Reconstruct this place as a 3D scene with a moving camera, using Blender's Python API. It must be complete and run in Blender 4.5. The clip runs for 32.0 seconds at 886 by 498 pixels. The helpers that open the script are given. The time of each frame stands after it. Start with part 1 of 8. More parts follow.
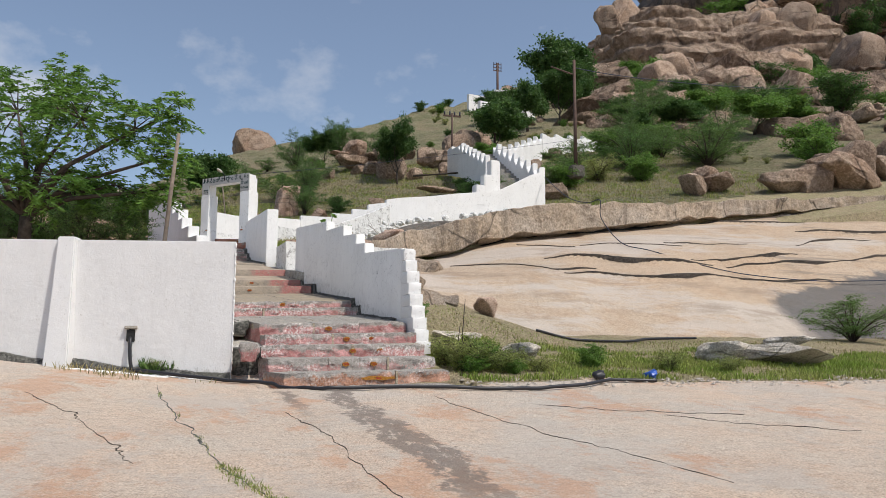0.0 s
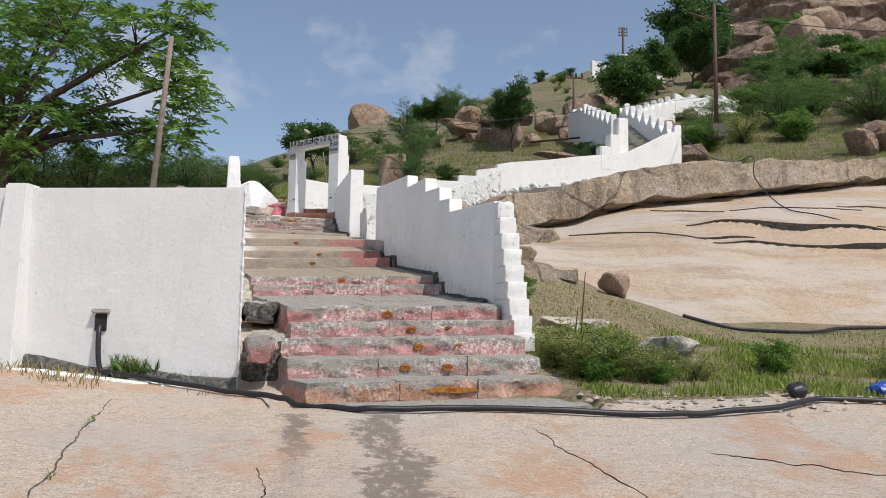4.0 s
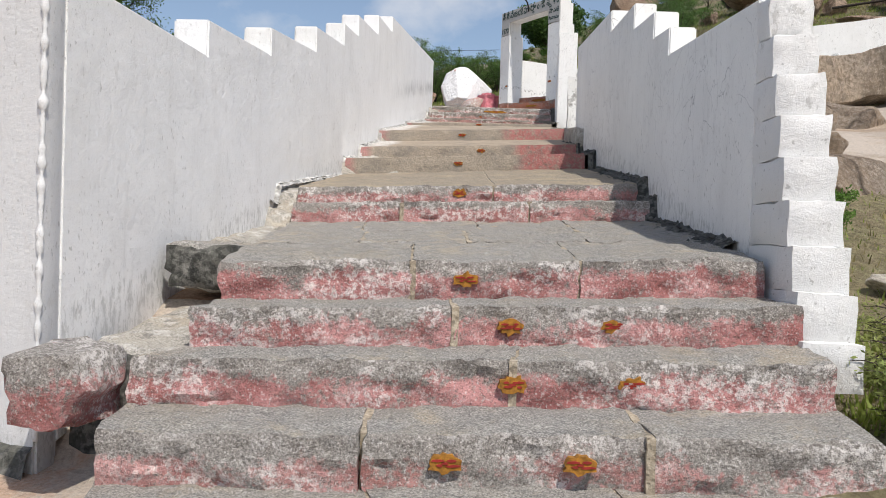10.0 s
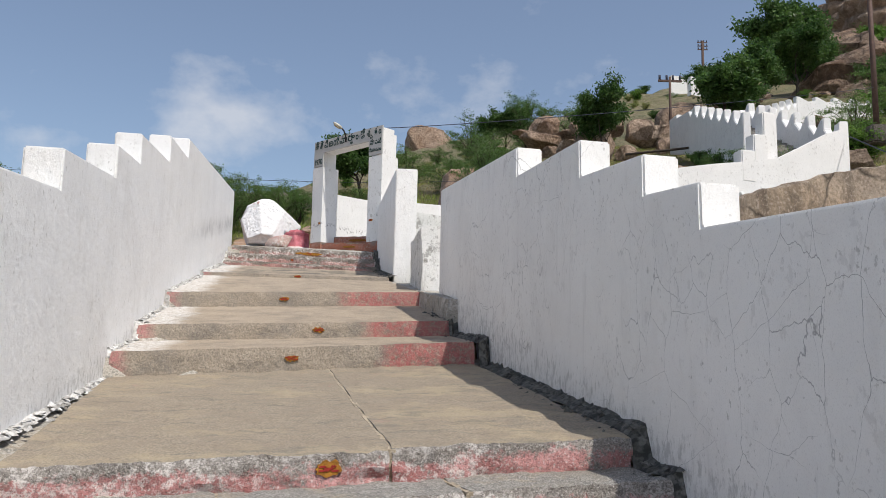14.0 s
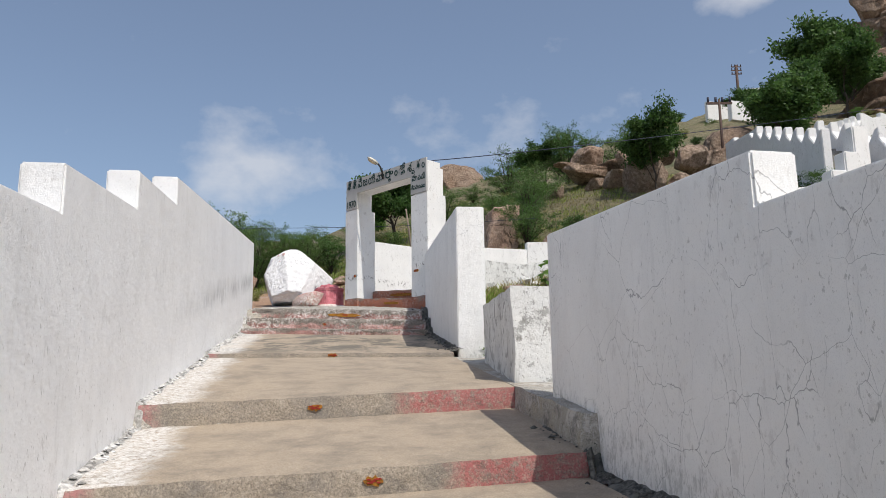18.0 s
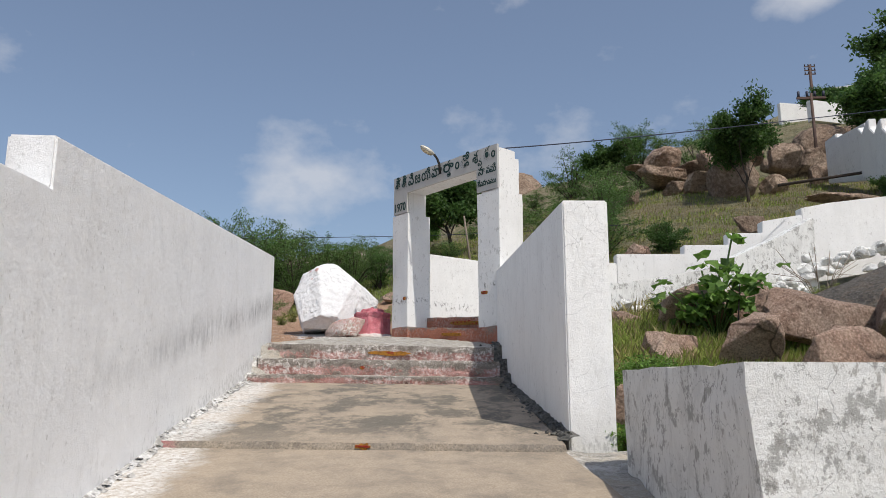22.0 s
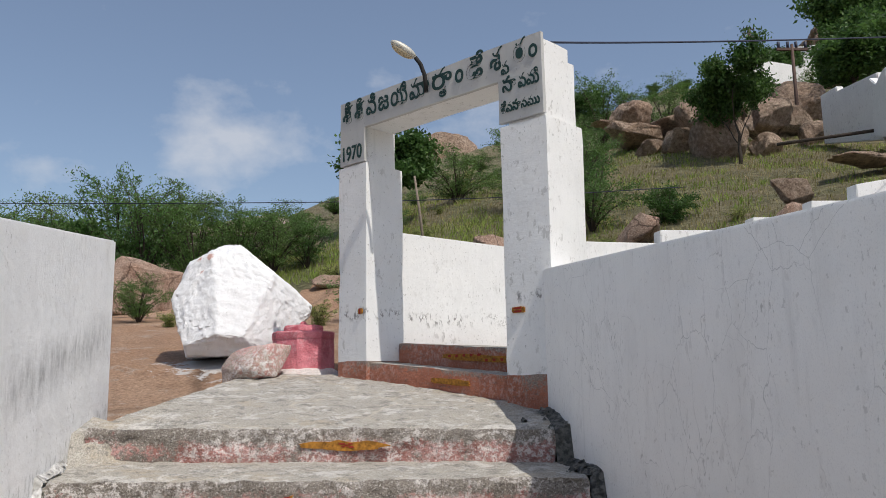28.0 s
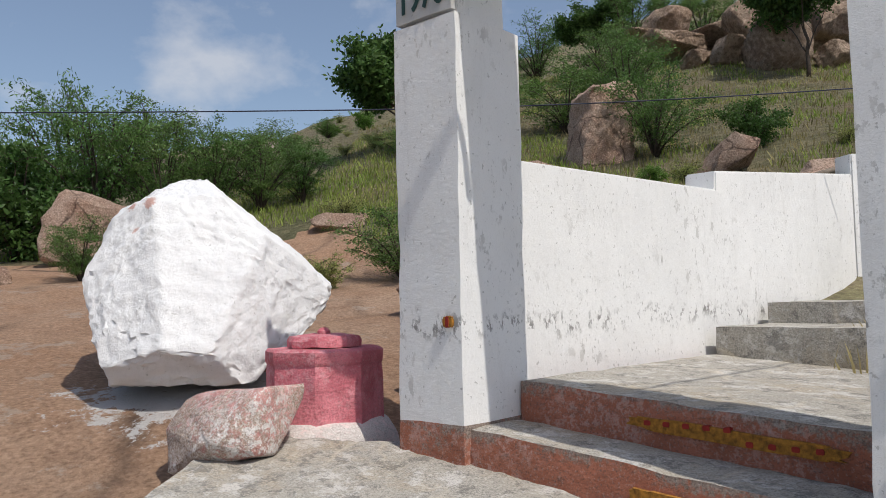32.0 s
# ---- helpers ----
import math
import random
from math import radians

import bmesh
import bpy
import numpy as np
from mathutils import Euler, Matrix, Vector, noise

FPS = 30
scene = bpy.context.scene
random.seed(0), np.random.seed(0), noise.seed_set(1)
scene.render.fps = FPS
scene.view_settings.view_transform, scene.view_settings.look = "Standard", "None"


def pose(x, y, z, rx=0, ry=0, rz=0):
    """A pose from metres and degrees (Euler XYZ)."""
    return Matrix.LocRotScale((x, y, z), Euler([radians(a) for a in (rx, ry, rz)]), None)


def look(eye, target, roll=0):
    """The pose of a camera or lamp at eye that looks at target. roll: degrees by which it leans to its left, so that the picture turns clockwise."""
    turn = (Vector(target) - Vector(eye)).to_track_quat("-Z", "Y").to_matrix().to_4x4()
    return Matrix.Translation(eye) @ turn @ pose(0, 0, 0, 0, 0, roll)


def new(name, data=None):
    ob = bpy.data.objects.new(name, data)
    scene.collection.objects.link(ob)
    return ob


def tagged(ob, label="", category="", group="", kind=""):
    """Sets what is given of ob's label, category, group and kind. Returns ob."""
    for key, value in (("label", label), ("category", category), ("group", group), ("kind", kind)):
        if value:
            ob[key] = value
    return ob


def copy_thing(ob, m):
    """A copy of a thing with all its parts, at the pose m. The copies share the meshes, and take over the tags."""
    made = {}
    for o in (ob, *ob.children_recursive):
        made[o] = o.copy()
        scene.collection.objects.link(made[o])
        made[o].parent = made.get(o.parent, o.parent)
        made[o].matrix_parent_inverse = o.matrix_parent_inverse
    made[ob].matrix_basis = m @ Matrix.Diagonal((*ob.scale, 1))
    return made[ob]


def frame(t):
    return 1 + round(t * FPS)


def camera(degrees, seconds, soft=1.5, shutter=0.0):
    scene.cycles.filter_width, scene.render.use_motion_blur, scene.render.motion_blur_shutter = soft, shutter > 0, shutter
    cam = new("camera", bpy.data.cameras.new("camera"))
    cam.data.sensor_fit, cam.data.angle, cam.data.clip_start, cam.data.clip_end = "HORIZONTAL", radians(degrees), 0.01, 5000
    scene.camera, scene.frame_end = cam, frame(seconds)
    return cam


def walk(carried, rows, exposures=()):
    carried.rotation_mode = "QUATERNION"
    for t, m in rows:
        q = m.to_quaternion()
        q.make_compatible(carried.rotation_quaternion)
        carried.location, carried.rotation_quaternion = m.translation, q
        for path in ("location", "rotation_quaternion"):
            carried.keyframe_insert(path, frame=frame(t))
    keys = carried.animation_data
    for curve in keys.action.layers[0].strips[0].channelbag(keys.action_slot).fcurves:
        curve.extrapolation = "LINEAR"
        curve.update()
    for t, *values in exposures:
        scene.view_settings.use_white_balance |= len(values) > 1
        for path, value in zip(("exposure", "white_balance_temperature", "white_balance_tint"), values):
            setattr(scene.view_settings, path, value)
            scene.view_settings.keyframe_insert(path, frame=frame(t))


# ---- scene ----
cam = camera(57.2, 32.0, soft=0.8)
METRES, EYE, TILT, LEAN, TURN = 32.0, 1.5, 0.0, 0.0, -15.1
ROWS = [
    (0.0, 0.0, 0.0, 0.0, -0.03, 7.48, -0.24),
    (0.5, 0.0027, 0.0179, 0.0001, 4.59, 6.39, -1.61),
    (1.0, 0.004, 0.0347, 0.0003, 6.53, 4.46, -2.18),
    (1.5, 0.005, 0.0526, 0.0015, 10.0, 3.4, -2.35),
    (2.0, 0.0023, 0.0708, 0.0029, 9.83, 4.1, -1.63),
    (2.5, 0.0037, 0.0893, 0.0037, 8.57, 4.59, -0.62),
    (3.0, 0.0033, 0.1077, 0.0047, 8.23, 5.15, -0.85),
    (3.5, 0.0034, 0.1257, 0.0064, 8.26, 5.99, -0.69),
    (5.5, 0.0141, 0.1994, 0.0084, 12.76, 5.68, -2.2),
    (6.0, 0.0145, 0.2167, 0.0098, 16.8, 6.89, -0.42),
    (6.5, 0.0144, 0.2327, 0.0118, 17.72, 10.9, -0.79),
    (7.0, 0.0113, 0.25, 0.0155, 9.6, 16.83, -1.92),
    (7.5, 0.0131, 0.2659, 0.0178, 2.69, 19.42, -1.88),
    (8.0, 0.0121, 0.2808, 0.0184, 4.48, 15.07, -2.97),
    (8.5, 0.0082, 0.2976, 0.0182, 14.44, 6.32, -2.57),
    (9.0, 0.0055, 0.3132, 0.0193, 24.35, 1.15, -2.98),
    (9.5, -0.002, 0.3272, 0.0198, 26.93, -1.07, -3.41),
    (10.0, -0.0077, 0.341, 0.0223, 27.4, -1.16, -1.93),
    (10.5, -0.0131, 0.3546, 0.0266, 29.09, 2.37, -3.11),
    (11.0, -0.0227, 0.3672, 0.03, 27.88, 5.38, -3.53),
    (11.5, -0.03, 0.3771, 0.0315, 28.22, 7.06, -1.92),
    (12.0, -0.0381, 0.39, 0.0354, 26.9, 8.92, -1.14),
    (12.5, -0.0476, 0.3993, 0.0375, 19.53, 8.58, 0.28),
    (13.0, -0.0527, 0.4088, 0.0388, 13.47, 8.09, 0.31),
    (13.5, -0.0571, 0.4179, 0.0434, 11.83, 8.46, -0.63),
    (14.0, -0.064, 0.4262, 0.0486, 12.73, 8.06, -1.16),
    (14.5, -0.0683, 0.4343, 0.0516, 16.31, 7.92, -1.54),
    (16.5, -0.0879, 0.4723, 0.0682, 11.32, 6.81, -0.96),
    (17.0, -0.0931, 0.4853, 0.0699, 9.97, 8.22, 0.21),
    (17.5, -0.0971, 0.501, 0.0705, 14.6, 10.37, 0.35),
    (18.0, -0.1038, 0.5172, 0.0714, 15.22, 10.84, 0.79),
    (18.5, -0.1093, 0.5335, 0.0748, 11.04, 10.83, 1.26),
    (19.0, -0.1114, 0.549, 0.0818, 10.74, 11.41, 1.09),
    (19.5, -0.1189, 0.5603, 0.0849, 15.27, 9.9, 1.32),
    (20.0, -0.1244, 0.5718, 0.0882, 15.3, 8.74, 1.97),
    (20.5, -0.1278, 0.5865, 0.0907, 14.75, 9.39, 1.46),
    (21.0, -0.1348, 0.5994, 0.0934, 14.18, 9.86, 1.23),
    (21.5, -0.1395, 0.6144, 0.094, 16.2, 10.7, 1.49),
    (22.0, -0.1456, 0.6292, 0.0967, 18.89, 11.59, 0.12),
    (22.5, -0.1535, 0.6413, 0.1044, 16.07, 9.57, 0.54),
    (23.0, -0.1572, 0.6525, 0.1053, 14.91, 7.66, 1.88),
    (23.5, -0.1624, 0.6654, 0.108, 14.82, 7.5, 1.59),
    (24.0, -0.1704, 0.6791, 0.1134, 11.79, 7.7, 1.64),
    (24.5, -0.1728, 0.6917, 0.1152, 12.5, 10.14, 2.15),
    (25.0, -0.1801, 0.7056, 0.1179, 13.62, 10.02, 1.5),
    (25.5, -0.1872, 0.719, 0.1206, 10.66, 8.52, 2.38),
    (27.5, -0.2118, 0.7778, 0.1345, 11.02, 9.58, 1.8),
    (28.0, -0.2207, 0.7914, 0.1368, 13.57, 9.05, 0.9),
    (28.5, -0.2261, 0.8066, 0.1391, 14.62, 10.06, 1.63),
    (29.0, -0.2336, 0.8211, 0.1412, 14.31, 11.23, 2.4),
    (29.5, -0.2415, 0.8344, 0.1445, 14.32, 11.27, 2.17),
    (30.0, -0.2491, 0.849, 0.1483, 18.64, 9.89, 0.65),
    (30.5, -0.258, 0.8638, 0.151, 19.52, 6.58, 0.17),
    (31.0, -0.2631, 0.8796, 0.1526, 18.19, 4.56, 0.48),
    (31.5, -0.2694, 0.8944, 0.156, 15.9, 4.23, 0.4),
    (32.0, -0.2769, 0.9081, 0.1601, 12.71, 3.82, 1.18),
]
walk(cam, [(t, pose(0, 0, EYE, TILT, LEAN, TURN) @ pose(METRES * x, METRES * y, METRES * z, 90 + pitch, roll, yaw)) for t, x, y, z, yaw, pitch, roll in ROWS],
     [(0.0, 0.04), (6.0, 0.06), (9.0, 0.1), (12.0, 0.1), (14.5, 0.03), (18.0, 0.02), (21.0, -0.04), (25.0, -0.06), (32.0, -0.06)])


# ---- world, sun, exposure ----
SUN_WAY = Vector((0.66, -0.85, 1.66)).normalized()


def make_world():
    w = bpy.data.worlds.new("sky_world")
    w.use_nodes = True
    nt = w.node_tree
    nt.nodes.clear()
    out = nt.nodes.new("ShaderNodeOutputWorld")
    bg = nt.nodes.new("ShaderNodeBackground")
    sky = nt.nodes.new("ShaderNodeTexSky")
    sky.sky_type = "NISHITA"
    sky.sun_disc = False
    sky.sun_elevation = math.asin(SUN_WAY.z)
    sky.sun_rotation = math.atan2(SUN_WAY.x, SUN_WAY.y)
    sky.altitude = 400
    sky.air_density, sky.dust_density, sky.ozone_density = 1.0, 2.2, 1.2
    co = nt.nodes.new("ShaderNodeTexCoord")
    mp = nt.nodes.new("ShaderNodeMapping")
    mp.inputs["Scale"].default_value = (3.0, 3.0, 4.5)
    mp.inputs["Location"].default_value = (0.35, 0.1, 0.2)
    n = nt.nodes.new("ShaderNodeTexNoise")
    n.inputs["Scale"].default_value = 3.6
    n.inputs["Detail"].default_value = 8
    n.inputs["Roughness"].default_value = 0.56

    def math_node(op, a, b):
        m = nt.nodes.new("ShaderNodeMath")
        m.operation = op
        for i, v in enumerate((a, b)):
            if isinstance(v, float):
                m.inputs[i].default_value = v
            else:
                nt.links.new(v, m.inputs[i])
        return m.outputs[0]

    # fair-weather clouds: direction, width, height over width, weight
    total = 0.0
    for d, width, flat, weight in CLOUDS:
        sub = nt.nodes.new("ShaderNodeVectorMath")
        sub.operation = "SUBTRACT"
        sub.inputs[1].default_value = d
        nt.links.new(co.outputs["Generated"], sub.inputs[0])
        mul = nt.nodes.new("ShaderNodeVectorMath")
        mul.operation = "MULTIPLY"
        mul.inputs[1].default_value = (1 / width, 1 / width, 1 / (width * flat))
        nt.links.new(sub.outputs[0], mul.inputs[0])
        ln = nt.nodes.new("ShaderNodeVectorMath")
        ln.operation = "LENGTH"
        nt.links.new(mul.outputs[0], ln.inputs[0])
        fall = math_node("MULTIPLY", math_node("MAXIMUM", math_node("SUBTRACT", 1.0, ln.outputs["Value"]), 0.0), weight)
        total = fall if isinstance(total, float) else math_node("MAXIMUM", total, fall)
    body = math_node("ADD", n.outputs["Fac"], math_node("MULTIPLY", total, 0.42))
    ramp = nt.nodes.new("ShaderNodeMapRange")
    ramp.inputs["From Min"].default_value, ramp.inputs["From Max"].default_value = 0.66, 1.0
    ramp.inputs["To Min"].default_value, ramp.inputs["To Max"].default_value = 0.07, 0.62
    mix = nt.nodes.new("ShaderNodeMix")
    mix.data_type = "RGBA"
    mix.inputs["B"].default_value = (5.9, 5.95, 6.2, 1)
    nt.links.new(co.outputs["Generated"], mp.inputs["Vector"])
    nt.links.new(mp.outputs[0], n.inputs["Vector"])
    nt.links.new(body, ramp.inputs["Value"])
    nt.links.new(ramp.outputs[0], mix.inputs["Factor"])
    nt.links.new(sky.outputs[0], mix.inputs["A"])
    nt.links.new(mix.outputs["Result"], bg.inputs["Color"])
    bg.inputs["Strength"].default_value = SKY
    nt.links.new(bg.outputs[0], out.inputs["Surface"])
    scene.world = w


CLOUDS = [((0.06, 0.955, 0.29), 0.42, 0.28, 0.42), ((-0.225, 0.928, 0.285), 0.13, 0.75, 1.0), ((-0.43, 0.87, 0.235), 0.16, 0.3, 0.8), ((0.352, 0.823, 0.446), 0.085, 0.4, 1.0), ((0.04, 0.874, 0.485), 0.05, 0.6, 0.7), ((0.259, 0.819, 0.512), 0.07, 0.7, 0.8),
          ((-0.55, 0.75, 0.37), 0.14, 0.5, 0.7), ((0.5, -0.6, 0.6), 0.3, 0.5, 0.8), ((-0.8, -0.2, 0.5), 0.3, 0.4, 0.8), ((0.85, 0.1, 0.45), 0.25, 0.4, 0.7)]
SKY = 0.124
make_world()
sun = new("sun", bpy.data.lights.new("sun", "SUN"))
sun.data.energy = 3.45
sun.data.angle = radians(0.5)
sun.data.color = (1.0, 0.945, 0.865)
sun.matrix_world = look(SUN_WAY * 60, (0, 0, 0))


# ---- materials ----
class Mat:
    """A small builder of node materials in object-world metres."""

    def __init__(self, name, rough=0.9):
        self.m = bpy.data.materials.new(name)
        self.m.use_nodes = True
        self.nt = self.m.node_tree
        self.b = self.nt.nodes["Principled BSDF"]
        self.b.inputs["Roughness"].default_value = rough
        geo = self.nt.nodes.new("ShaderNodeNewGeometry")
        self.pos = geo.outputs["Position"]
        self.geo = geo

    def node(self, kind, **vals):
        n = self.nt.nodes.new(kind)
        for k, v in vals.items():
            n.inputs[k].default_value = v
        return n

    def link(self, a, b):
        self.nt.links.new(a, b)

    def scaled(self, s):
        n = self.node("ShaderNodeMapping")
        n.inputs["Scale"].default_value = s
        self.link(self.pos, n.inputs["Vector"])
        return n.outputs[0]

    def noise(self, scale, detail=4, rough=0.6, stretch=None):
        n = self.node("ShaderNodeTexNoise", Scale=scale, Detail=detail, Roughness=rough)
        self.link(self.scaled(stretch) if stretch else self.pos, n.inputs["Vector"])
        return n.outputs["Fac"]

    def voro(self, scale, feature="DISTANCE_TO_EDGE", warp=0.0, stretch=None):
        n = self.node("ShaderNodeTexVoronoi", Scale=scale)
        n.feature = feature
        src = self.scaled(stretch) if stretch else self.pos
        if warp:
            w = self.node("ShaderNodeTexNoise", Scale=scale * 1.6, Detail=4.0)
            self.link(src, w.inputs["Vector"])
            a = self.node("ShaderNodeVectorMath")
            a.operation = "MULTIPLY_ADD"
            a.inputs[1].default_value = (warp, warp, warp)
            self.link(w.outputs["Color"], a.inputs[0])
            self.link(src, a.inputs[2])
            src = a.outputs[0]
        self.link(src, n.inputs["Vector"])
        return n.outputs["Distance"] if feature != "F1C" else n.outputs["Color"]

    def rang(self, v, a, b, lo=0.0, hi=1.0):
        n = self.node("ShaderNodeMapRange")
        n.inputs["From Min"].default_value, n.inputs["From Max"].default_value = a, b
        n.inputs["To Min"].default_value, n.inputs["To Max"].default_value = lo, hi
        self.link(v, n.inputs["Value"])
        return n.outputs[0]

    def mul(self, a, b):
        n = self.node("ShaderNodeMath")
        n.operation = "MULTIPLY"
        for i, v in enumerate((a, b)):
            if isinstance(v, (int, float)):
                n.inputs[i].default_value = v
            else:
                self.link(v, n.inputs[i])
        return n.outputs[0]

    def add(self, a, b):
        n = self.node("ShaderNodeMath")
        n.operation = "ADD"
        for i, v in enumerate((a, b)):
            if isinstance(v, (int, float)):
                n.inputs[i].default_value = v
            else:
                self.link(v, n.inputs[i])
        return n.outputs[0]

    def mix(self, fac, a, b):
        n = self.node("ShaderNodeMix")
        n.data_type = "RGBA"
        for key, v in (("A", a), ("B", b)):
            if isinstance(v, tuple):
                n.inputs[key].default_value = (*v, 1)
            else:
                self.link(v, n.inputs[key])
        if isinstance(fac, (int, float)):
            n.inputs["Factor"].default_value = fac
        else:
            self.link(fac, n.inputs["Factor"])
        return n.outputs["Result"]

    def bump(self, h, strength=0.3, dist=0.02):
        n = self.node("ShaderNodeBump", Strength=strength, Distance=dist)
        self.link(h, n.inputs["Height"])
        cur = self.b.inputs["Normal"]
        if cur.is_linked:
            self.link(cur.links[0].from_socket, n.inputs["Normal"])
        self.link(n.outputs[0], cur)

    def color(self, c):
        if isinstance(c, tuple):
            self.b.inputs["Base Color"].default_value = (*c, 1)
        else:
            self.link(c, self.b.inputs["Base Color"])
        return self

    def rnd(self):
        return self.node("ShaderNodeObjectInfo").outputs["Random"]


def whitewash(name, crack=0.5, dirt=0.3, tone=(0.80, 0.80, 0.79), extra=None, relief=1.0, peel=0.6):
    k = Mat(name, 0.92)
    base = k.mix(k.rang(k.noise(1.3, 7, 0.65), 0.38, 0.64), tone, tuple(v * 0.94 for v in tone))
    streak = k.noise(6.0, 7, 0.72, (1.6, 1.6, 0.16))
    base = k.mix(k.mul(k.rang(streak, 0.57, 0.70), dirt), base, (0.44, 0.44, 0.42))
    some = k.rang(k.noise(1.1, 4), 0.46, 0.56)
    spot = k.rang(k.noise(9.0, 8, 0.70, (1.3, 1.3, 0.75)), 0.585, 0.605)
    base = k.mix(k.mul(k.mul(spot, some), peel), base, (0.40, 0.385, 0.36))
    fleck = k.rang(k.noise(30.0, 3, 0.6), 0.66, 0.69)
    base = k.mix(k.mul(fleck, min(0.9, peel + dirt * 0.5)), base, (0.33, 0.32, 0.30))
    fine_tone = k.noise(150.0, 4, 0.7)
    base = k.mix(k.mul(k.rang(fine_tone, 0.52, 0.64), 0.22), base, (0.50, 0.50, 0.49))
    line = k.rang(k.voro(2.1, warp=0.14), 0.0, 0.0032, 1.0, 0.0)
    fine = k.rang(k.voro(4.2, warp=0.10, stretch=(1, 1, 0.55)), 0.0, 0.0065, 1.0, 0.0)
    where = k.rang(k.noise(0.7, 3), 0.46, 0.55)
    where2 = k.rang(k.noise(1.1, 4), 0.47, 0.56)
    base = k.mix(k.mul(k.mul(line, where), crack), base, (0.24, 0.24, 0.245))
    base = k.mix(k.mul(k.mul(fine, where2), crack), base, (0.27, 0.27, 0.27))
    k.color(base)
    k.bump(k.noise(110.0, 6, 0.8), min(0.6, 0.40 * relief), 0.007)
    k.bump(k.noise(24.0, 8, 0.72), min(0.5, 0.22 * relief), 0.016)
    k.bump(k.noise(4.0, 6, 0.6), 0.20 * relief, 0.05)
    k.bump(k.mul(spot, some), -0.35 * peel, 0.006)
    if extra:
        extra(k)
    return k.m


def granite(name, a, b, c, scale=60.0, bump=0.5, extra=None, pits=0.6):
    k = Mat(name, 0.88)
    col = k.mix(k.rang(k.noise(scale, 4, 0.6), 0.42, 0.58), a, b)
    col = k.mix(k.rang(k.noise(3.1, 6, 0.68), 0.45, 0.68), col, c)
    k.color(col)
    k.bump(k.noise(scale * 0.45, 8, 0.72), bump * 0.6, 0.022)
    k.bump(k.noise(7.0, 5, 0.6), bump, 0.05)
    if extra:
        extra(k)
    pit = k.rang(k.noise(scale * 1.25, 2, 0.5), 0.54, 0.62)
    overlay(k, k.mul(pit, pits), tuple(v * 0.28 for v in a))
    chip = k.rang(k.noise(scale * 0.8, 3, 0.55), 0.44, 0.37)
    overlay(k, k.mul(chip, pits * 0.8), tuple(min(0.85, v * 1.45) for v in b))
    k.bump(pit, -pits, 0.012)
    return k.m


def painted_stone(name, red, amount, white=0.6, bare=((0.17, 0.155, 0.14), (0.44, 0.41, 0.375)), soot=0.65, fade=0.14):
    """Granite with worn paint: most of it low on the riser, bare stone along the worn upper edge."""
    k = Mat(name, 0.9)
    grain = k.noise(120.0, 4, 0.65)
    col = k.mix(k.rang(grain, 0.36, 0.64), *bare)
    rr = k.mix(k.rang(k.noise(3.0, 6, 0.65), 0.40, 0.62), red, tuple(min(1, v * 1.3 + fade) for v in red))
    rr = k.mix(k.mul(k.rang(grain, 0.50, 0.64), 0.35), rr, tuple(v * 0.55 for v in red))
    att = k.node("ShaderNodeAttribute")
    att.attribute_name = "down"
    low = k.rang(att.outputs["Fac"], 0.05, 0.6, -0.11, 0.08)
    wear = k.add(k.add(k.mul(k.noise(3.6, 6, 0.62), 0.55), k.mul(k.noise(34.0, 7, 0.74), 0.45)), low)
    col = k.mix(k.mul(k.rang(wear, 0.60 - amount * 0.24, 0.68 - amount * 0.24), 0.86), col, rr)
    dark = k.mul(k.rang(k.noise(22.0, 8, 0.76, (0.6, 0.6, 1.6)), 0.53, 0.60), k.rang(k.add(k.noise(2.3, 5), k.mul(low, -0.6)), 0.36, 0.54))
    col = k.mix(k.mul(dark, soot), col, (0.11, 0.09, 0.08))
    lime = k.mul(k.rang(k.noise(24.0, 8, 0.75), 0.49, 0.56), k.rang(k.noise(1.8, 5), 0.47, 0.57))
    col = k.mix(k.mul(lime, white), col, (0.74, 0.70, 0.67))
    pit = k.rang(k.noise(95.0, 4, 0.65), 0.55, 0.62)
    col = k.mix(k.mul(pit, soot), col, (0.08, 0.07, 0.06))
    fleck = k.rang(k.noise(70.0, 4, 0.65), 0.44, 0.36)
    col = k.mix(k.mul(fleck, 0.75 * white), col, (0.70, 0.66, 0.63))
    k.color(col)
    k.bump(pit, -0.5, 0.006)
    k.bump(k.noise(40.0, 8, 0.72), 0.6, 0.02)
    k.bump(k.noise(11.0, 7, 0.65), 0.6, 0.05)
    return k.m


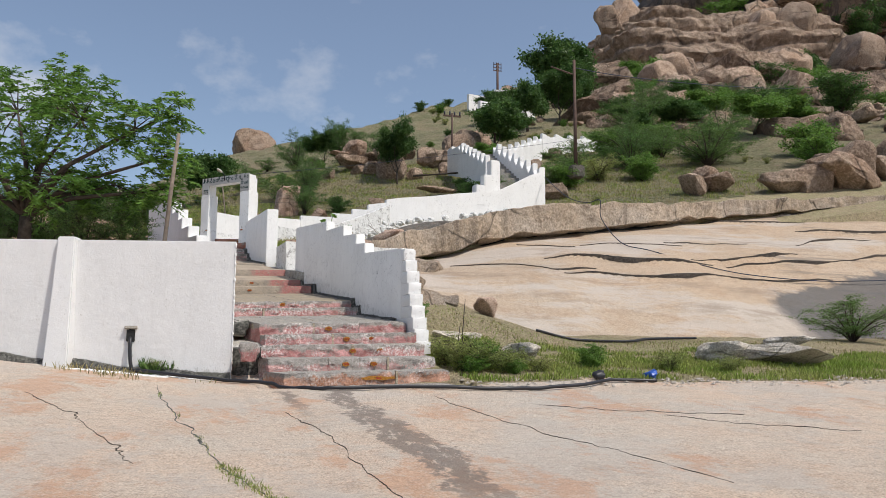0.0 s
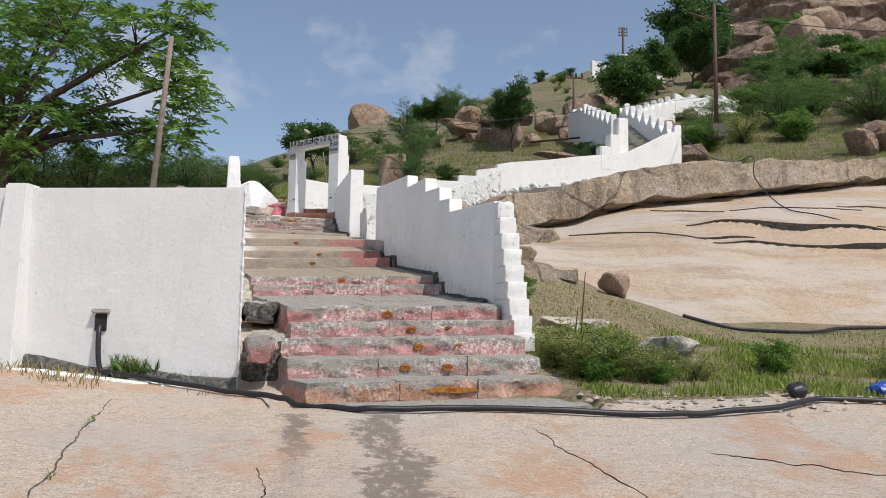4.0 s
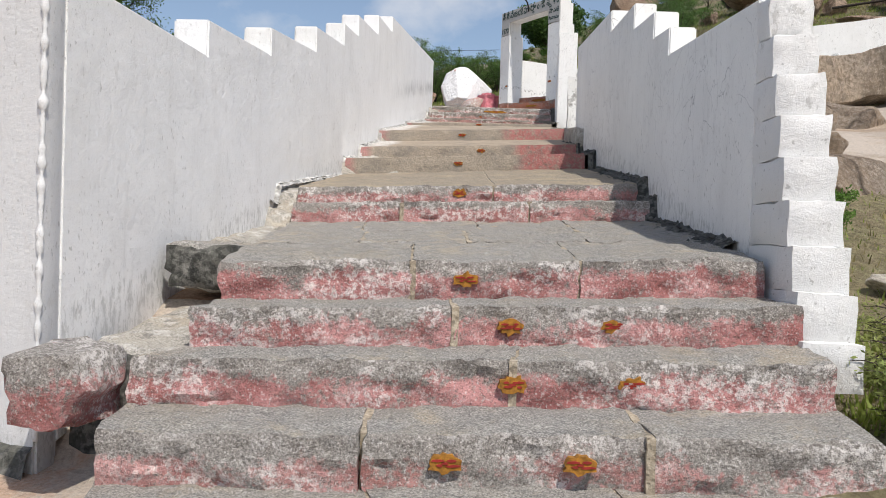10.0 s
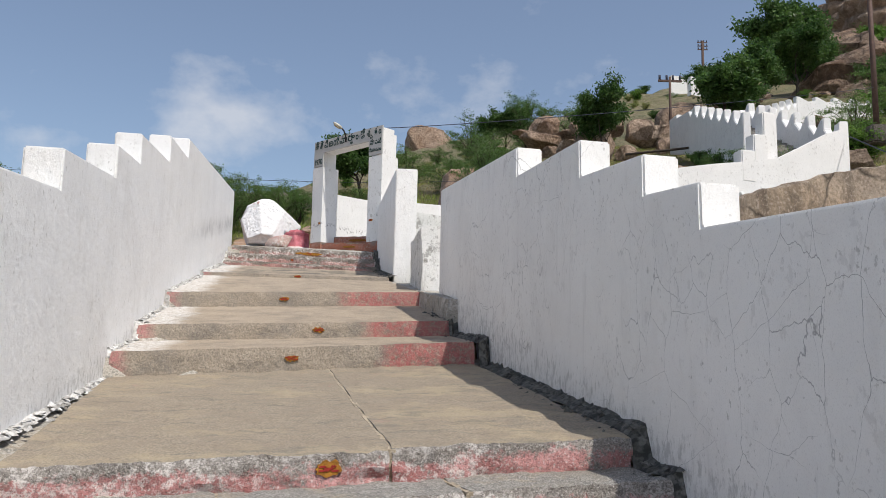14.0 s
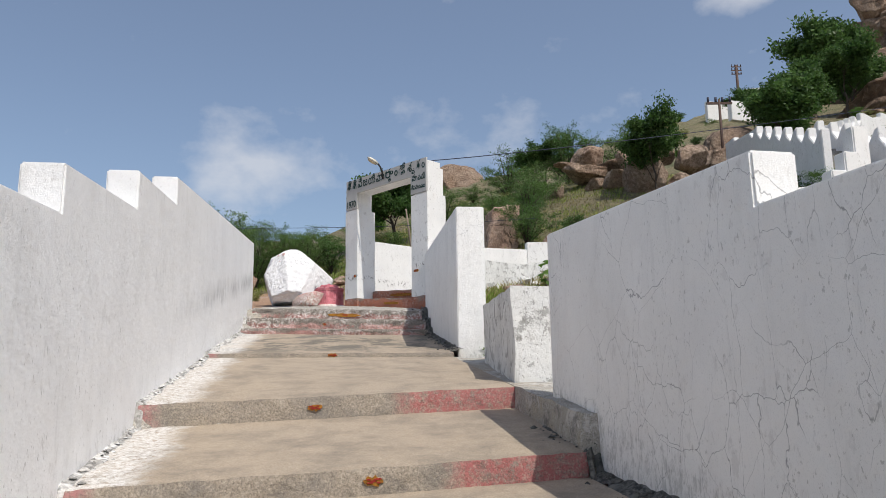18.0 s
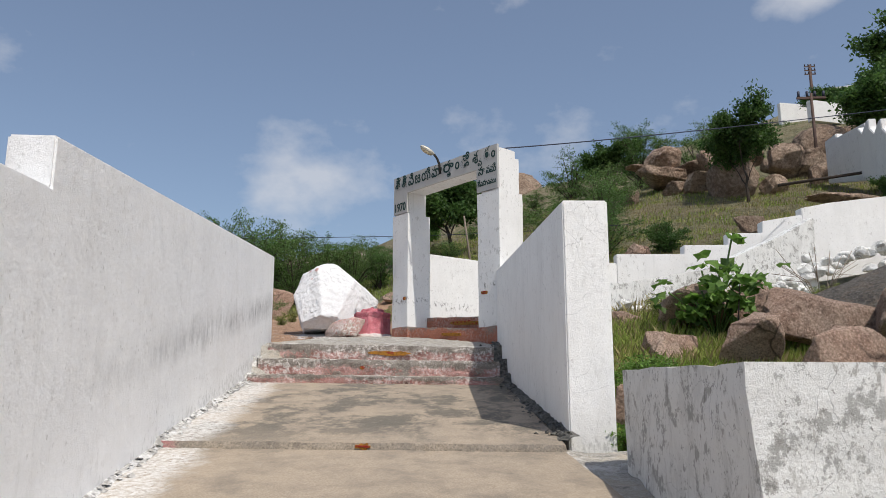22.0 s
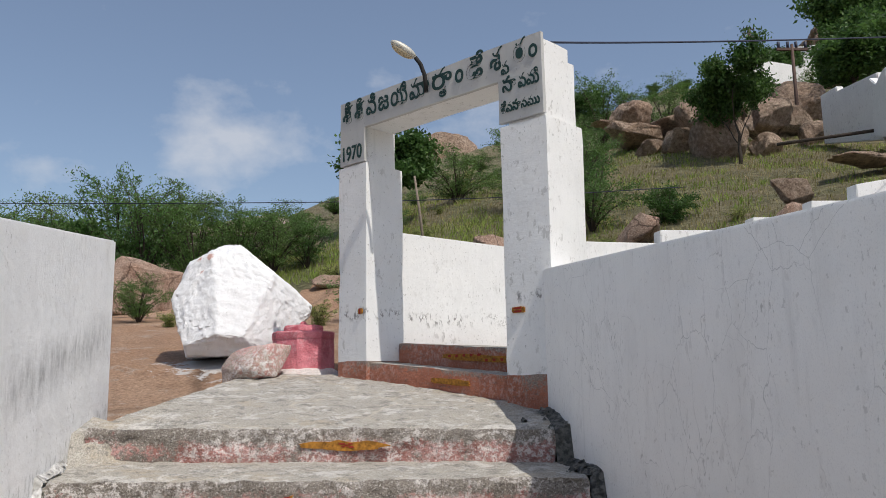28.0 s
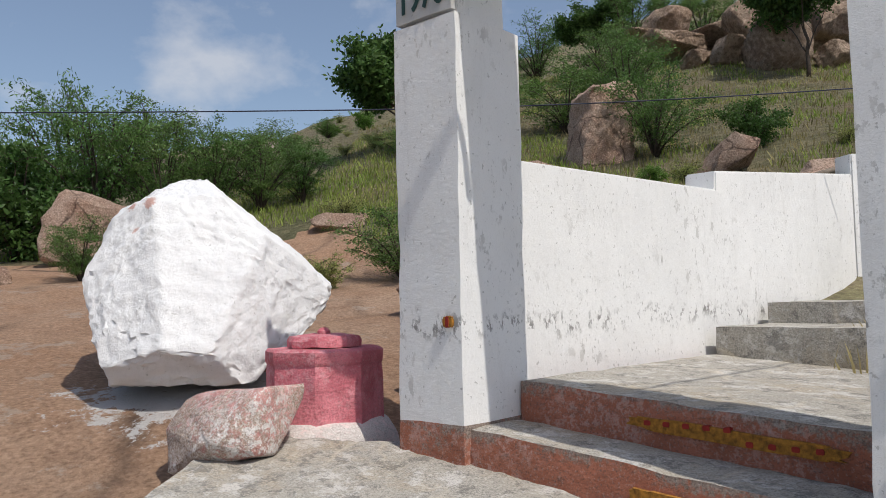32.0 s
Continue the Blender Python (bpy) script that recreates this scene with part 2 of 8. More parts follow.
def rock(name, a, b, stain, scale=0.6, streaks=0.0, speck=25.0, bump=0.6, rnd=0.0, extra=None, crack=0.0, grain=1.0, island=False):
    k = Mat(name, 0.92)
    col = k.mix(k.rang(k.noise(scale, 7, 0.66), 0.38, 0.62), a, b)
    col = k.mix(k.mul(k.rang(k.noise(scale * 3.7, 8, 0.74), 0.50, 0.66), 0.6), col, stain)
    if streaks:
        s = k.noise(scale * 1.6, 7, 0.68, (1.0, 1.0, 0.10))
        col = k.mix(k.mul(k.rang(s, 0.53, 0.66), streaks), col, tuple(v * 0.3 for v in stain))
    sp = k.noise(speck, 3, 0.6)
    col = k.mix(k.mul(k.rang(sp, 0.53, 0.61), 0.5 * grain), col, tuple(v * 0.42 for v in a))
    col = k.mix(k.mul(k.rang(sp, 0.46, 0.38), 0.45 * grain), col, tuple(min(0.9, v * 1.4 + 0.03) for v in b))
    mid = k.noise(speck * 0.27, 5, 0.7)
    col = k.mix(k.mul(k.rang(mid, 0.55, 0.62), 0.38 * grain), col, tuple(v * 0.5 for v in stain))
    if crack:
        line = k.rang(k.voro(crack, warp=0.55 / crack), 0.0, 0.028, 1.0, 0.0)
        some = k.rang(k.noise(crack * 0.8, 3), 0.44, 0.56)
        col = k.mix(k.mul(k.mul(line, some), 0.85), col, tuple(v * 0.18 for v in stain))
    if rnd:
        h = k.node("ShaderNodeHueSaturation")
        k.link(k.rang(k.geo.outputs["Random Per Island"] if island else k.rnd(), 0, 1, 1 - rnd, 1 + rnd), h.inputs["Value"])
        k.link(col, h.inputs["Color"])
        col = h.outputs[0]
    k.color(col)
    k.bump(k.noise(speck * 0.8, 9, 0.82), bump, 0.8 / speck)
    k.bump(k.noise(scale * 6, 9, 0.74), bump, 0.14 / max(scale, 0.2))
    if crack:
        k.bump(k.mul(line, some), -0.9, 0.12 / crack)
    if extra:
        extra(k)
    return k.m


def leafy(name, a, b, rough=0.5):
    k = Mat(name, rough)
    n = k.node("ShaderNodeHueSaturation")
    k.link(k.rang(k.geo.outputs["Random Per Island"], 0, 1, 0.6, 1.6), n.inputs["Value"])
    k.link(k.mix(k.rang(k.noise(0.8, 3), 0.35, 0.65), a, b), n.inputs["Color"])
    k.color(n.outputs[0])
    k.b.inputs["Specular IOR Level"].default_value = 0.3
    t = k.node("ShaderNodeBsdfTranslucent")
    k.link(n.outputs[0], t.inputs["Color"])
    m = k.node("ShaderNodeMixShader")
    m.inputs[0].default_value = 0.45
    k.link(k.b.outputs[0], m.inputs[1])
    k.link(t.outputs[0], m.inputs[2])
    k.link(m.outputs[0], k.nt.nodes["Material Output"].inputs["Surface"])
    return k.m


def plain(name, col, rough=0.6, metal=0.0, var=0.25, scale=12.0):
    k = Mat(name, rough)
    k.b.inputs["Metallic"].default_value = metal
    k.color(k.mix(k.rang(k.noise(scale, 5, 0.65), 0.35, 0.68), col, tuple(v * (1 - var) for v in col)))
    k.bump(k.noise(scale * 5, 4), 0.15, 0.005)
    return k.m


def plane(k, ax, ay, az, c):
    """ax*x + ay*y + az*z + c at the shaded point."""
    n = k.node("ShaderNodeVectorMath")
    n.operation = "DOT_PRODUCT"
    n.inputs[1].default_value = (ax, ay, az)
    k.link(k.pos, n.inputs[0])
    return k.add(n.outputs["Value"], c)


def overlay(k, fac, col):
    cur = k.b.inputs["Base Color"].links[0].from_socket
    k.color(k.mix(fac, cur, col))


def stain_band(k):
    """A soot-like smear that runs along the wall about hand height."""
    h = plane(k, 0, -0.192, 1, 0.02)
    h = k.add(h, k.mul(k.add(k.noise(5.0, 6, 0.7), -0.5), 0.3))
    band = k.mul(k.rang(h, -0.22, -0.05), k.rang(h, 0.02, 0.22, 1, 0))
    run = k.mul(k.rang(plane(k, 0, 1, 0, 0), 24, 28), 1.0)
    st = k.add(k.mul(k.rang(k.noise(13.0, 8, 0.76, (1, 1, 0.3)), 0.44, 0.64), 0.65), k.mul(k.rang(k.noise(1.6, 6, 0.7), 0.42, 0.60), 0.4))
    overlay(k, k.mul(k.mul(k.mul(band, run), st), 0.72), (0.27, 0.27, 0.27))


def foot_grime(k, base, y0, slope, reach=0.26):
    """Splashed dirt and moss streaks that climb from the stairs up the foot of a wall."""
    h = plane(k, 0, -slope, 1, slope * y0 - base)
    up = k.add(k.rang(h, 0.0, reach, 0.10, -0.16), k.noise(24.0, 8, 0.76, (1, 1, 0.4)))
    overlay(k, k.mul(k.rang(up, 0.58, 0.68), 0.42), (0.28, 0.28, 0.26))
    speck = k.mul(k.rang(k.noise(38.0, 4, 0.65, (1, 1, 0.6)), 0.615, 0.66), k.rang(k.noise(1.7, 4), 0.45, 0.58))
    overlay(k, k.mul(speck, 0.55), (0.36, 0.35, 0.33))
    smear = k.mul(k.rang(k.noise(3.5, 7, 0.68, (1, 1, 0.35)), 0.52, 0.66), 0.16)
    overlay(k, smear, (0.60, 0.59, 0.565))


def west_wear(k):
    stain_band(k)
    foot_grime(k, 2.2, 16.0, 0.208)


def east_wear(k):
    foot_grime(k, 2.5, 17.0, 0.24)


def parapet_wear(k):
    foot_grime(k, 4.38, 27.0, 0.17, 0.16)


def front_wear(k):
    foot_grime(k, 1.25, 14.0, 0.0, 0.2)


def gate_wear(k):
    foot_grime(k, 5.85, 34.0, 0.1, 0.25)
    # plaster flaking along a line above the floor
    h = k.add(plane(k, 0, 0, 1, -6.53), k.mul(k.add(k.noise(3.0, 4), -0.5), 0.25))
    band = k.mul(k.rang(h, -0.10, -0.02), k.rang(h, 0.0, 0.07, 1, 0))
    overlay(k, k.mul(k.mul(band, k.rang(k.noise(14.0, 7, 0.7, (1, 1, 0.7)), 0.53, 0.58)), 0.85), (0.19, 0.18, 0.17))


def lime_edge(k):
    """Lime slopped on the walkway along the wall, and dark algae patches."""
    d = k.add(plane(k, 1, 0.148, 0, -2.183), k.mul(k.noise(2.2, 6, 0.7), -0.55))
    alg = k.mul(k.rang(k.noise(1.7, 9, 0.76, (1, 0.6, 1)), 0.48, 0.56), k.rang(plane(k, 0, 1, 0, 0), 26.2, 27.4, 0.10, 0.9))
    overlay(k, k.mul(alg, 0.85), (0.085, 0.083, 0.07))
    lime = k.mul(k.rang(d, 0.0, 0.22, 1, 0), k.rang(k.noise(24.0, 6, 0.8), 0.36, 0.56))
    overlay(k, k.mul(lime, 0.9), (0.72, 0.71, 0.69))


def end_paint(k):
    """Pink paint on the riser near both walls."""
    r = k.add(plane(k, 1, 0.212, 0, -6.519), k.mul(k.noise(3.0, 7, 0.7), 0.5))
    l = k.add(plane(k, 1, 0.148, 0, -2.183), k.mul(k.noise(3.0, 7, 0.7), -0.25))
    m = k.mul(k.rang(k.noise(18.0, 8, 0.8), 0.36, 0.54), 0.85)
    low = k.rang(plane(k, 0, 1, 0, 0), 24.5, 25.5, 1, 0)
    overlay(k, k.mul(k.mul(k.rang(r, -0.62, -0.45), low), m), (0.42, 0.12, 0.12))
    overlay(k, k.mul(k.rang(l, -0.04, 0.08, 1, 0), m), (0.48, 0.20, 0.20))
    overlay(k, k.mul(k.rang(k.noise(5.0, 9, 0.78, (0.6, 0.6, 1.6)), 0.56, 0.64), 0.6), (0.13, 0.115, 0.10))


def old_landing(k):
    """Lime worn into streaks, tan mortar and pale cracks."""
    tan = k.rang(k.noise(1.5, 8, 0.72), 0.52, 0.62)
    overlay(k, k.mul(tan, 0.6), (0.40, 0.33, 0.235))
    lime = k.rang(k.noise(4.5, 10, 0.80), 0.53, 0.565)
    overlay(k, k.mul(lime, 0.65), (0.62, 0.60, 0.57))
    dark = k.rang(k.noise(7.0, 10, 0.82), 0.535, 0.57)
    overlay(k, k.mul(dark, 0.6), (0.10, 0.098, 0.09))
    line = k.rang(k.voro(1.1, warp=0.4), 0.0, 0.022, 1.0, 0.0)
    overlay(k, k.mul(k.mul(line, k.rang(k.noise(1.3, 4), 0.46, 0.56)), 0.7), (0.52, 0.46, 0.37))


def earthy(k):
    tan = k.rang(k.noise(1.2, 8, 0.72, (1, 1.6, 1)), 0.50, 0.60)
    overlay(k, k.mul(tan, 0.6), (0.40, 0.33, 0.22))
    dark = k.rang(k.noise(6.0, 10, 0.80, (0.4, 1.6, 1)), 0.53, 0.60)
    overlay(k, k.mul(dark, 0.55), (0.15, 0.145, 0.12))
    r = k.rang(k.noise(2.6, 9, 0.75), 0.62, 0.66)
    overlay(k, k.mul(r, 0.5), (0.40, 0.24, 0.20))


def chiselled(k):
    st = k.rang(k.noise(30.0, 6, 0.75, (0.35, 1.6, 1)), 0.52, 0.60)
    overlay(k, k.mul(st, 0.55), (0.13, 0.13, 0.125))
    p = k.rang(k.noise(2.0, 9, 0.75), 0.54, 0.62)
    overlay(k, k.mul(p, 0.55), (0.42, 0.35, 0.25))
    w = k.rang(k.noise(3.4, 9, 0.78), 0.60, 0.66)
    overlay(k, k.mul(w, 0.45), (0.58, 0.56, 0.54))


def rust_spots(k):
    """Red daubs on the face of the painted boulder."""
    for x, z, r in ((-2.78, 7.30, 0.05), (-2.64, 7.30, 0.05), (-2.72, 7.12, 0.03)):
        n = k.node("ShaderNodeVectorMath")
        n.operation = "DISTANCE"
        mp = k.node("ShaderNodeMapping")
        mp.inputs["Scale"].default_value = (1, 0, 1)
        k.link(k.pos, mp.inputs["Vector"])
        k.link(mp.outputs[0], n.inputs[0])
        n.inputs[1].default_value = (x, 0, z)
        d = k.add(n.outputs["Value"], k.mul(k.noise(18.0, 6, 0.75), 0.14))
        overlay(k, k.mul(k.rang(d, r + 0.045, r + 0.065, 1, 0), 0.7), (0.46, 0.17, 0.10))


def peeled(k):
    """Whitewash gone in large dark patches."""
    p = k.rang(k.noise(2.0, 10, 0.78, (1, 1, 0.6)), 0.515, 0.545)
    overlay(k, k.mul(p, 0.18), (0.30, 0.29, 0.27))
    q = k.rang(k.noise(5.5, 10, 0.80), 0.535, 0.56)
    overlay(k, k.mul(q, 0.6), (0.17, 0.165, 0.15))


def grey_patches(k):
    """Pale wash on the dome, brown bands along the sheets, and a great painted shadow."""
    g = k.rang(k.noise(0.16, 8, 0.70, (0.5, 1, 2.4)), 0.49, 0.555)
    overlay(k, k.mul(g, 0.5), (0.52, 0.49, 0.455))
    d = k.rang(k.noise(0.55, 8, 0.74, (0.25, 1, 2.8)), 0.55, 0.66)
    overlay(k, k.mul(d, 0.6), (0.25, 0.19, 0.14))
    lay = k.rang(k.noise(1.1, 7, 0.7, (0.10, 0.5, 4.5)), 0.57, 0.62)
    far = k.rang(plane(k, 1, 0, 0, 0), 15, 22)
    overlay(k, k.mul(k.mul(lay, far), 0.65), (0.19, 0.16, 0.13))
    # sharp-edged cast shadow at the dome's right, put into the colour
    edge = k.add(plane(k, 0.20, 0, -1, -0.15), k.mul(k.noise(0.7, 6, 0.7), 1.2))
    m = k.mul(k.rang(edge, 0.55, 0.72), k.rang(k.add(plane(k, 1, 0, 0, 0), k.mul(k.noise(0.5, 5), 2.0)), 19.2, 19.9))
    overlay(k, k.mul(m, 0.88), (0.10, 0.097, 0.095))


def scarred(k):
    """Foreground rock: grey lichen sheets, rusty flush and fine flaking lines."""
    g = k.rang(k.noise(0.45, 9, 0.72), 0.49, 0.56)
    overlay(k, k.mul(g, 0.5), (0.52, 0.48, 0.43))
    west = k.rang(plane(k, 1, 0, 0, 0), -4.0, 0.5, 0.0, 0.05)
    o = k.add(k.noise(0.8, 9, 0.74, (1, 0.6, 1)), k.mul(west, -1.0))
    overlay(k, k.mul(k.rang(o, 0.48, 0.55), 0.6), (0.56, 0.30, 0.17))
    fl = k.rang(k.noise(9.0, 10, 0.80, (0.8, 1.25, 1)), 0.545, 0.585)
    overlay(k, k.mul(fl, 0.42), (0.34, 0.25, 0.19))
    scratch = k.rang(k.noise(46.0, 6, 0.75, (0.8, 1.2, 1)), 0.56, 0.62)
    overlay(k, k.mul(scratch, 0.34), (0.38, 0.29, 0.22))
    glint = k.rang(k.noise(60.0, 4, 0.7), 0.43, 0.37)
    overlay(k, k.mul(glint, 0.2), (0.78, 0.71, 0.62))
    dk = k.rang(k.noise(1.6, 10, 0.80, (1, 0.7, 1)), 0.57, 0.60)
    overlay(k, k.mul(dk, 0.3), (0.36, 0.29, 0.235))
    li = k.rang(k.noise(7.0, 10, 0.82), 0.56, 0.59)
    overlay(k, k.mul(li, 0.28), (0.78, 0.71, 0.61))
    k.bump(k.noise(2.4, 9, 0.68, (0.8, 1.3, 1)), 0.45, 0.05)
    k.bump(fl, -0.5, 0.012)
    # damp trails that run down from the steps
    y = plane(k, 0, 1, 0, 0)
    for sl, c, y0, y1, w in ((0.055, -2.30, 4.2, 12.2, 0.17), (0.035, -1.36, 9.3, 12.2, 0.10)):
        d = k.add(plane(k, 1, sl, 0, c), k.add(k.mul(k.add(k.noise(1.1, 5, 0.6), -0.5), 0.8), k.mul(k.add(k.noise(7.0, 8, 0.75), -0.5), 0.55)))
        a = k.node("ShaderNodeMath")
        a.operation = "ABSOLUTE"
        k.link(d, a.inputs[0])
        band = k.mul(k.rang(a.outputs[0], w, w + 0.05, 1, 0), k.mul(k.rang(y, y0, y0 + 2.2), k.rang(y, y1 - 0.1, y1, 1, 0)))
        holes = k.rang(k.noise(5.0, 8, 0.75, (1.5, 0.6, 1)), 0.40, 0.47)
        overlay(k, k.mul(k.mul(band, holes), 0.78), (0.19, 0.155, 0.13))


def black_bands(k):
    """Black water curtains down the bare cliff, and darker layers."""
    w = k.rang(k.noise(0.035, 8, 0.68, (1, 1, 0.16)), 0.49, 0.55)
    overlay(k, k.mul(w, 0.8), (0.055, 0.048, 0.045))
    f = k.rang(k.noise(0.22, 7, 0.7, (1, 1, 0.08)), 0.54, 0.60)
    overlay(k, k.mul(f, 0.7), (0.06, 0.05, 0.045))
    l = k.rang(k.noise(0.12, 7, 0.7, (0.3, 0.3, 2.5)), 0.55, 0.59)
    overlay(k, k.mul(l, 0.65), (0.10, 0.075, 0.06))


def lime_under(k):
    """Lime dripped on the rock round the painted boulder."""
    n = k.node("ShaderNodeVectorMath")
    n.operation = "DISTANCE"
    mp = k.node("ShaderNodeMapping")
    mp.inputs["Scale"].default_value = (1, 1.3, 0)
    k.link(k.pos, mp.inputs["Vector"])
    k.link(mp.outputs[0], n.inputs[0])
    n.inputs[1].default_value = (-2.35, 35.7 * 1.3, 0)
    d = k.add(n.outputs["Value"], k.mul(k.add(k.noise(5.0, 9, 0.78), -0.5), 3.0))
    overlay(k, k.mul(k.rang(d, 0.62, 0.75, 1, 0), 0.85), (0.74, 0.73, 0.72))
    p = k.rang(k.noise(1.2, 9, 0.75), 0.57, 0.60)
    overlay(k, k.mul(p, 0.45), (0.50, 0.43, 0.36))


def tufted(k):
    """Dead grass mats and bare crumbs of earth."""
    t = k.rang(k.noise(7.0, 9, 0.78), 0.52, 0.58)
    overlay(k, k.mul(t, 0.55), (0.17, 0.155, 0.07))
    c = k.rang(k.noise(18.0, 6, 0.7), 0.60, 0.65)
    overlay(k, k.mul(c, 0.6), (0.56, 0.46, 0.35))
    k.bump(k.noise(9.0, 9, 0.8), 0.8, 0.06)


def dry_patches(k):
    p = k.rang(k.noise(0.28, 8, 0.7), 0.47, 0.58)
    overlay(k, k.mul(p, 0.6), (0.27, 0.215, 0.13))
    r = k.rang(k.noise(0.9, 8, 0.75), 0.60, 0.66)
    overlay(k, k.mul(r, 0.8), (0.30, 0.21, 0.15))


M_WASH = whitewash("whitewashed_plaster", 0.14, 0.18, (0.83, 0.825, 0.81), gate_wear, 1.2, 0.5)
M_WASH_CRACKED = whitewash("crazed_whitewash", 0.85, 0.2, (0.91, 0.905, 0.885), east_wear, 1.3, 0.2)
M_WASH_PARAPET = whitewash("parapet_whitewash", 0.5, 0.2, (0.90, 0.895, 0.875), parapet_wear, 1.3, 0.2)
M_WASH_END = whitewash("wall_end_plaster", 0.1, 0.2, (0.83, 0.825, 0.81), None, 2.0, 0.45)
M_WASH_FRONT = whitewash("front_wall_plaster", 0.10, 0.14, (0.745, 0.745, 0.74), front_wear, 0.9, 0.16)
M_WASH_WEST = whitewash("whitewashed_plaster_sooty", 0.12, 0.2, (0.90, 0.90, 0.895), west_wear, 1.8, 0.18)
M_WASH_OLD = whitewash("weathered_whitewash", 0.8, 0.8, (0.76, 0.76, 0.74), peeled, 2.4, 0.9)
M_WASH_ROCK = whitewash("limewashed_stone", 0.1, 0.15, (0.82, 0.82, 0.82), rust_spots, 3.2, 0.35)
M_STEP = granite("step_granite", (0.20, 0.188, 0.172), (0.41, 0.392, 0.36), (0.30, 0.272, 0.227), 110.0, 0.9, chiselled, 0.6)
M_EARTH = granite("earthy_cement", (0.235, 0.195, 0.146), (0.34, 0.288, 0.22), (0.27, 0.222, 0.168), 80.0, 0.5, earthy, 0.2)
M_RISER = painted_stone("riser_red_paint", (0.38, 0.122, 0.115), 0.50, 0.7, ((0.17, 0.155, 0.14), (0.40, 0.37, 0.335)), 0.6)
M_RISER2 = painted_stone("riser_worn_paint", (0.38, 0.145, 0.13), 0.30, 0.75, ((0.18, 0.165, 0.15), (0.42, 0.39, 0.355)), 0.6)
M_RISER_UP = painted_stone("riser_faded_paint", (0.35, 0.135, 0.115), 0.42, 0.75, ((0.16, 0.14, 0.12), (0.32, 0.285, 0.245)))
M_CONC = granite("walkway_concrete", (0.33, 0.265, 0.195), (0.425, 0.352, 0.268), (0.25, 0.21, 0.165), 90.0, 0.3, lime_edge, 0.18)
M_CONC_FRONT = granite("walkway_concrete_edge", (0.30, 0.255, 0.20), (0.40, 0.345, 0.28), (0.22, 0.20, 0.175), 70.0, 0.5, end_paint, 0.35)
M_CONC_OLD = granite("old_landing_concrete", (0.285, 0.267, 0.235), (0.43, 0.405, 0.358), (0.375, 0.347, 0.297), 90.0, 0.5, old_landing, 0.4)
M_MOSS_AND_SHADE = granite("dark_moss_and_crevice_shade", (0.05, 0.05, 0.045), (0.16, 0.155, 0.14), (0.09, 0.09, 0.075), 20.0, 0.9)
M_MORTAR = granite("tan_mortar", (0.34, 0.28, 0.20), (0.48, 0.41, 0.31), (0.26, 0.22, 0.17), 40.0, 0.6)
M_GRIT = granite("lime_grit", (0.42, 0.41, 0.39), (0.76, 0.75, 0.73), (0.26, 0.25, 0.23), 14.0, 0.9)
M_RISER_LOW = painted_stone("riser_orange_stain", (0.36, 0.14, 0.06), 0.75, 0.4)
M_ORANGE = painted_stone("orange_red_paint", (0.36, 0.105, 0.05), 1.0, 0.22, ((0.20, 0.15, 0.12), (0.38, 0.31, 0.26)), 0.45, 0.02)
M_SLAB = rock("granite_sheet_rock", (0.66, 0.505, 0.38), (0.59, 0.52, 0.435), (0.56, 0.39, 0.275), 0.30, 0.0, 52.0, 0.55, 0.0, scarred, 0.0, 1.0)
M_SHEET2 = rock("orange_sheet_rock", (0.42, 0.245, 0.145), (0.48, 0.32, 0.215), (0.32, 0.18, 0.11), 0.45, 0.0, 30.0, 0.7, 0.0, lime_under, 0.22, 0.8)
M_SOIL = rock("dry_grassy_soil", (0.46, 0.36, 0.23), (0.36, 0.33, 0.17), (0.42, 0.31, 0.21), 0.8, 0.0, 16.0, 1.0, 0.0, tufted)
M_HILL = rock("scrub_hillside", (0.165, 0.17, 0.075), (0.27, 0.235, 0.13), (0.11, 0.125, 0.05), 0.16, 0.0, 5.0, 0.9, 0.0, dry_patches)
M_DOME = rock("smooth_tan_granite", (0.47, 0.345, 0.235), (0.45, 0.36, 0.27), (0.38, 0.26, 0.17), 0.16, 0.12, 22.0, 0.4, 0.0, grey_patches, 0.0, 0.7)
M_JOINT_SHADE = rock("crack_and_overhang_shade", (0.085, 0.065, 0.05), (0.14, 0.11, 0.085), (0.05, 0.04, 0.03), 0.8, 0.0, 12.0, 0.9)
M_LEDGE = rock("ledge_granite", (0.62, 0.48, 0.34), (0.54, 0.45, 0.36), (0.30, 0.235, 0.18), 0.40, 0.7, 14.0, 0.9, 0.0, None, 0.35)
M_BOULDER = rock("tan_boulder", (0.39, 0.26, 0.175), (0.50, 0.38, 0.285), (0.26, 0.16, 0.11), 0.30, 0.4, 7.0, 1.0, 0.2, None, 0.16)
M_TAN = rock("tan_outcrop", (0.50, 0.375, 0.265), (0.43, 0.37, 0.31), (0.28, 0.21, 0.16), 0.5, 0.5, 18.0, 1.0, 0.12, None, 0.5)
M_BOULDER_FAR = rock("far_boulder", (0.37, 0.245, 0.165), (0.50, 0.38, 0.285), (0.19, 0.11, 0.075), 0.22, 0.7, 2.0, 1.0, 0.35, None, 0.12, 1.0, True)
M_CLIFF = rock("cliff_granite", (0.27, 0.175, 0.12), (0.36, 0.265, 0.195), (0.16, 0.10, 0.075), 0.055, 1.0, 0.8, 1.0, 0.0, black_bands, 0.05)
M_SHOULDER = rock("tan_sheet_granite", (0.36, 0.25, 0.175), (0.46, 0.35, 0.26), (0.22, 0.14, 0.10), 0.09, 0.6, 1.2, 1.0, 0.0, None, 0.07)
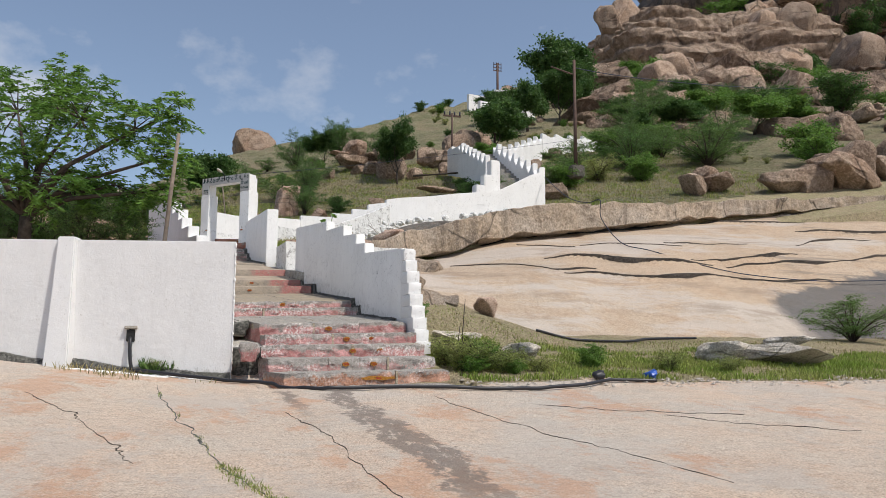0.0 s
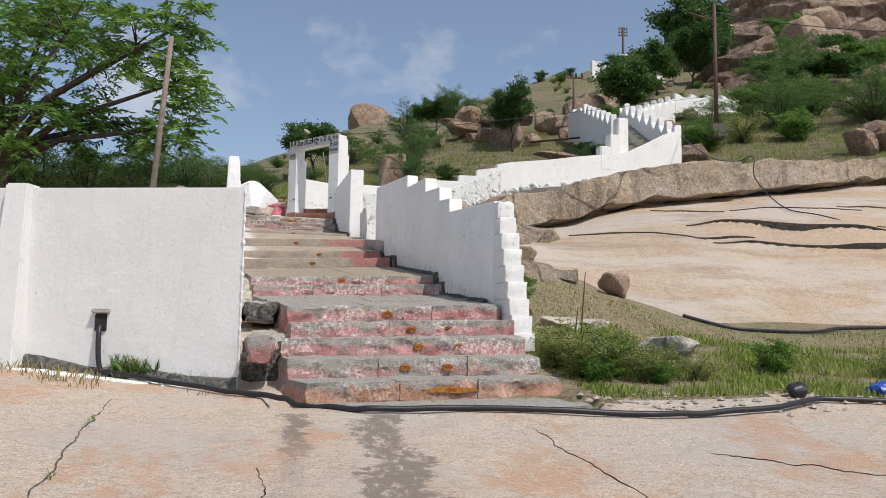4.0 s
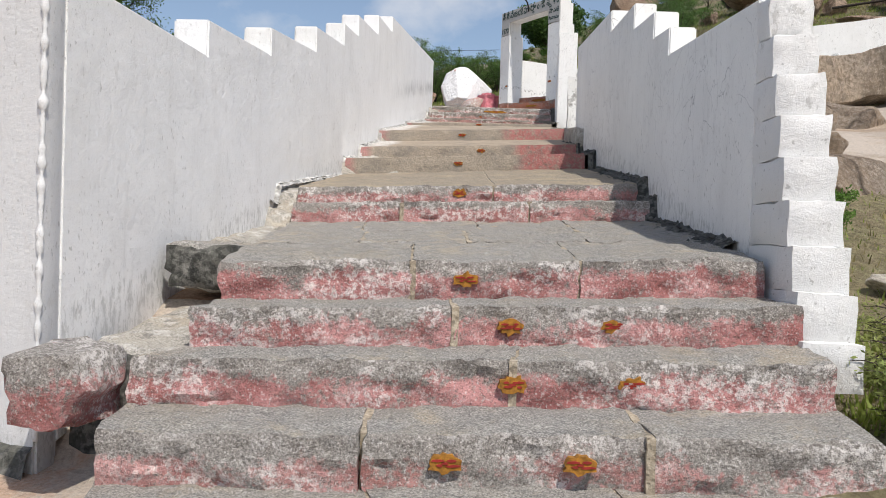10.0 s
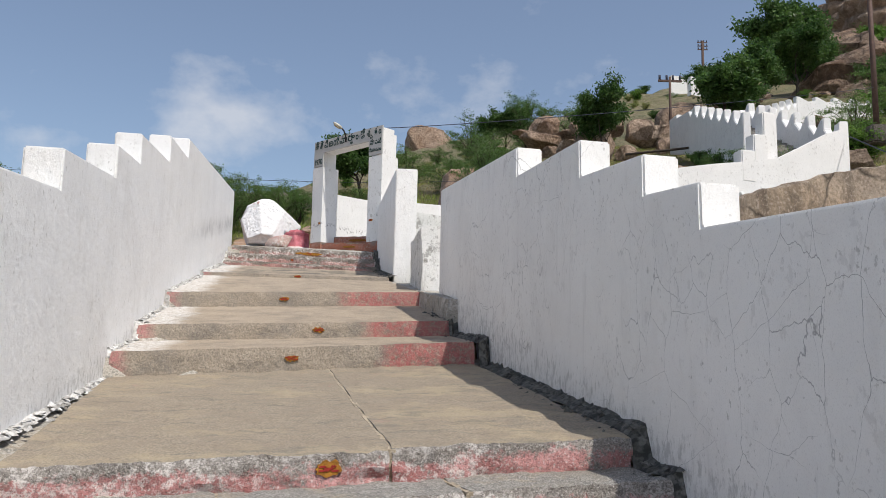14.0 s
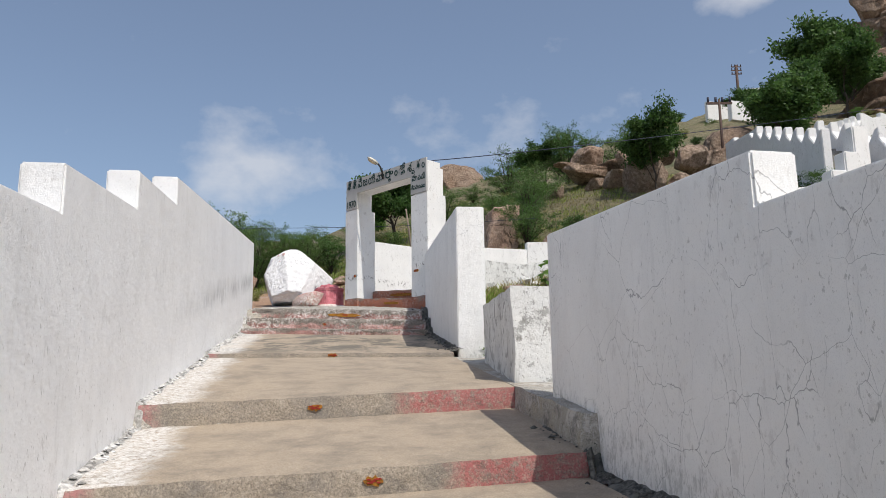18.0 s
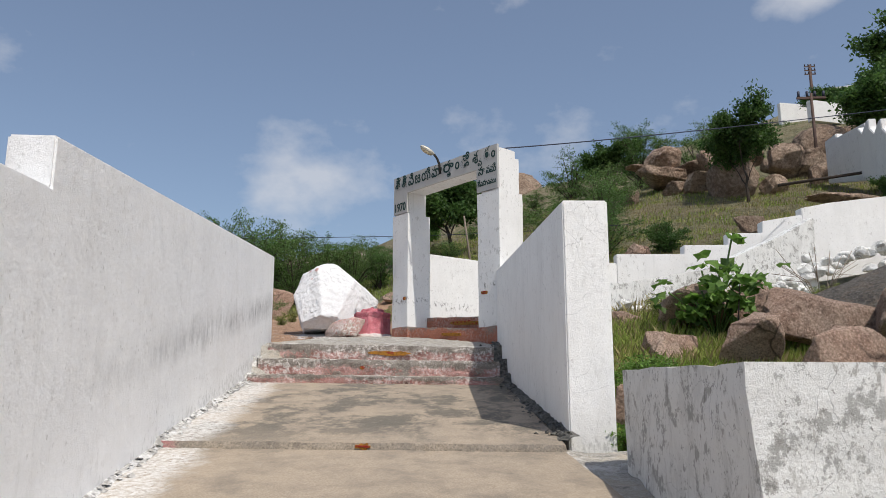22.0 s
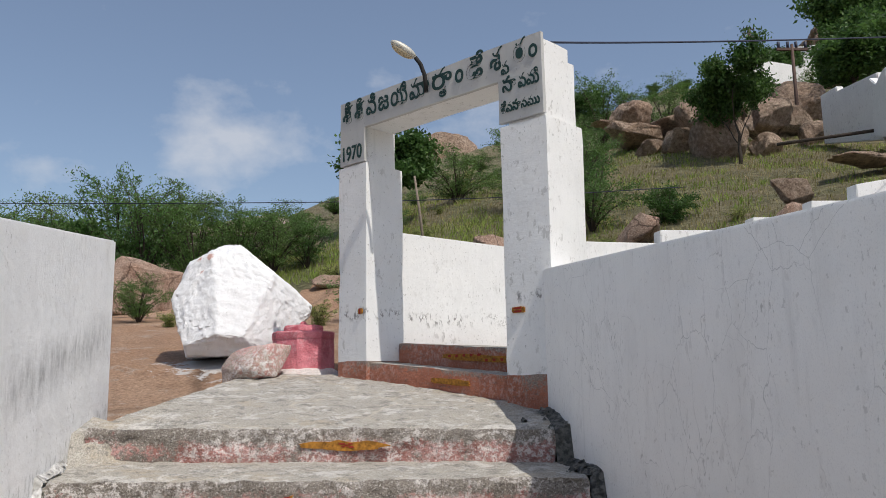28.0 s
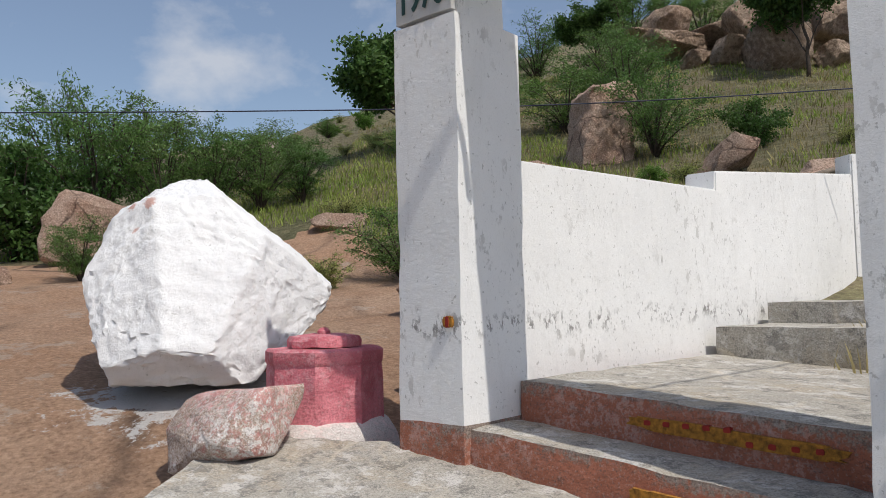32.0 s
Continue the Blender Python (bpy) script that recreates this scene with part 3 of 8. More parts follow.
M_RED = rock("red_granite_boulder", (0.44, 0.28, 0.20), (0.56, 0.42, 0.33), (0.30, 0.165, 0.115), 1.1, 0.25, 34.0, 1.0, 0.15, None, 0.9)
M_PALE = rock("pale_field_rock", (0.60, 0.53, 0.44), (0.66, 0.61, 0.54), (0.42, 0.34, 0.26), 1.2, 0.0, 26.0, 0.8, 0.1, None, 0.8)
M_DARKROCK = rock("weathered_dark_rock", (0.105, 0.095, 0.085), (0.19, 0.17, 0.145), (0.32, 0.24, 0.17), 0.5, 0.3, 20.0, 0.9, 0.0, None, 0.3)
M_NEEM = leafy("neem_leaves", (0.085, 0.18, 0.033), (0.15, 0.265, 0.05))
M_LEAF = leafy("bright_leaves", (0.10, 0.20, 0.035), (0.15, 0.26, 0.055))
M_LEAF2 = leafy("dark_leaves", (0.050, 0.11, 0.028), (0.085, 0.155, 0.04))
M_LEAF3 = leafy("scrub_leaves", (0.095, 0.175, 0.045), (0.14, 0.22, 0.065))
M_LEAF4 = leafy("thorn_leaves", (0.08, 0.165, 0.042), (0.115, 0.20, 0.055))
M_LEAF5 = leafy("dry_scrub_leaves", (0.21, 0.27, 0.075), (0.32, 0.33, 0.12))
M_GRASS = leafy("green_grass", (0.20, 0.29, 0.05), (0.31, 0.335, 0.10))
M_DRY = leafy("dry_grass", (0.24, 0.22, 0.09), (0.36, 0.30, 0.15))
M_BARK = plain("bark", (0.085, 0.065, 0.05), 0.95, 0, 0.5, 18.0)
M_WOOD = plain("grey_weathered_wood", (0.27, 0.22, 0.17), 0.9, 0, 0.4, 14.0)
M_HOSE = plain("black_rubber_hose", (0.018, 0.018, 0.022), 0.45, 0, 0.3, 9.0)
M_STEEL = plain("rusty_pole_steel", (0.12, 0.075, 0.06), 0.75, 0.3, 0.4, 6.0)
M_WIRE = plain("cable_sheath", (0.015, 0.02, 0.045), 0.6, 0, 0.2)
M_PINK = painted_stone("pink_painted_stone", (0.60, 0.13, 0.17), 1.7, 0.2, ((0.3, 0.15, 0.15), (0.5, 0.3, 0.3)), 0.15)
M_DAUB = painted_stone("daubed_stone_paint", (0.50, 0.21, 0.19), 1.0, 1.0, ((0.30, 0.20, 0.14), (0.64, 0.55, 0.48)), 0.3)
M_LIMEPINK = painted_stone("pinkish_lime", (0.72, 0.54, 0.52), 1.0, 1.0, ((0.5, 0.43, 0.40), (0.78, 0.74, 0.71)), 0.15)
M_SIGN = whitewash("sign_band_grey_plaster", 0.3, 0.7, (0.50, 0.495, 0.48), None, 1.0, 0.4)
M_INK = plain("dark_green_sign_paint", (0.012, 0.05, 0.045), 0.7, 0, 0.3)
M_TURM = plain("turmeric_paste", (0.46, 0.205, 0.028), 0.95, 0, 0.7, 40.0)
M_KUM = plain("vermilion_paste", (0.33, 0.03, 0.02), 0.95, 0, 0.4, 20.0)
M_BLUE = plain("blue_plastic", (0.02, 0.09, 0.42), 0.35, 0, 0.3)
M_LAMP = plain("street_lamp_housing", (0.55, 0.53, 0.46), 0.5, 0.2, 0.3)
M_GLASS = plain("lamp_diffuser", (0.50, 0.42, 0.28), 0.3, 0, 0.2)
M_DARK = plain("black_metal_and_hollow_shade", (0.02, 0.02, 0.02), 0.9, 0, 0.3)
M_BLUEWALL = plain("blue_painted_door", (0.05, 0.22, 0.50), 0.7, 0, 0.2)
M_PEBBLE = rock("pale_pebbles", (0.50, 0.45, 0.39), (0.36, 0.31, 0.26), (0.60, 0.56, 0.5), 3.0, 0, 30.0, 0.5)


# ---- helpers ----
def part(name, bm, mat, parent=None, label="", smooth=False):
    me = bpy.data.meshes.new(name)
    bm.to_mesh(me)
    bm.free()
    for m in mat if isinstance(mat, (list, tuple)) else (mat,):
        me.materials.append(m)
    if smooth:
        me.polygons.foreach_set("use_smooth", [True] * len(me.polygons))
    me.set_sharp_from_angle(angle=radians(38))
    ob = new(name, me)
    if parent is not None:
        ob.parent = parent
    if label:
        ob["label"] = label
    return ob


def from_lists(name, verts, faces, mat, parent=None, smooth=False, index=None):
    me = bpy.data.meshes.new(name)
    me.from_pydata([tuple(v) for v in verts], [], faces)
    for m in mat if isinstance(mat, (list, tuple)) else (mat,):
        me.materials.append(m)
    if index is not None:
        me.polygons.foreach_set("material_index", index)
    if smooth:
        me.polygons.foreach_set("use_smooth", [True] * len(me.polygons))
    me.update()
    ob = new(name, me)
    if parent is not None:
        ob.parent = parent
    return ob


def empty(name, m=None):
    ob = new(name)
    ob.empty_display_size = 0.2
    if m is not None:
        ob.matrix_world = m
    return ob


def lerp(a, b, f):
    return a + (b - a) * f


def curve_at(pts, s):
    """Piecewise-linear value at s of (s, value) pairs."""
    if s <= pts[0][0]:
        return pts[0][1]
    for (s0, v0), (s1, v1) in zip(pts, pts[1:]):
        if s <= s1:
            return v0 + (v1 - v0) * (s - s0) / max(1e-9, s1 - s0)
    return pts[-1][1]


def sstep(a, b, v):
    f = min(1.0, max(0.0, (v - a) / (b - a)))
    return f * f * (3 - 2 * f)


def wall_mesh(a, b, thick, top, base, bevel=0.012):
    """Upright wall from plan point a to b; top and base are (distance, height) lists; thick is laid off to the left of a-b."""
    a, b = Vector((*a, 0)), Vector((*b, 0))
    d = (b - a).normalized()
    side = Vector((-d.y, d.x, 0)) * thick
    outline = [a + d * s + Vector((0, 0, z)) for s, z in top] + [a + d * s + Vector((0, 0, z)) for s, z in reversed(base)]
    bm = bmesh.new()
    f = bm.faces.new([bm.verts.new(p) for p in outline])
    r = bmesh.ops.extrude_face_region(bm, geom=[f])
    bmesh.ops.translate(bm, verts=[v for v in r["geom"] if isinstance(v, bmesh.types.BMVert)], vec=side)
    bmesh.ops.recalc_face_normals(bm, faces=bm.faces)
    if bevel:
        bmesh.ops.bevel(bm, geom=list(bm.edges), offset=bevel, segments=2, affect="EDGES", clamp_overlap=True)
    return bm


def rough_box(corner, nu, nv, nw, amp=0.012, freq=6.0, chip=0.018, down=1.0, joined=False):
    """A stone: corner(u, v, w) gives the place in the block; the skin is uneven, the edges are worn."""
    bm = bmesh.new()
    lay = bm.verts.layers.float.new("down")
    made = {}
    mid = corner(0.5, 0.5, 0.5)

    def vert(i, j, k):
        key = (i, j, k)
        if key not in made:
            p = corner(i / nu, j / nv, k / nw)
            edges = (0 if joined else i in (0, nu)) + (j in (0, nv)) + (k in (0, nw))
            n = noise.noise_vector(p * freq) * amp + noise.noise_vector(p * freq * 3.1) * amp * 0.5 + noise.noise_vector(p * freq * 6.7) * amp * 0.35
            if edges > 1:
                pull = chip * (0.5 + 1.2 * abs(noise.noise(p * 5.0)))
                p = p + (mid - p).normalized() * pull
            made[key] = bm.verts.new(p + n)
            made[key][lay] = (1 - k / nw) * down
        return made[key]

    def quad(idx, mat):
        f = bm.faces.new([vert(*q) for q in idx])
        f.material_index = mat
        f.smooth = True

    for i in range(nu):
        for j in range(nv):
            quad(((i, j, nw), (i + 1, j, nw), (i + 1, j + 1, nw), (i, j + 1, nw)), 0)
            quad(((i, j, 0), (i, j + 1, 0), (i + 1, j + 1, 0), (i + 1, j, 0)), 0)
        for k in range(nw):
            quad(((i, 0, k), (i + 1, 0, k), (i + 1, 0, k + 1), (i, 0, k + 1)), 1)
            quad(((i, nv, k), (i, nv, k + 1), (i + 1, nv, k + 1), (i + 1, nv, k)), 0)
    for j in range(nv):
        for k in range(nw):
            quad(((0, j, k), (0, j, k + 1), (0, j + 1, k + 1), (0, j + 1, k)), 1)
            quad(((nu, j, k), (nu, j + 1, k), (nu, j + 1, k + 1), (nu, j, k + 1)), 1)
    return bm


def tube(pts, radius, sides=6, radii=None):
    """Rings round a line of points, closed at both ends: verts, faces."""
    verts, faces = [], []
    n = len(pts)
    for i, p in enumerate(pts):
        d = (pts[min(i + 1, n - 1)] - pts[max(i - 1, 0)]).normalized()
        a = d.orthogonal().normalized() if i == 0 else (a - d * a.dot(d)).normalized()
        b = d.cross(a)
        r = radii[i] if radii else radius
        for k in range(sides):
            w = 2 * math.pi * k / sides
            verts.append(p + (a * math.cos(w) + b * math.sin(w)) * r)
    for i in range(n - 1):
        for k in range(sides):
            k2 = (k + 1) % sides
            faces.append((i * sides + k, i * sides + k2, (i + 1) * sides + k2, (i + 1) * sides + k))
    faces.append(tuple(range(sides - 1, -1, -1)))
    faces.append(tuple((n - 1) * sides + k for k in range(sides)))
    return verts, faces


def box_bm(sx, sy, sz, bevel=0.0, at=(0, 0, 0)):
    bm = bmesh.new()
    bmesh.ops.create_cube(bm, size=1, matrix=Matrix.Translation(at) @ Matrix.Diagonal((sx, sy, sz, 1)))
    if bevel:
        bmesh.ops.bevel(bm, geom=list(bm.edges), offset=bevel, segments=2, affect="EDGES")
    return bm


def boulder_bm(seed, size, sub=4, rough=0.22, cuts=7, squash=0.0, block=1.0):
    """A boulder: a sphere cut flat by random planes, then weathered."""
    rng = random.Random(seed)
    bm = bmesh.new()
    bmesh.ops.create_icosphere(bm, subdivisions=sub, radius=1.0)
    planes = []
    for _ in range(cuts):
        n = Vector((rng.gauss(0, 1), rng.gauss(0, 1), rng.gauss(0, 0.8))).normalized()
        planes.append((n, rng.uniform(0.58, 0.88)))
    off = Vector((rng.uniform(-50, 50), rng.uniform(-50, 50), rng.uniform(-50, 50)))
    for v in bm.verts:
        p = v.co.copy()
        if block != 1.0:
            p = Vector([math.copysign(abs(c) ** block, c) for c in p]) * (0.62 + 0.38 * block)
        for n, h in planes:
            over = p.dot(n) - h
            if over > 0:
                p -= n * over * 0.95
        q = p + off
        p *= 1 + rough * (noise.noise(q * 1.1) * 0.7 + noise.noise(q * 2.7) * 0.28 + noise.noise(q * 6.5) * 0.11 + noise.noise(q * 14.0) * 0.05)
        p.z *= 1 - squash
        v.co = Vector((p.x * size[0], p.y * size[1], p.z * size[2]))
    for f in bm.faces:
        f.smooth = True
    return bm


def angular_bm(seed, size, n=18, rough=0.05, cuts=5):
    """A broken block: the hull of scattered points, its faces roughened."""
    rng = random.Random(seed)
    bm = bmesh.new()
    for _ in range(n):
        d = Vector((rng.gauss(0, 1), rng.gauss(0, 1), rng.gauss(0, 1))).normalized()
        p = Vector([math.copysign(abs(c) ** 0.7, c) for c in d]) * rng.uniform(0.8, 1.08)
        bm.verts.new((p.x * size[0], p.y * size[1], p.z * size[2]))
    r = bmesh.ops.convex_hull(bm, input=bm.verts)
    loose = [v for v in bm.verts if not v.link_faces]
    bmesh.ops.delete(bm, geom=loose, context="VERTS")
    bmesh.ops.bevel(bm, geom=list(bm.edges), offset=0.035, segments=1, affect="EDGES", clamp_overlap=True)
    bmesh.ops.triangulate(bm, faces=bm.faces)
    bmesh.ops.subdivide_edges(bm, edges=bm.edges, cuts=cuts, use_grid_fill=True)
    bmesh.ops.triangulate(bm, faces=bm.faces)
    off = Vector((seed * 3.1, seed * 1.7, seed))
    for v in bm.verts:
        q = v.co + off
        k = rough * (noise.noise(q * 1.6) * 1.2 + noise.noise(q * 4) * 0.6 + abs(noise.noise(q * 9)) * 0.45 + noise.noise(q * 20) * 0.2)
        v.co += v.co.normalized() * k
    for f in bm.faces:
        f.smooth = True
    return bm


# ---- plan: lines of the walls, heights of the ground ----
def left_x(y):
    return 0.2 - 0.148 * (y - 13.4)


def right_x(y):
    return 3.32 - 0.191 * (y - 15.4)


def parapet_x(y):
    return 1.28 - 0.092 * (y - 26.95)


def front_y(x):
    return 13.65 - 0.22 * (x - 0.165)


STAIR_Z = [(12.5, 0.72), (13.0, 0.9), (15, 1.75), (17.3, 2.2), (20.3, 2.7), (23.3, 3.5), (26.6, 4.1), (31, 5.0), (34, 5.65), (40, 6.8)]
NEAR_Z = [(12.6, 1.0), (15, 1.35), (17, 2.05), (20, 3.3), (23, 3.75), (26, 4.1), (28, 4.4), (29.5, 4.72), (31, 5.1), (32.5, 5.7), (34, 6.2), (35.5, 6.75), (38, 7.3), (44, 8.6)]
LEDGE_Y = [(4.6, 26.3), (6.7, 28.4), (10.8, 30.1), (15.7, 31.3), (24, 34.4), (35, 36), (60, 42), (120, 60)]
LEDGE_Z = [(4.6, 4.3), (6.7, 4.8), (10.8, 6.0), (15.7, 6.75), (24, 8.2), (35, 9.5), (60, 12), (120, 20)]
LEDGE_H = [(4.6, 0.9), (6.7, 1.15), (12, 1.25), (16, 1.25), (20, 0.95), (35, 0.7), (60, 0.8)]
BASE_Y = [(4.2, 19.2), (8, 19.8), (14, 20.6), (22, 22.8), (60, 31), (120, 50)]
BASE_Z = [(4.2, 2.6), (7, 2.15), (14, 2.0), (22, 1.95), (60, 2.6), (120, 4)]


def hill_z(x, y):
    s = 0.85 * y + 0.35 * x
    z = 9 + (s - 40) * 0.42 + 1.0 * math.exp(-((x - 10.8) ** 2 + (y - 60) ** 2) / 16) - 0.0028 * max(0.0, min(s, 95) - 45) ** 1.7 * (1 - sstep(10, 34, x))
    cap = 27.5 + max(0.0, x - 4) * 0.62
    z = min(z, cap - max(0.0, y - 116) * (0.25 - 0.25 * sstep(20, 60, x)))
    k = sstep(-46, 8, x)
    return 7.4 + (z - 7.4) * k if z > 7.4 else z


def ground_z(x, y):
    slab = 0.08 * y + 0.07 * max(0.0, -x) * sstep(3, 13, y)
    if y < -6:
        slab = -0.48 + (y + 6) * 0.02
    if y <= 12.4:
        return slab
    lx = left_x(min(y, 33.5))
    leftz = 2.9 + 0.14 * (min(y, 47) - 14) + 0.24 * sstep(34.2, 35.8, y)
    hill = hill_z(x, y)
    near = curve_at(NEAR_Z, y)
    if y <= 33.5:
        if x < lx - 0.34:
            return leftz if y > front_y(x) + 0.30 else slab
        rx = right_x(y) if y < 23 else parapet_x(y)
        if x < 0.6 and y < 14.0:
            return slab
        if x < rx + 0.1:
            return curve_at(STAIR_Z, y)
    else:
        rx = 0.6
        near = lerp(leftz - 0.06, max(near, hill), sstep(-0.5, 2.5, x))
    grass = 1.02 + 0.13 * (min(y, 20.5) - 12.5) + 0.28 * min(3.6, max(0.0, 8.5 - x)) * sstep(15.5, 20.0, y)
    z = lerp(near, grass, sstep(rx + 0.9, rx + 3.0 if y < 21 else 7.5, x) * (1 - sstep(24.5, 27.0, y))) if y < 33.5 else near
    yl = curve_at(LEDGE_Y, x)
    top = curve_at(LEDGE_Z, x) + curve_at(LEDGE_H, x) - 0.15
    behind = max(hill, top - max(0.0, y - yl - 7) * 0.2)
    w = sstep(5.0, 8.0, x) * sstep(yl - 0.2, yl + 1.2, y)
    z = lerp(z, behind, w)
    if y > 36:
        z = max(z, hill)
    # the paved way behind the gate lies lower than the slope
    if -0.6 < x < 5.5 and 33.4 < y < 39.5:
        f = ((x - 0.3) * 4.2 + (y - 34.0) * 3.3) / (4.2 ** 2 + 3.3 ** 2)
        off = abs((x - 0.3) * 3.3 - (y - 34.0) * 4.2) / 5.34
        if -0.1 < f < 1.1:
            z = lerp(min(z, 5.75 + 1.1 * max(0, f)), z, sstep(1.2, 1.9, off))
    return z


def ground(x, y):
    rough = 0.05 * noise.noise(Vector((x * 0.5, y * 0.5, 3))) + 0.015 * noise.noise(Vector((x * 2.1, y * 2.1, 7)))
    z = ground_z(x, y)
    far = sstep(38, 70, y)
    rough += far * (0.8 * noise.noise(Vector((x * 0.12, y * 0.12, 1))) + 0.3 * noise.noise(Vector((x * 0.4, y * 0.4, 5))))
    return z + rough


def axis(parts):
    out = []
    for a, b, n in parts:
        out += list(np.linspace(a, b, n, endpoint=False))
    return out + [parts[-1][1]]


def make_ground():
    xs = axis([(-900, -120, 10), (-120, -30, 18), (-30, -8, 28), (-8, 9, 86), (9, 36, 68), (36, 120, 50), (120, 900, 12)])
    ys = axis([(-700, -60, 8), (-60, -6, 14), (-6, 12, 60), (12, 38, 130), (38, 70, 70), (70, 190, 70), (190, 1200, 14)])
    verts, nx = [], len(xs)
    for y in ys:
        for x in xs:
            verts.append((x, y, ground(x, y)))
    faces, idx = [], []
    for j in range(len(ys) - 1):
        for i in range(nx - 1):
            faces.append((j * nx + i, j * nx + i + 1, (j + 1) * nx + i + 1, (j + 1) * nx + i))
            x, y = (xs[i] + xs[i + 1]) / 2, (ys[j] + ys[j + 1]) / 2
            wob = 0.5 * noise.noise(Vector((x * 0.7, y * 0.7, 0)))
            if y + wob * 0.8 < 12.9 + 0.02 * max(0, x - 4) or (x < 0 and y < front_y(x) + 0.3) or (-1 < x < 1.3 and y < 15):
                idx.append(0)
            elif y > front_y(x) + 0.3 and x < left_x(min(y, 34)) + (2.4 if y > 33 else 0.3) - max(0, y - 41) * 0.35 and y < 46 + 3 * wob and x > -9 + 2 * wob:
                idx.append(1)
            elif y < 40 + wob:
                idx.append(2)
            else:
                idx.append(3)
    ob = from_lists("ground", verts, faces, (M_SLAB, M_SHEET2, M_SOIL, M_HILL), None, True, idx)
    tagged(ob, "sheet granite rock turning to grassy scrub hillside", "ground", kind="structure")


make_ground()


# ---- rock dome and ledge beside the stairs ----
# sheet joints of the dome: from, height there, to, height there, bow, depth
SHEETS = [(0.040, 0.66, 0.098, 0.44, 0.00, 0.05), (0.096, 0.57, 0.205, 0.41, -0.02, 0.17), (0.093, 0.45, 0.122, 0.42, 0.00, 0.10), (0.100, 0.41, 0.300, 0.31, -0.04, 0.12), (0.090, 0.83, 0.125, 0.71, 0.00, 0.06),
          (0.190, 0.45, 0.290, 0.45, -0.03, 0.15), (0.215, 0.39, 0.400, 0.45, -0.02, 0.16), (0.320, 0.68, 0.430, 0.61, -0.02, 0.16), (0.300, 0.53, 0.380, 0.56, 0.00, 0.13), (0.325, 0.95, 0.480, 0.76, 0.00, 0.22),
          (0.255, 0.95, 0.345, 0.79, 0.00, 0.12), (0.190, 0.67, 0.260, 0.58, 0.00, 0.06), (0.130, 0.74, 0.200, 0.60, 0.00, 0.04), (0.400, 0.50, 0.560, 0.62, 0.02, 0.20)]


def sheet_v(s, f):
    f0, v0, f1, v1, bow, depth = s
    k = (f - f0) / (f1 - f0)
    return lerp(v0, v1, k) + bow * math.sin(math.pi * min(1, max(0, k))) + 0.010 * noise.noise(Vector((f * 26, v0 * 50, 0))) + 0.004 * noise.noise(Vector((f * 90, v0 * 50, 4)))


def dome_ends(f):
    xb, xt = 4.2 + f * 60, 5.0 + f * 66
    b = Vector((xb, curve_at(BASE_Y, xb) + 0.5 * noise.noise(Vector((xb * 0.3, 0, 0))), min(curve_at(BASE_Z, xb) - 0.35, ground_z(xb, curve_at(BASE_Y, xb)) - 0.25)))
    t = Vector((xt, curve_at(LEDGE_Y, xt) + 0.6, curve_at(LEDGE_Z, xt) + 0.12))
    return b, t


def dome_point(f, v, ends=None):
    b, t = ends or dome_ends(f)
    p = b.lerp(t, v)
    h = t.z - b.z
    p.z += math.sin(math.pi * v) * 0.10 * h + (1 - (1 - v) ** 2 - v) * 0.12 * h
    q = Vector((p.x * 0.22, p.y * 0.45, p.z * 0.9))
    p.z += 0.14 * noise.noise(q) + 0.035 * noise.noise(q * 4)
    # each layer ends in a small scarp
    for s in SHEETS:
        f0, f1, depth = s[0], s[2], s[5]
        if f0 < f < f1:
            vv = sheet_v(s, f)
            fade = sstep(f0, f0 + 0.02, f) * (1 - sstep(f1 - 0.03, f1, f))
            p.z += depth * fade * sstep(vv - 0.006, vv + 0.006, v) * (1 - sstep(vv, vv + 0.25, v))
    return p


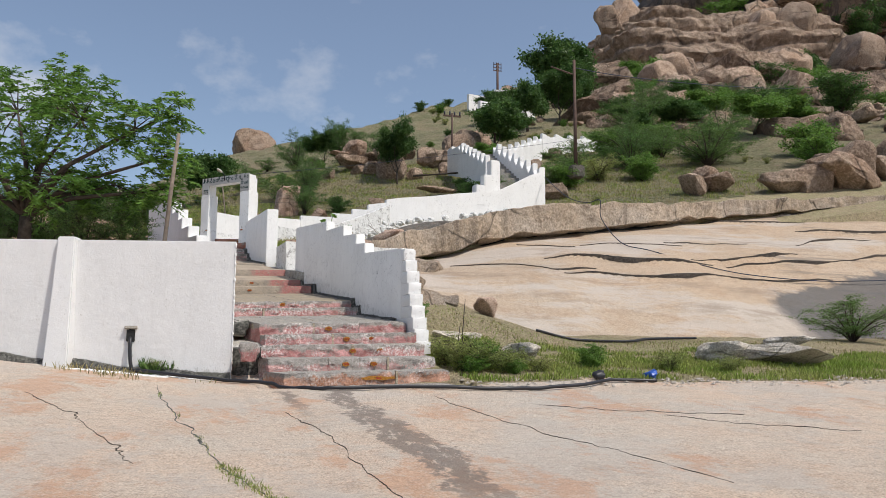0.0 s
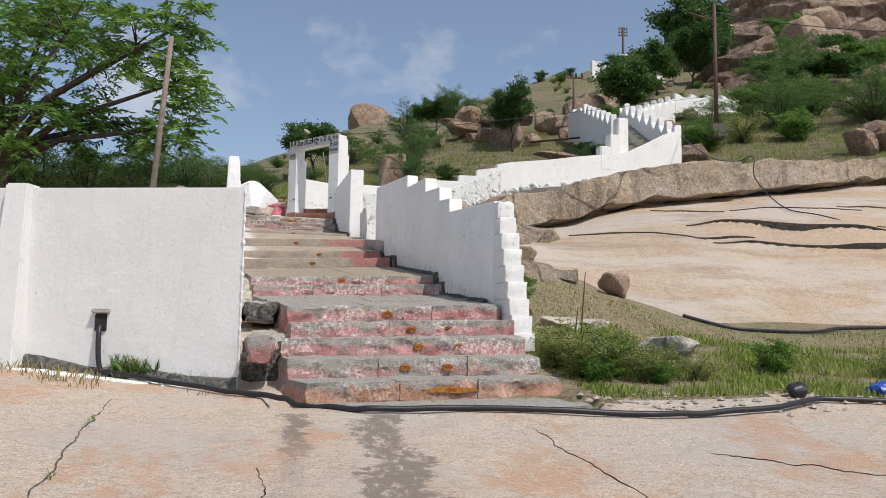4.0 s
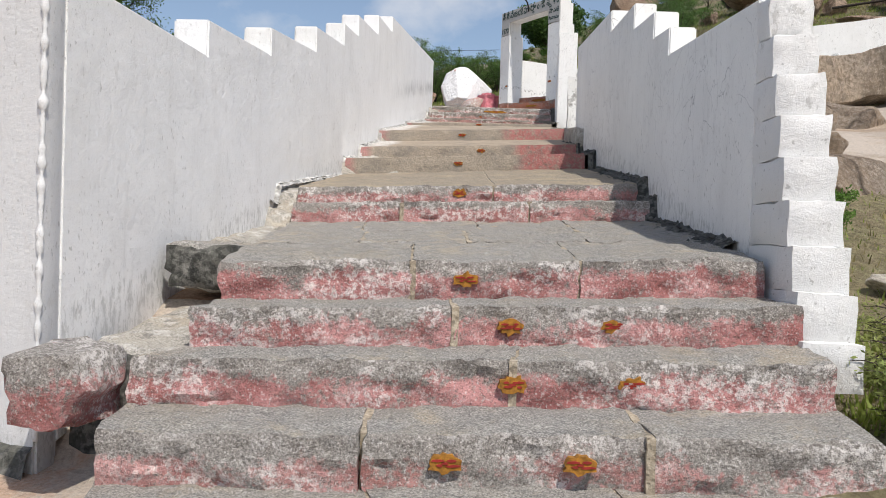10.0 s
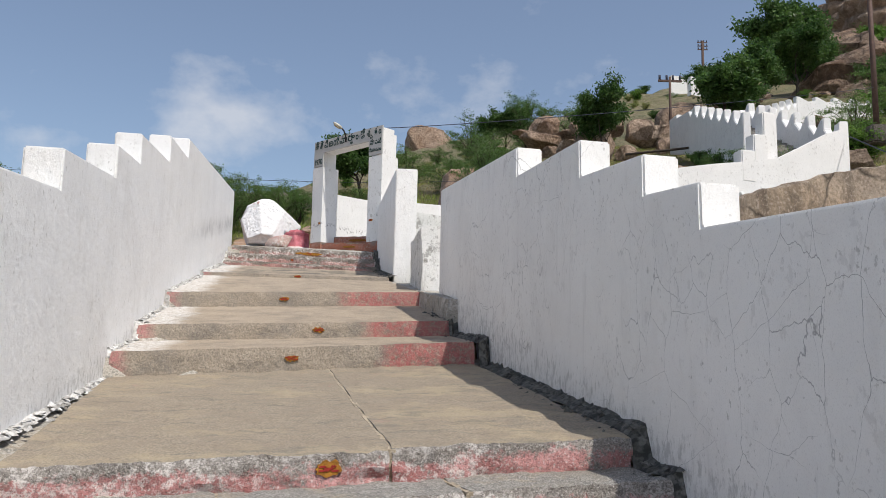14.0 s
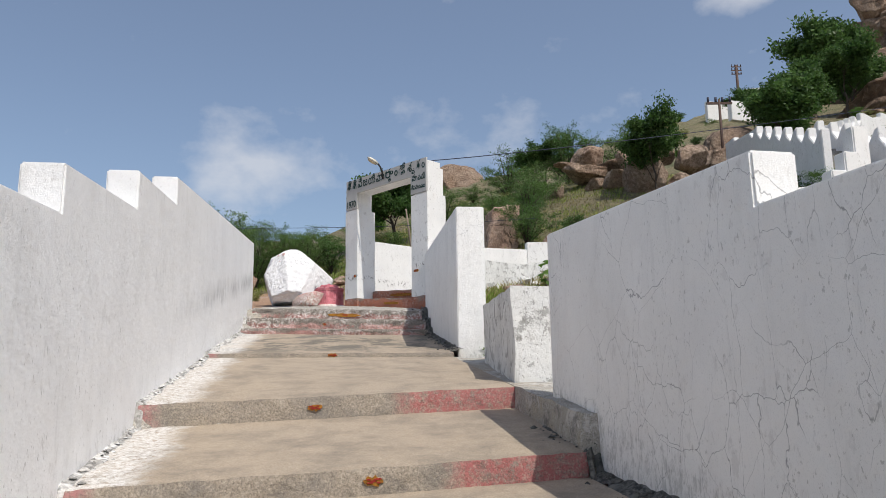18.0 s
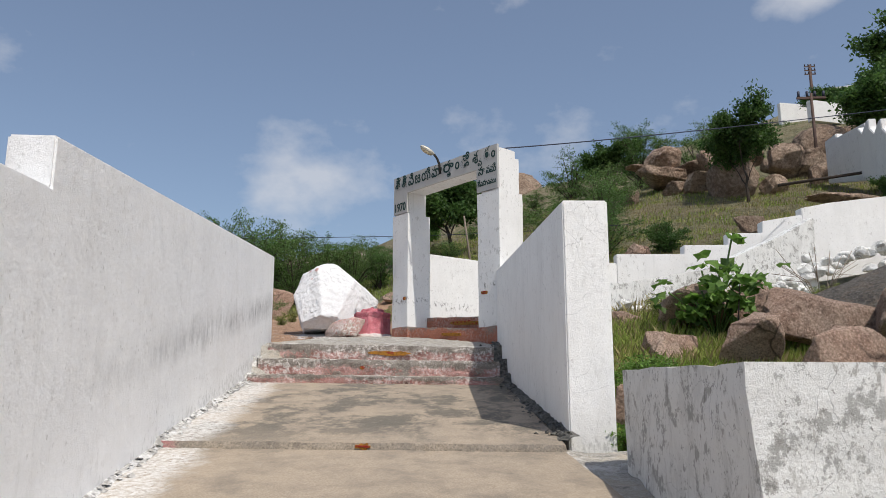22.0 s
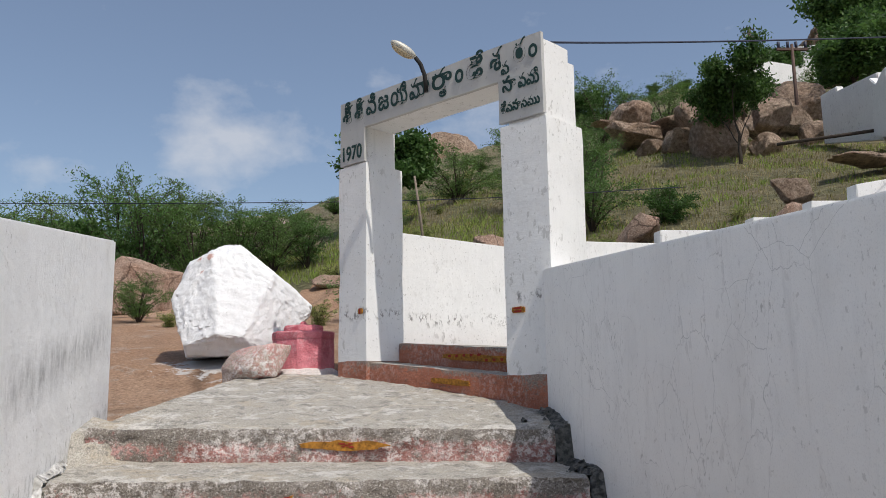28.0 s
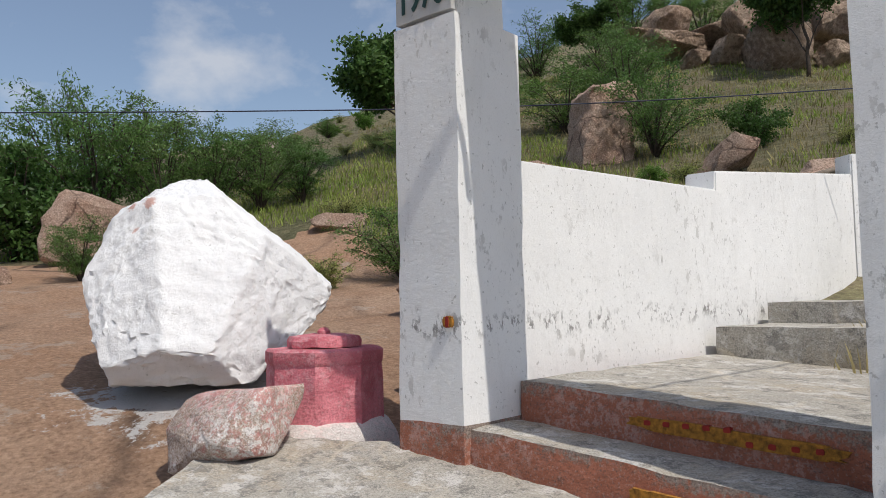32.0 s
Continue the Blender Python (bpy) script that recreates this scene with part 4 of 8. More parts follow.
def make_dome():
    nu, nv = 330, 120
    verts, faces = [], []
    for i in range(nu + 1):
        f = (i / nu) ** 1.35
        ends = dome_ends(f)
        for j in range(nv + 1):
            verts.append(dome_point(f, j / nv, ends))
    for i in range(nu):
        for j in range(nv):
            a = i * (nv + 1) + j
            faces.append((a, a + nv + 1, a + nv + 2, a + 1))
    ob = from_lists("rock_slab", verts, faces, M_DOME, None, True)
    tagged(ob, "large smooth tan granite dome with curved sheet joints", "rock", kind="structure")
    # dark strips along the sheet joints paint the shadow under each overhang
    for s in SHEETS:
        f0, f1, depth = s[0], s[2], s[5]
        sv, sf = [], []
        n = 90
        for k in range(n + 1):
            f = lerp(f0, f1, k / n)
            ends = dome_ends(f)
            vv = sheet_v(s, f)
            up = (ends[1] - ends[0]).normalized()
            w = depth * (0.10 + 0.85 * max(0.0, 0.35 + noise.noise(Vector((f * 32, s[1] * 9, 3))))) * math.sin(math.pi * min(0.985, max(0.015, k / n))) ** 0.5
            p = dome_point(f, vv + 0.007, ends)
            nrm = Vector((0, -0.35, 0.94))
            for m, lift in ((-1.5, -0.10), (-0.8, 0.012), (0.5, 0.03), (0.9, -0.06)):
                sv.append(p + up * w * m + nrm * lift)
        for k in range(n):
            for m in range(3):
                a = k * 4 + m
                sf.append((a, a + 4, a + 5, a + 1))
        tagged(from_lists("rock_joint", sv, sf, M_JOINT_SHADE, None, True), "dark curved seam with painted overhang shade in the granite dome", "rock joint", kind="structure")
    # ledge: blocks with an upright stained face over an undercut
    nu, rows = 420, 24
    verts, faces = [], []
    for i in range(nu + 1):
        x = 4.6 + 60 * (i / nu) ** 1.25
        y, z, h = curve_at(LEDGE_Y, x), curve_at(LEDGE_Z, x), curve_at(LEDGE_H, x)
        blockstep = math.floor(x / 2.9 + 0.6 * noise.noise(Vector((x * 0.2, 1, 1))))
        jut = 0.55 * noise.noise(Vector((blockstep * 3.7, 5.0, 0)))
        lean = 0.5 * noise.noise(Vector((blockstep * 1.7, 9.0, 0)))
        cutback = 0.35 + 0.25 * noise.noise(Vector((x * 0.35, 2, 2)))
        for j in range(rows + 1):
            v = j / rows
            if v < 0.2:
                w = v / 0.2
                p = Vector((x, y + 1.2 - 0.3 * w, z + 0.15))
            elif v < 0.28:
                w = (v - 0.2) / 0.08
                p = Vector((x, y + 0.9 - (1.05 + cutback * 0.4) * w + jut * 0.6 * w, z + 0.17 + 0.04 * w))
            elif v < 0.64:
                w = (v - 0.28) / 0.36
                p = Vector((x, y + jut * 0.6 - 0.15 - cutback * 0.4 + lean * 0.35 * w, z + 0.21 + (h - 0.16) * w))
            else:
                w = (v - 0.64) / 0.36
                p = Vector((x, y + (jut * 0.6 - 0.15 - cutback * 0.4 + lean * 0.35) * (1 - w) + 2.6 * w ** 1.3, z + 0.05 + h - 0.35 * w * w))
            p += noise.noise_vector(p * 0.9) * 0.15 + noise.noise_vector(p * 3.0) * 0.045 + noise.noise_vector(p * 9.0) * 0.012
            verts.append(p)
    for i in range(nu):
        for j in range(rows):
            a = i * (rows + 1) + j
            faces.append((a, a + rows + 1, a + rows + 2, a + 1))
    # near-black sheet added behind the undercut to stand for the ledge's shadow
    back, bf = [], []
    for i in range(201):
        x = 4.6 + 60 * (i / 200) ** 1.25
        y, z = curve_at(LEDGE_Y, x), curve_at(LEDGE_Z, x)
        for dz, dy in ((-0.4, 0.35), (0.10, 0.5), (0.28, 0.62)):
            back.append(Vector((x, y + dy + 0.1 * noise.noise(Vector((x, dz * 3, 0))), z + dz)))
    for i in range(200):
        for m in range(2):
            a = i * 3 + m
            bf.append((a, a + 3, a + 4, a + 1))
    tagged(from_lists("rock_joint", back, bf, M_DARK, None, True), "black sheet painted as the shade under the granite ledge", "rock joint", kind="structure")
    ob = from_lists("rock_ledge", verts, faces, M_LEDGE, None, False)
    tagged(ob, "overhanging granite ledge with dark water stains", "rock", kind="structure")


make_dome()

# ---- stairs and walkway ----
# name, left end, right end of the front edge, riser, stones across, materials, roughness
STEPS = [
    ((1.0, 12.50, 1.00), (3.98, 12.95, 1.00), 0.10, 2, "w", 0.014),
    ((0.95, 12.85, 1.22), (3.75, 13.45, 1.26), 0.21, 3, "w", 0.018),
    ((0.72, 13.25, 1.44), (3.62, 13.95, 1.48), 0.21, 3, "w", 0.018),
    ((0.62, 13.62, 1.65), (3.54, 14.38, 1.70), 0.20, 2, "r", 0.020),
    ((0.70, 13.98, 1.84), (3.47, 14.72, 1.92), 0.19, 2, "r", 0.018),
    ((0.62, 14.42, 2.03), (3.34, 15.05, 2.12), 0.19, 3, "r", 0.018),
    ((-0.10, 17.00, 2.43), (2.84, 17.60, 2.54), 0.17, 3, "r", 0.014),
    ((-0.18, 17.30, 2.58), (2.74, 17.93, 2.70), 0.15, 2, "r", 0.014),
    ((-0.78, 20.26, 3.10), (2.14, 20.80, 3.25), 0.19, 1, "c", 0.007),
    ((-0.94, 21.33, 3.36), (1.98, 21.95, 3.49), 0.15, 1, "c", 0.007),
    ((-1.22, 23.10, 3.81), (1.69, 23.60, 3.92), 0.17, 1, "c", 0.007),
    ((-1.72, 26.60, 4.42), (1.22, 26.55, 4.39), 0.05, 1, "c", 0.006),
    ((-2.32, 30.55, 5.10), (0.84, 30.85, 5.06), 0.10, 1, "r", 0.010),
    ((-2.34, 31.05, 5.33), (0.78, 31.28, 5.28), 0.21, 1, "r", 0.012),
    ((-2.42, 31.78, 5.59), (0.70, 32.02, 5.52), 0.22, 1, "r", 0.012),
    ((-1.95, 34.75, 5.98), (0.75, 34.10, 5.88), 0.02, 1, "r", 0.012),
]


def make_steps():
    stairs = empty("stone_stairs")
    tagged(stairs, "worn granite stairs with red-painted risers between white walls", "stairs", kind="structure")
    marks = []
    kinds = [s[4] for s in STEPS]
    for n in range(len(STEPS) - 1):
        l0, r0, riser, count, kind, amp = STEPS[n]
        l1, r1, rise1 = STEPS[n + 1][0], STEPS[n + 1][1], STEPS[n + 1][2]
        l0, r0 = Vector(l0), Vector(r0)
        bl, br = Vector(l1) - Vector((0, 0, rise1)), Vector(r1) - Vector((0, 0, rise1))
        drop = riser + 0.16 if n > 0 else 0.22
        depth = (bl - l0).length
        over = 0.12 if n < 14 else 0.0
        rng = random.Random(n * 7 + 3)
        cuts = [0.0] + sorted((k + rng.uniform(-0.16, 0.16)) / count for k in range(1, count)) + [1.0]
        bands = [(0.0, 1.0)] if n != 5 else [(0.0, 0.33), (0.335, 0.64), (0.645, 1.0)]
        if n == 5:
            bm = rough_box(lambda u, v, w: l0.lerp(r0, u).lerp(bl.lerp(br, u), lerp(0.03, 1.0, v)) - Vector((0, 0, 0.016 + 0.1 * (1 - w))), 30, 20, 2, 0.006, 8.0, 0.0)
            part("mortar_bed", bm, (M_MORTAR, M_MORTAR), stairs)
        for bi, (v0, v1) in enumerate(bands):
            if bi:
                cuts = [0.0] + sorted((k + rng.uniform(-0.25, 0.25)) / 4 for k in range(1, 4)) + [1.0]
            for k in range(len(cuts) - 1):
                f0, f1 = cuts[k], cuts[k + 1]
                f0 += 0.0022 if k else 0
                f1 -= 0.0022 if k < len(cuts) - 2 else 0
                lift = rng.uniform(-0.006, 0.006) if len(cuts) > 2 and kind != "c" else 0.0
                push = rng.uniform(-0.02, 0.02) if kind != "c" and bi == 0 else 0.0

                def corner(u, v, w, f0=f0, f1=f1, lift=lift, push=push, v0=v0, v1=v1):
                    f = lerp(f0, f1, u)
                    a = l0.lerp(r0, f) + Vector((0, push, 0))
                    b = bl.lerp(br, f)
                    d = (b - a)
                    p = a + d * lerp(v0, v1, v) * (1 + over / max(depth, 0.3))
                    p.z += lift - drop * (1 - w)
                    if v == 0 and v0 == 0 and kind != "c":
                        p.y += 0.010 + 0.024 * noise.noise(Vector((p.x * 5, p.z * 11, n))) + 0.014 * noise.noise(Vector((p.x * 14, p.z * 26, n)))
                        p.y += 0.02 * math.sin(f * 9 + n)
                        p.z += 0.014 * noise.noise(Vector((f * 5, n * 3.3, 0)))
                    return p

                width = (r0 - l0).length * (f1 - f0)
                nu = max(6, int(width / 0.028))
                nv = min(28, max(4, int(depth * (v1 - v0) / (0.08 if kind != "c" else 0.2))))
                bm = rough_box(corner, nu, nv, 12 if kind != "c" else 6, amp, 7.0, 0.013 if kind != "c" else 0.008, drop / max(riser, 0.08), True)
                top = {"w": M_STEP, "r": M_STEP, "c": M_CONC}[kind]
                if n == 7:
                    top = M_EARTH
                if n >= 12:
                    top = M_CONC_OLD
                front = M_RISER_LOW if n == 1 else M_RISER_UP if n >= 12 else {"w": M_RISER2, "r": M_RISER, "c": M_CONC_FRONT}[kind]
                part("step_stone" if kind != "c" else "concrete_step", bm, (top, front), stairs)
                if k:
                    bm = rough_box(lambda u, v, w: corner(0, lerp(0.004, 0.99, v), lerp(0.1, 1.0, w)) + Vector(((u - 0.62) * 0.034, 0.009 if v == 0 else 0.0, -0.005 * w)), 2, 10, 3, 0.005, 9.0, 0.0)
                    part("mortar_joint", bm, (M_MORTAR, M_MORTAR), stairs)
        marks.append((n, l0, r0, riser))
    # rough mortar bed from wall to wall
    verts, faces = [], []
    ys = np.linspace(15.5, 32.4, 150)
    prof = []
    for n in range(5, 15):
        l0, l1 = STEPS[n][0], STEPS[n + 1][0]
        prof += [(l0[1], l0[2] - 0.07), (l1[1] - 0.02, l1[2] - STEPS[n + 1][2] - 0.07)]
    for y in ys:
        for k in range(15):
            rx = right_x(y) if y < 22.6 else lerp(1.75, 1.25, sstep(22.6, 26.6, y)) if y < 26.6 else parapet_x(y)
            x = lerp(left_x(y) - 0.02, rx + 0.05, k / 14)
            e = min(k, 14 - k)
            yy = y - (x - left_x(y)) * 0.17
            z = curve_at(prof, yy) + (0.035 if e == 0 else -0.015 if e == 1 else -0.06)
            z += 0.03 * noise.noise(Vector((x * 4, y * 4, 2))) + 0.015 * noise.noise(Vector((x * 11, y * 11, 2)))
            verts.append((x, y, z))
    for j in range(149):
        for k in range(14):
            a = j * 15 + k
            faces.append((a, a + 1, a + 16, a + 15))
    from_lists("mortar_bed", verts, faces, M_CONC_OLD, stairs, True)
    # lime and turmeric marks
    for n, l0, r0, riser in marks:
        if n == 0 or n > 14:
            continue
        f = 0.5 + 0.06 * math.sin(n * 2.3)
        for g in ([f, f + 0.17] if n in (2, 3, 4) else [f]):
            p = l0.lerp(r0, g)
            d = (r0 - l0).normalized()
            out = Vector((d.y, -d.x, 0)).normalized()
            w, h = (0.06, 0.036) if n < 8 else (0.055, 0.026)
            if n in (14, 1):
                w = 0.30
                h = 0.03
            h = min(h, riser * 0.42)
            mid = p + out * 0.034 - Vector((0, 0, riser * 0.5))
            mid -= out * 0.022
            for name, ww, hh, dx, dz, lift, mat in [("turmeric_mark", w, h, 0, 0, 0.0, M_TURM)] + [("vermilion_stripe", 0.012 + 0.006 * ((q + n) % 3), 0.005, dx, dz, 0.004, M_KUM) for q, (dx, dz) in enumerate(((-0.028, 0.012), (-0.02, -0.006), (0.024, 0.012), (0.03, -0.008), (0.0, 0.002)))]:
                if name == "vermilion_stripe" and n == 11:
                    dz *= 0.3
                bm = bmesh.new()
                vs = []
                for q in range(22):
                    a = 2 * math.pi * q / 22
                    r = 1 + 0.55 * noise.noise(Vector((math.cos(a) * 3, math.sin(a) * 3, n + dx * 40 + dz * 90)))
                    vs.append(bm.verts.new(mid + d * (dx + math.cos(a) * ww * r) + Vector((0, 0, dz + math.sin(a) * hh * r)) + out * lift))
                bm.faces.new(vs)
                ret = bmesh.ops.extrude_face_region(bm, geom=list(bm.faces))
                bmesh.ops.translate(bm, verts=[v for v in ret["geom"] if isinstance(v, bmesh.types.BMVert)], vec=-out * 0.03)
                part(name, bm, mat, stairs)
    return stairs


STAIRS = make_steps()


def tread_z(x, y):
    z = 1.0
    for n in range(len(STEPS) - 1):
        l0, r0 = STEPS[n][0], STEPS[n][1]
        l1, r1, rise = STEPS[n + 1][0], STEPS[n + 1][1], STEPS[n + 1][2]
        f = (x - l0[0]) / (r0[0] - l0[0])
        ya = lerp(l0[1], r0[1], f)
        if y < ya:
            break
        yb = lerp(l1[1], r1[1], f)
        z = lerp(lerp(l0[2], r0[2], f), lerp(l1[2], r1[2], f) - rise, min(1, (y - ya) / (yb - ya)))
    return z


def debris(name, line, y0, y1, side, width, height, mat, label, seed, stones=260):
    """A low uneven bank of grit along the foot of a wall, with loose stones."""
    rng = random.Random(seed)
    verts, faces = [], []
    n = int((y1 - y0) / 0.07)
    for i in range(n + 1):
        y = lerp(y0, y1, i / n)
        xw = line(y)
        w = width * (0.55 + 0.8 * abs(noise.noise(Vector((y * 1.7, seed, 0)))) + 0.35 * noise.noise(Vector((y * 6, seed, 2))))
        h = height * (0.5 + 0.9 * abs(noise.noise(Vector((y * 2.3, seed, 5)))))
        for g, q in ((-0.3, 1.0), (0.12, 0.9), (0.45, 0.5), (0.75, 0.25), (1.0, -0.25)):
            x = xw + side * w * g
            verts.append((x, y, tread_z(x, y) + h * q + 0.02 * noise.noise(Vector((x * 14, y * 14, seed)))))
    for i in range(n):
        for m in range(4):
            a = i * 5 + m
            faces.append((a, a + 5, a + 6, a + 1))
    for i in range(stones):
        y = rng.uniform(y0, y1)
        x = line(y) + side * abs(rng.gauss(0.0, width * 0.6))
        r = rng.choice((0.006, 0.010, 0.014, 0.024)) * rng.uniform(0.7, 1.3)
        z = tread_z(x, y) + (height * 0.5 if abs(x - line(y)) < width * 0.6 else 0)
        o = len(verts)
        for k in range(6):
            a = 2 * math.pi * k / 6
            verts.append((x + math.cos(a) * r * rng.uniform(0.7, 1.4), y + math.sin(a) * r * rng.uniform(0.7, 1.4), z + rng.uniform(-0.3, 0.4) * r))
        verts.append((x + rng.gauss(0, r * 0.3), y, z + r * rng.uniform(0.6, 1.1)))
        faces += [(o + k, o + (k + 1) % 6, o + 6) for k in range(6)]
    return tagged(from_lists(name, verts, faces, mat), label, "debris", kind="stuff")


debris("grit", right_x, 15.6, 22.8, -1, 0.15, 0.07, M_MOSS_AND_SHADE, "dark mossy grit along the foot of the stair wall", 1, 420)
debris("grit", parapet_x, 26.7, 32.6, -1, 0.13, 0.06, M_MOSS_AND_SHADE, "dark mossy grit along the foot of the parapet", 2, 240)
debris("lime_grit", left_x, 17.1, 31.6, 1, 0.08, 0.035, M_GRIT, "lime and grit along the foot of the stair wall", 3, 420)


# ---- walls ----
def wall(name, a, b, thick, top, base, mat, label, bevel=0.012):
    ob = part(name, wall_mesh(a, b, thick, top, base, bevel), mat)
    return tagged(ob, label, "wall", kind="structure")


# left stair wall, inner face along left_x, with sawtooth merlons
LA, LB = (left_x(13.82), 13.82), (left_x(32.85), 32.85)
LK = 1.0 / math.cos(math.atan(0.148))


def along(y):
    return (y - 13.82) * LK


top = [(0, 3.335)]
for y, z0, z1 in [(15.57, 3.34, 3.58), (17.03, 3.67, 3.90), (18.67, 4.07, 4.33), (20.14, 4.48, 4.75), (21.1, 4.83, 5.11), (22.8, 5.27, 5.57), (24.37, 5.70, 5.97)]:
    top += [(along(y), z0), (along(y) + 0.004, z1)]
top += [(along(32.85), 7.02)]
wall("wall_stair_west", LA, LB, 0.24, top, [(0, 1.2), (along(15), 1.4), (along(20), 2.4), (along(26), 3.8), (along(32.85), 5.3)], M_WASH_WEST,
     "whitewashed stair wall with sawtooth top")

# front wall to the west, with buttress
FA, FB = (0.165, 13.65), (-11.0, front_y(-11.0))
bm = bmesh.new()
plan = [FB, FA, (left_x(13.82), 13.82), (left_x(13.82) - 0.3, 14.1), (-11.0, front_y(-11.0) + 0.46)]
lv, hv = [bm.verts.new((*p, 0.95)) for p in plan], [bm.verts.new((*p, z)) for p, z in zip(plan, (3.36, 3.345, 3.34, 3.34, 3.36))]
bm.faces.new(hv)
bm.faces.new(lv[::-1])
for k in range(5):
    bm.faces.new((lv[k], lv[(k + 1) % 5], hv[(k + 1) % 5], hv[k]))
bmesh.ops.bevel(bm, geom=[e for e in bm.edges if e.calc_length() > 1], offset=0.015, segments=2, affect="EDGES")
bmesh.ops.recalc_face_normals(bm, faces=bm.faces)
tagged(part("wall_front_west", bm, M_WASH_FRONT), "whitewashed retaining wall on sheet rock", "wall", kind="structure")
# lumpy plaster bead down the corner
pts = [Vector((FA[0] - 0.004, FA[1] + 0.004, 1.25 + 2.08 * k / 90)) for k in range(91)]
v, f = tube(pts, 0.01, 7, [0.008 + 0.022 * max(0.0, noise.noise(Vector((0, 3, k * 0.45))) + 0.25) for k in range(91)])
tagged(from_lists("corner_bead", v, f, M_WASH_FRONT, None, True), "lumpy plaster bead down the wall corner", "plaster bead", kind="structure")
bm = bmesh.new()
d = Vector((FB[0] - FA[0], FB[1] - FA[1], 0)).normalized()
out = Vector((d.y, -d.x, 0))
if out.y > 0:
    out = -out
mid = Vector((*FA, 0)) + d * 2.70
lo = [mid + d * s + out * t + Vector((0, 0, 1.0)) for s, t in ((-0.2, 0), (-0.2, 0.27), (0.2, 0.27), (0.2, 0))]
hi = [mid + d * s + out * t + Vector((0, 0, 3.39)) for s, t in ((-0.14, -0.2), (-0.14, 0.09), (0.14, 0.09), (0.14, -0.2))]
lv, hv = [bm.verts.new(p) for p in lo], [bm.verts.new(p) for p in hi]
bm.faces.new(hv)
bm.faces.new(lv[::-1])
for k in range(4):
    bm.faces.new((lv[k], lv[(k + 1) % 4], hv[(k + 1) % 4], hv[k]))
bmesh.ops.recalc_face_normals(bm, faces=bm.faces)
bmesh.ops.bevel(bm, geom=list(bm.edges), offset=0.02, segments=2, affect="EDGES")
tagged(part("buttress", bm, M_WASH_FRONT), "whitewashed sloping buttress against the front wall", "buttress", kind="structure")

# right stair wall
RA, RB = (right_x(15.42), 15.42), (right_x(22.87), 22.87)
RK = 1.0 / math.cos(math.atan(0.191))


def along_r(y):
    return (y - 15.42) * RK


top = [(0, 3.58)]
for y, z0, z1 in [(17.43, 3.72, 3.94), (17.99, 3.99, 4.22), (18.86, 4.29, 4.54), (20.15, 4.59, 4.83)]:
    top += [(along_r(y), z0), (along_r(y) + 0.004, z1)]
top += [(along_r(22.87), 5.04)]
wall("wall_stair_east", RA, RB, -0.22, top, [(0, 1.2), (along_r(18), 2.2), (along_r(22.87), 3.3)], M_WASH_CRACKED, "whitewashed stair wall with stepped sawtooth top")
# stepped front end of that wall: one plastered block over the other
end = empty("wall_end_steps")
tagged(end, "whitewashed stepped end of the stair wall", "wall end", kind="structure")
for k in range(9):
    z1 = 3.56 - 0.225 * k
    z0 = z1 - 0.235
    y1 = 15.46
    y0 = 15.28 - 0.078 * k
    bm = rough_box(lambda u, v, w, z0=z0, z1=z1, y0=y0, y1=y1: Vector((right_x(lerp(y0, y1, v)) + (0.245 + 0.004 * k) * u - 0.004, lerp(y0, y1, v), lerp(z0, z1, w))), 5, 5, 4, 0.010, 8, 0.02)
    part("block", bm, (M_WASH_END, M_WASH_END), end)

# parapet up to the gate
PA, PB = (parapet_x(26.95), 26.95), (parapet_x(32.75), 32.75)
plen = math.hypot(PA[0] - PB[0], PA[1] - PB[1])
wall("wall_parapet", PA, PB, -0.36, [(0, 6.27), (plen, 6.73)], [(0, 3.9), (plen, 5.3)], M_WASH_PARAPET, "whitewashed parapet wall rising to the gate")
# platform block
bm = bmesh.new()
lo = [(1.70, 23.84, 3.3), (5.2, 24.75, 3.3), (5.0, 26.9, 3.3), (1.56, 26.05, 3.3)]
lv = [bm.verts.new(p) for p in lo]
hv = [bm.verts.new((x, y, z)) for (x, y, _), z in zip(lo, (4.78, 4.82, 4.92, 4.88))]
bm.faces.new(hv)
bm.faces.new(lv[::-1])
for k in range(4):
    bm.faces.new((lv[k], lv[(k + 1) % 4], hv[(k + 1) % 4], hv[k]))
bmesh.ops.recalc_face_normals(bm, faces=bm.faces)
bmesh.ops.subdivide_edges(bm, edges=bm.edges, cuts=14, use_grid_fill=True)
for v in bm.verts:
    v.co += noise.noise_vector(v.co * 2.3) * 0.025 + noise.noise_vector(v.co * 6.3) * 0.012
for f in bm.faces:
    f.smooth = True
    f.material_index = 1 if f.normal.z > 0.7 else 0
tagged(part("platform", bm, (M_WASH_OLD, M_CONC_OLD)), "weathered whitewashed masonry platform with cement top", "platform", kind="structure")

# cement apron between the walkway and the platform
bm = rough_box(lambda u, v, w: Vector((lerp(1.95, 1.15, u) + v * lerp(0.5, 0.9, u), lerp(22.0, 26.75, u), lerp(3.72, 4.34, u) - 0.4 * (1 - w))), 30, 8, 3, 0.02, 5.0, 0.02)
tagged(part("apron", bm, (M_CONC_OLD, M_CONC_OLD)), "rough cement apron beside the walkway", "apron", kind="structure")
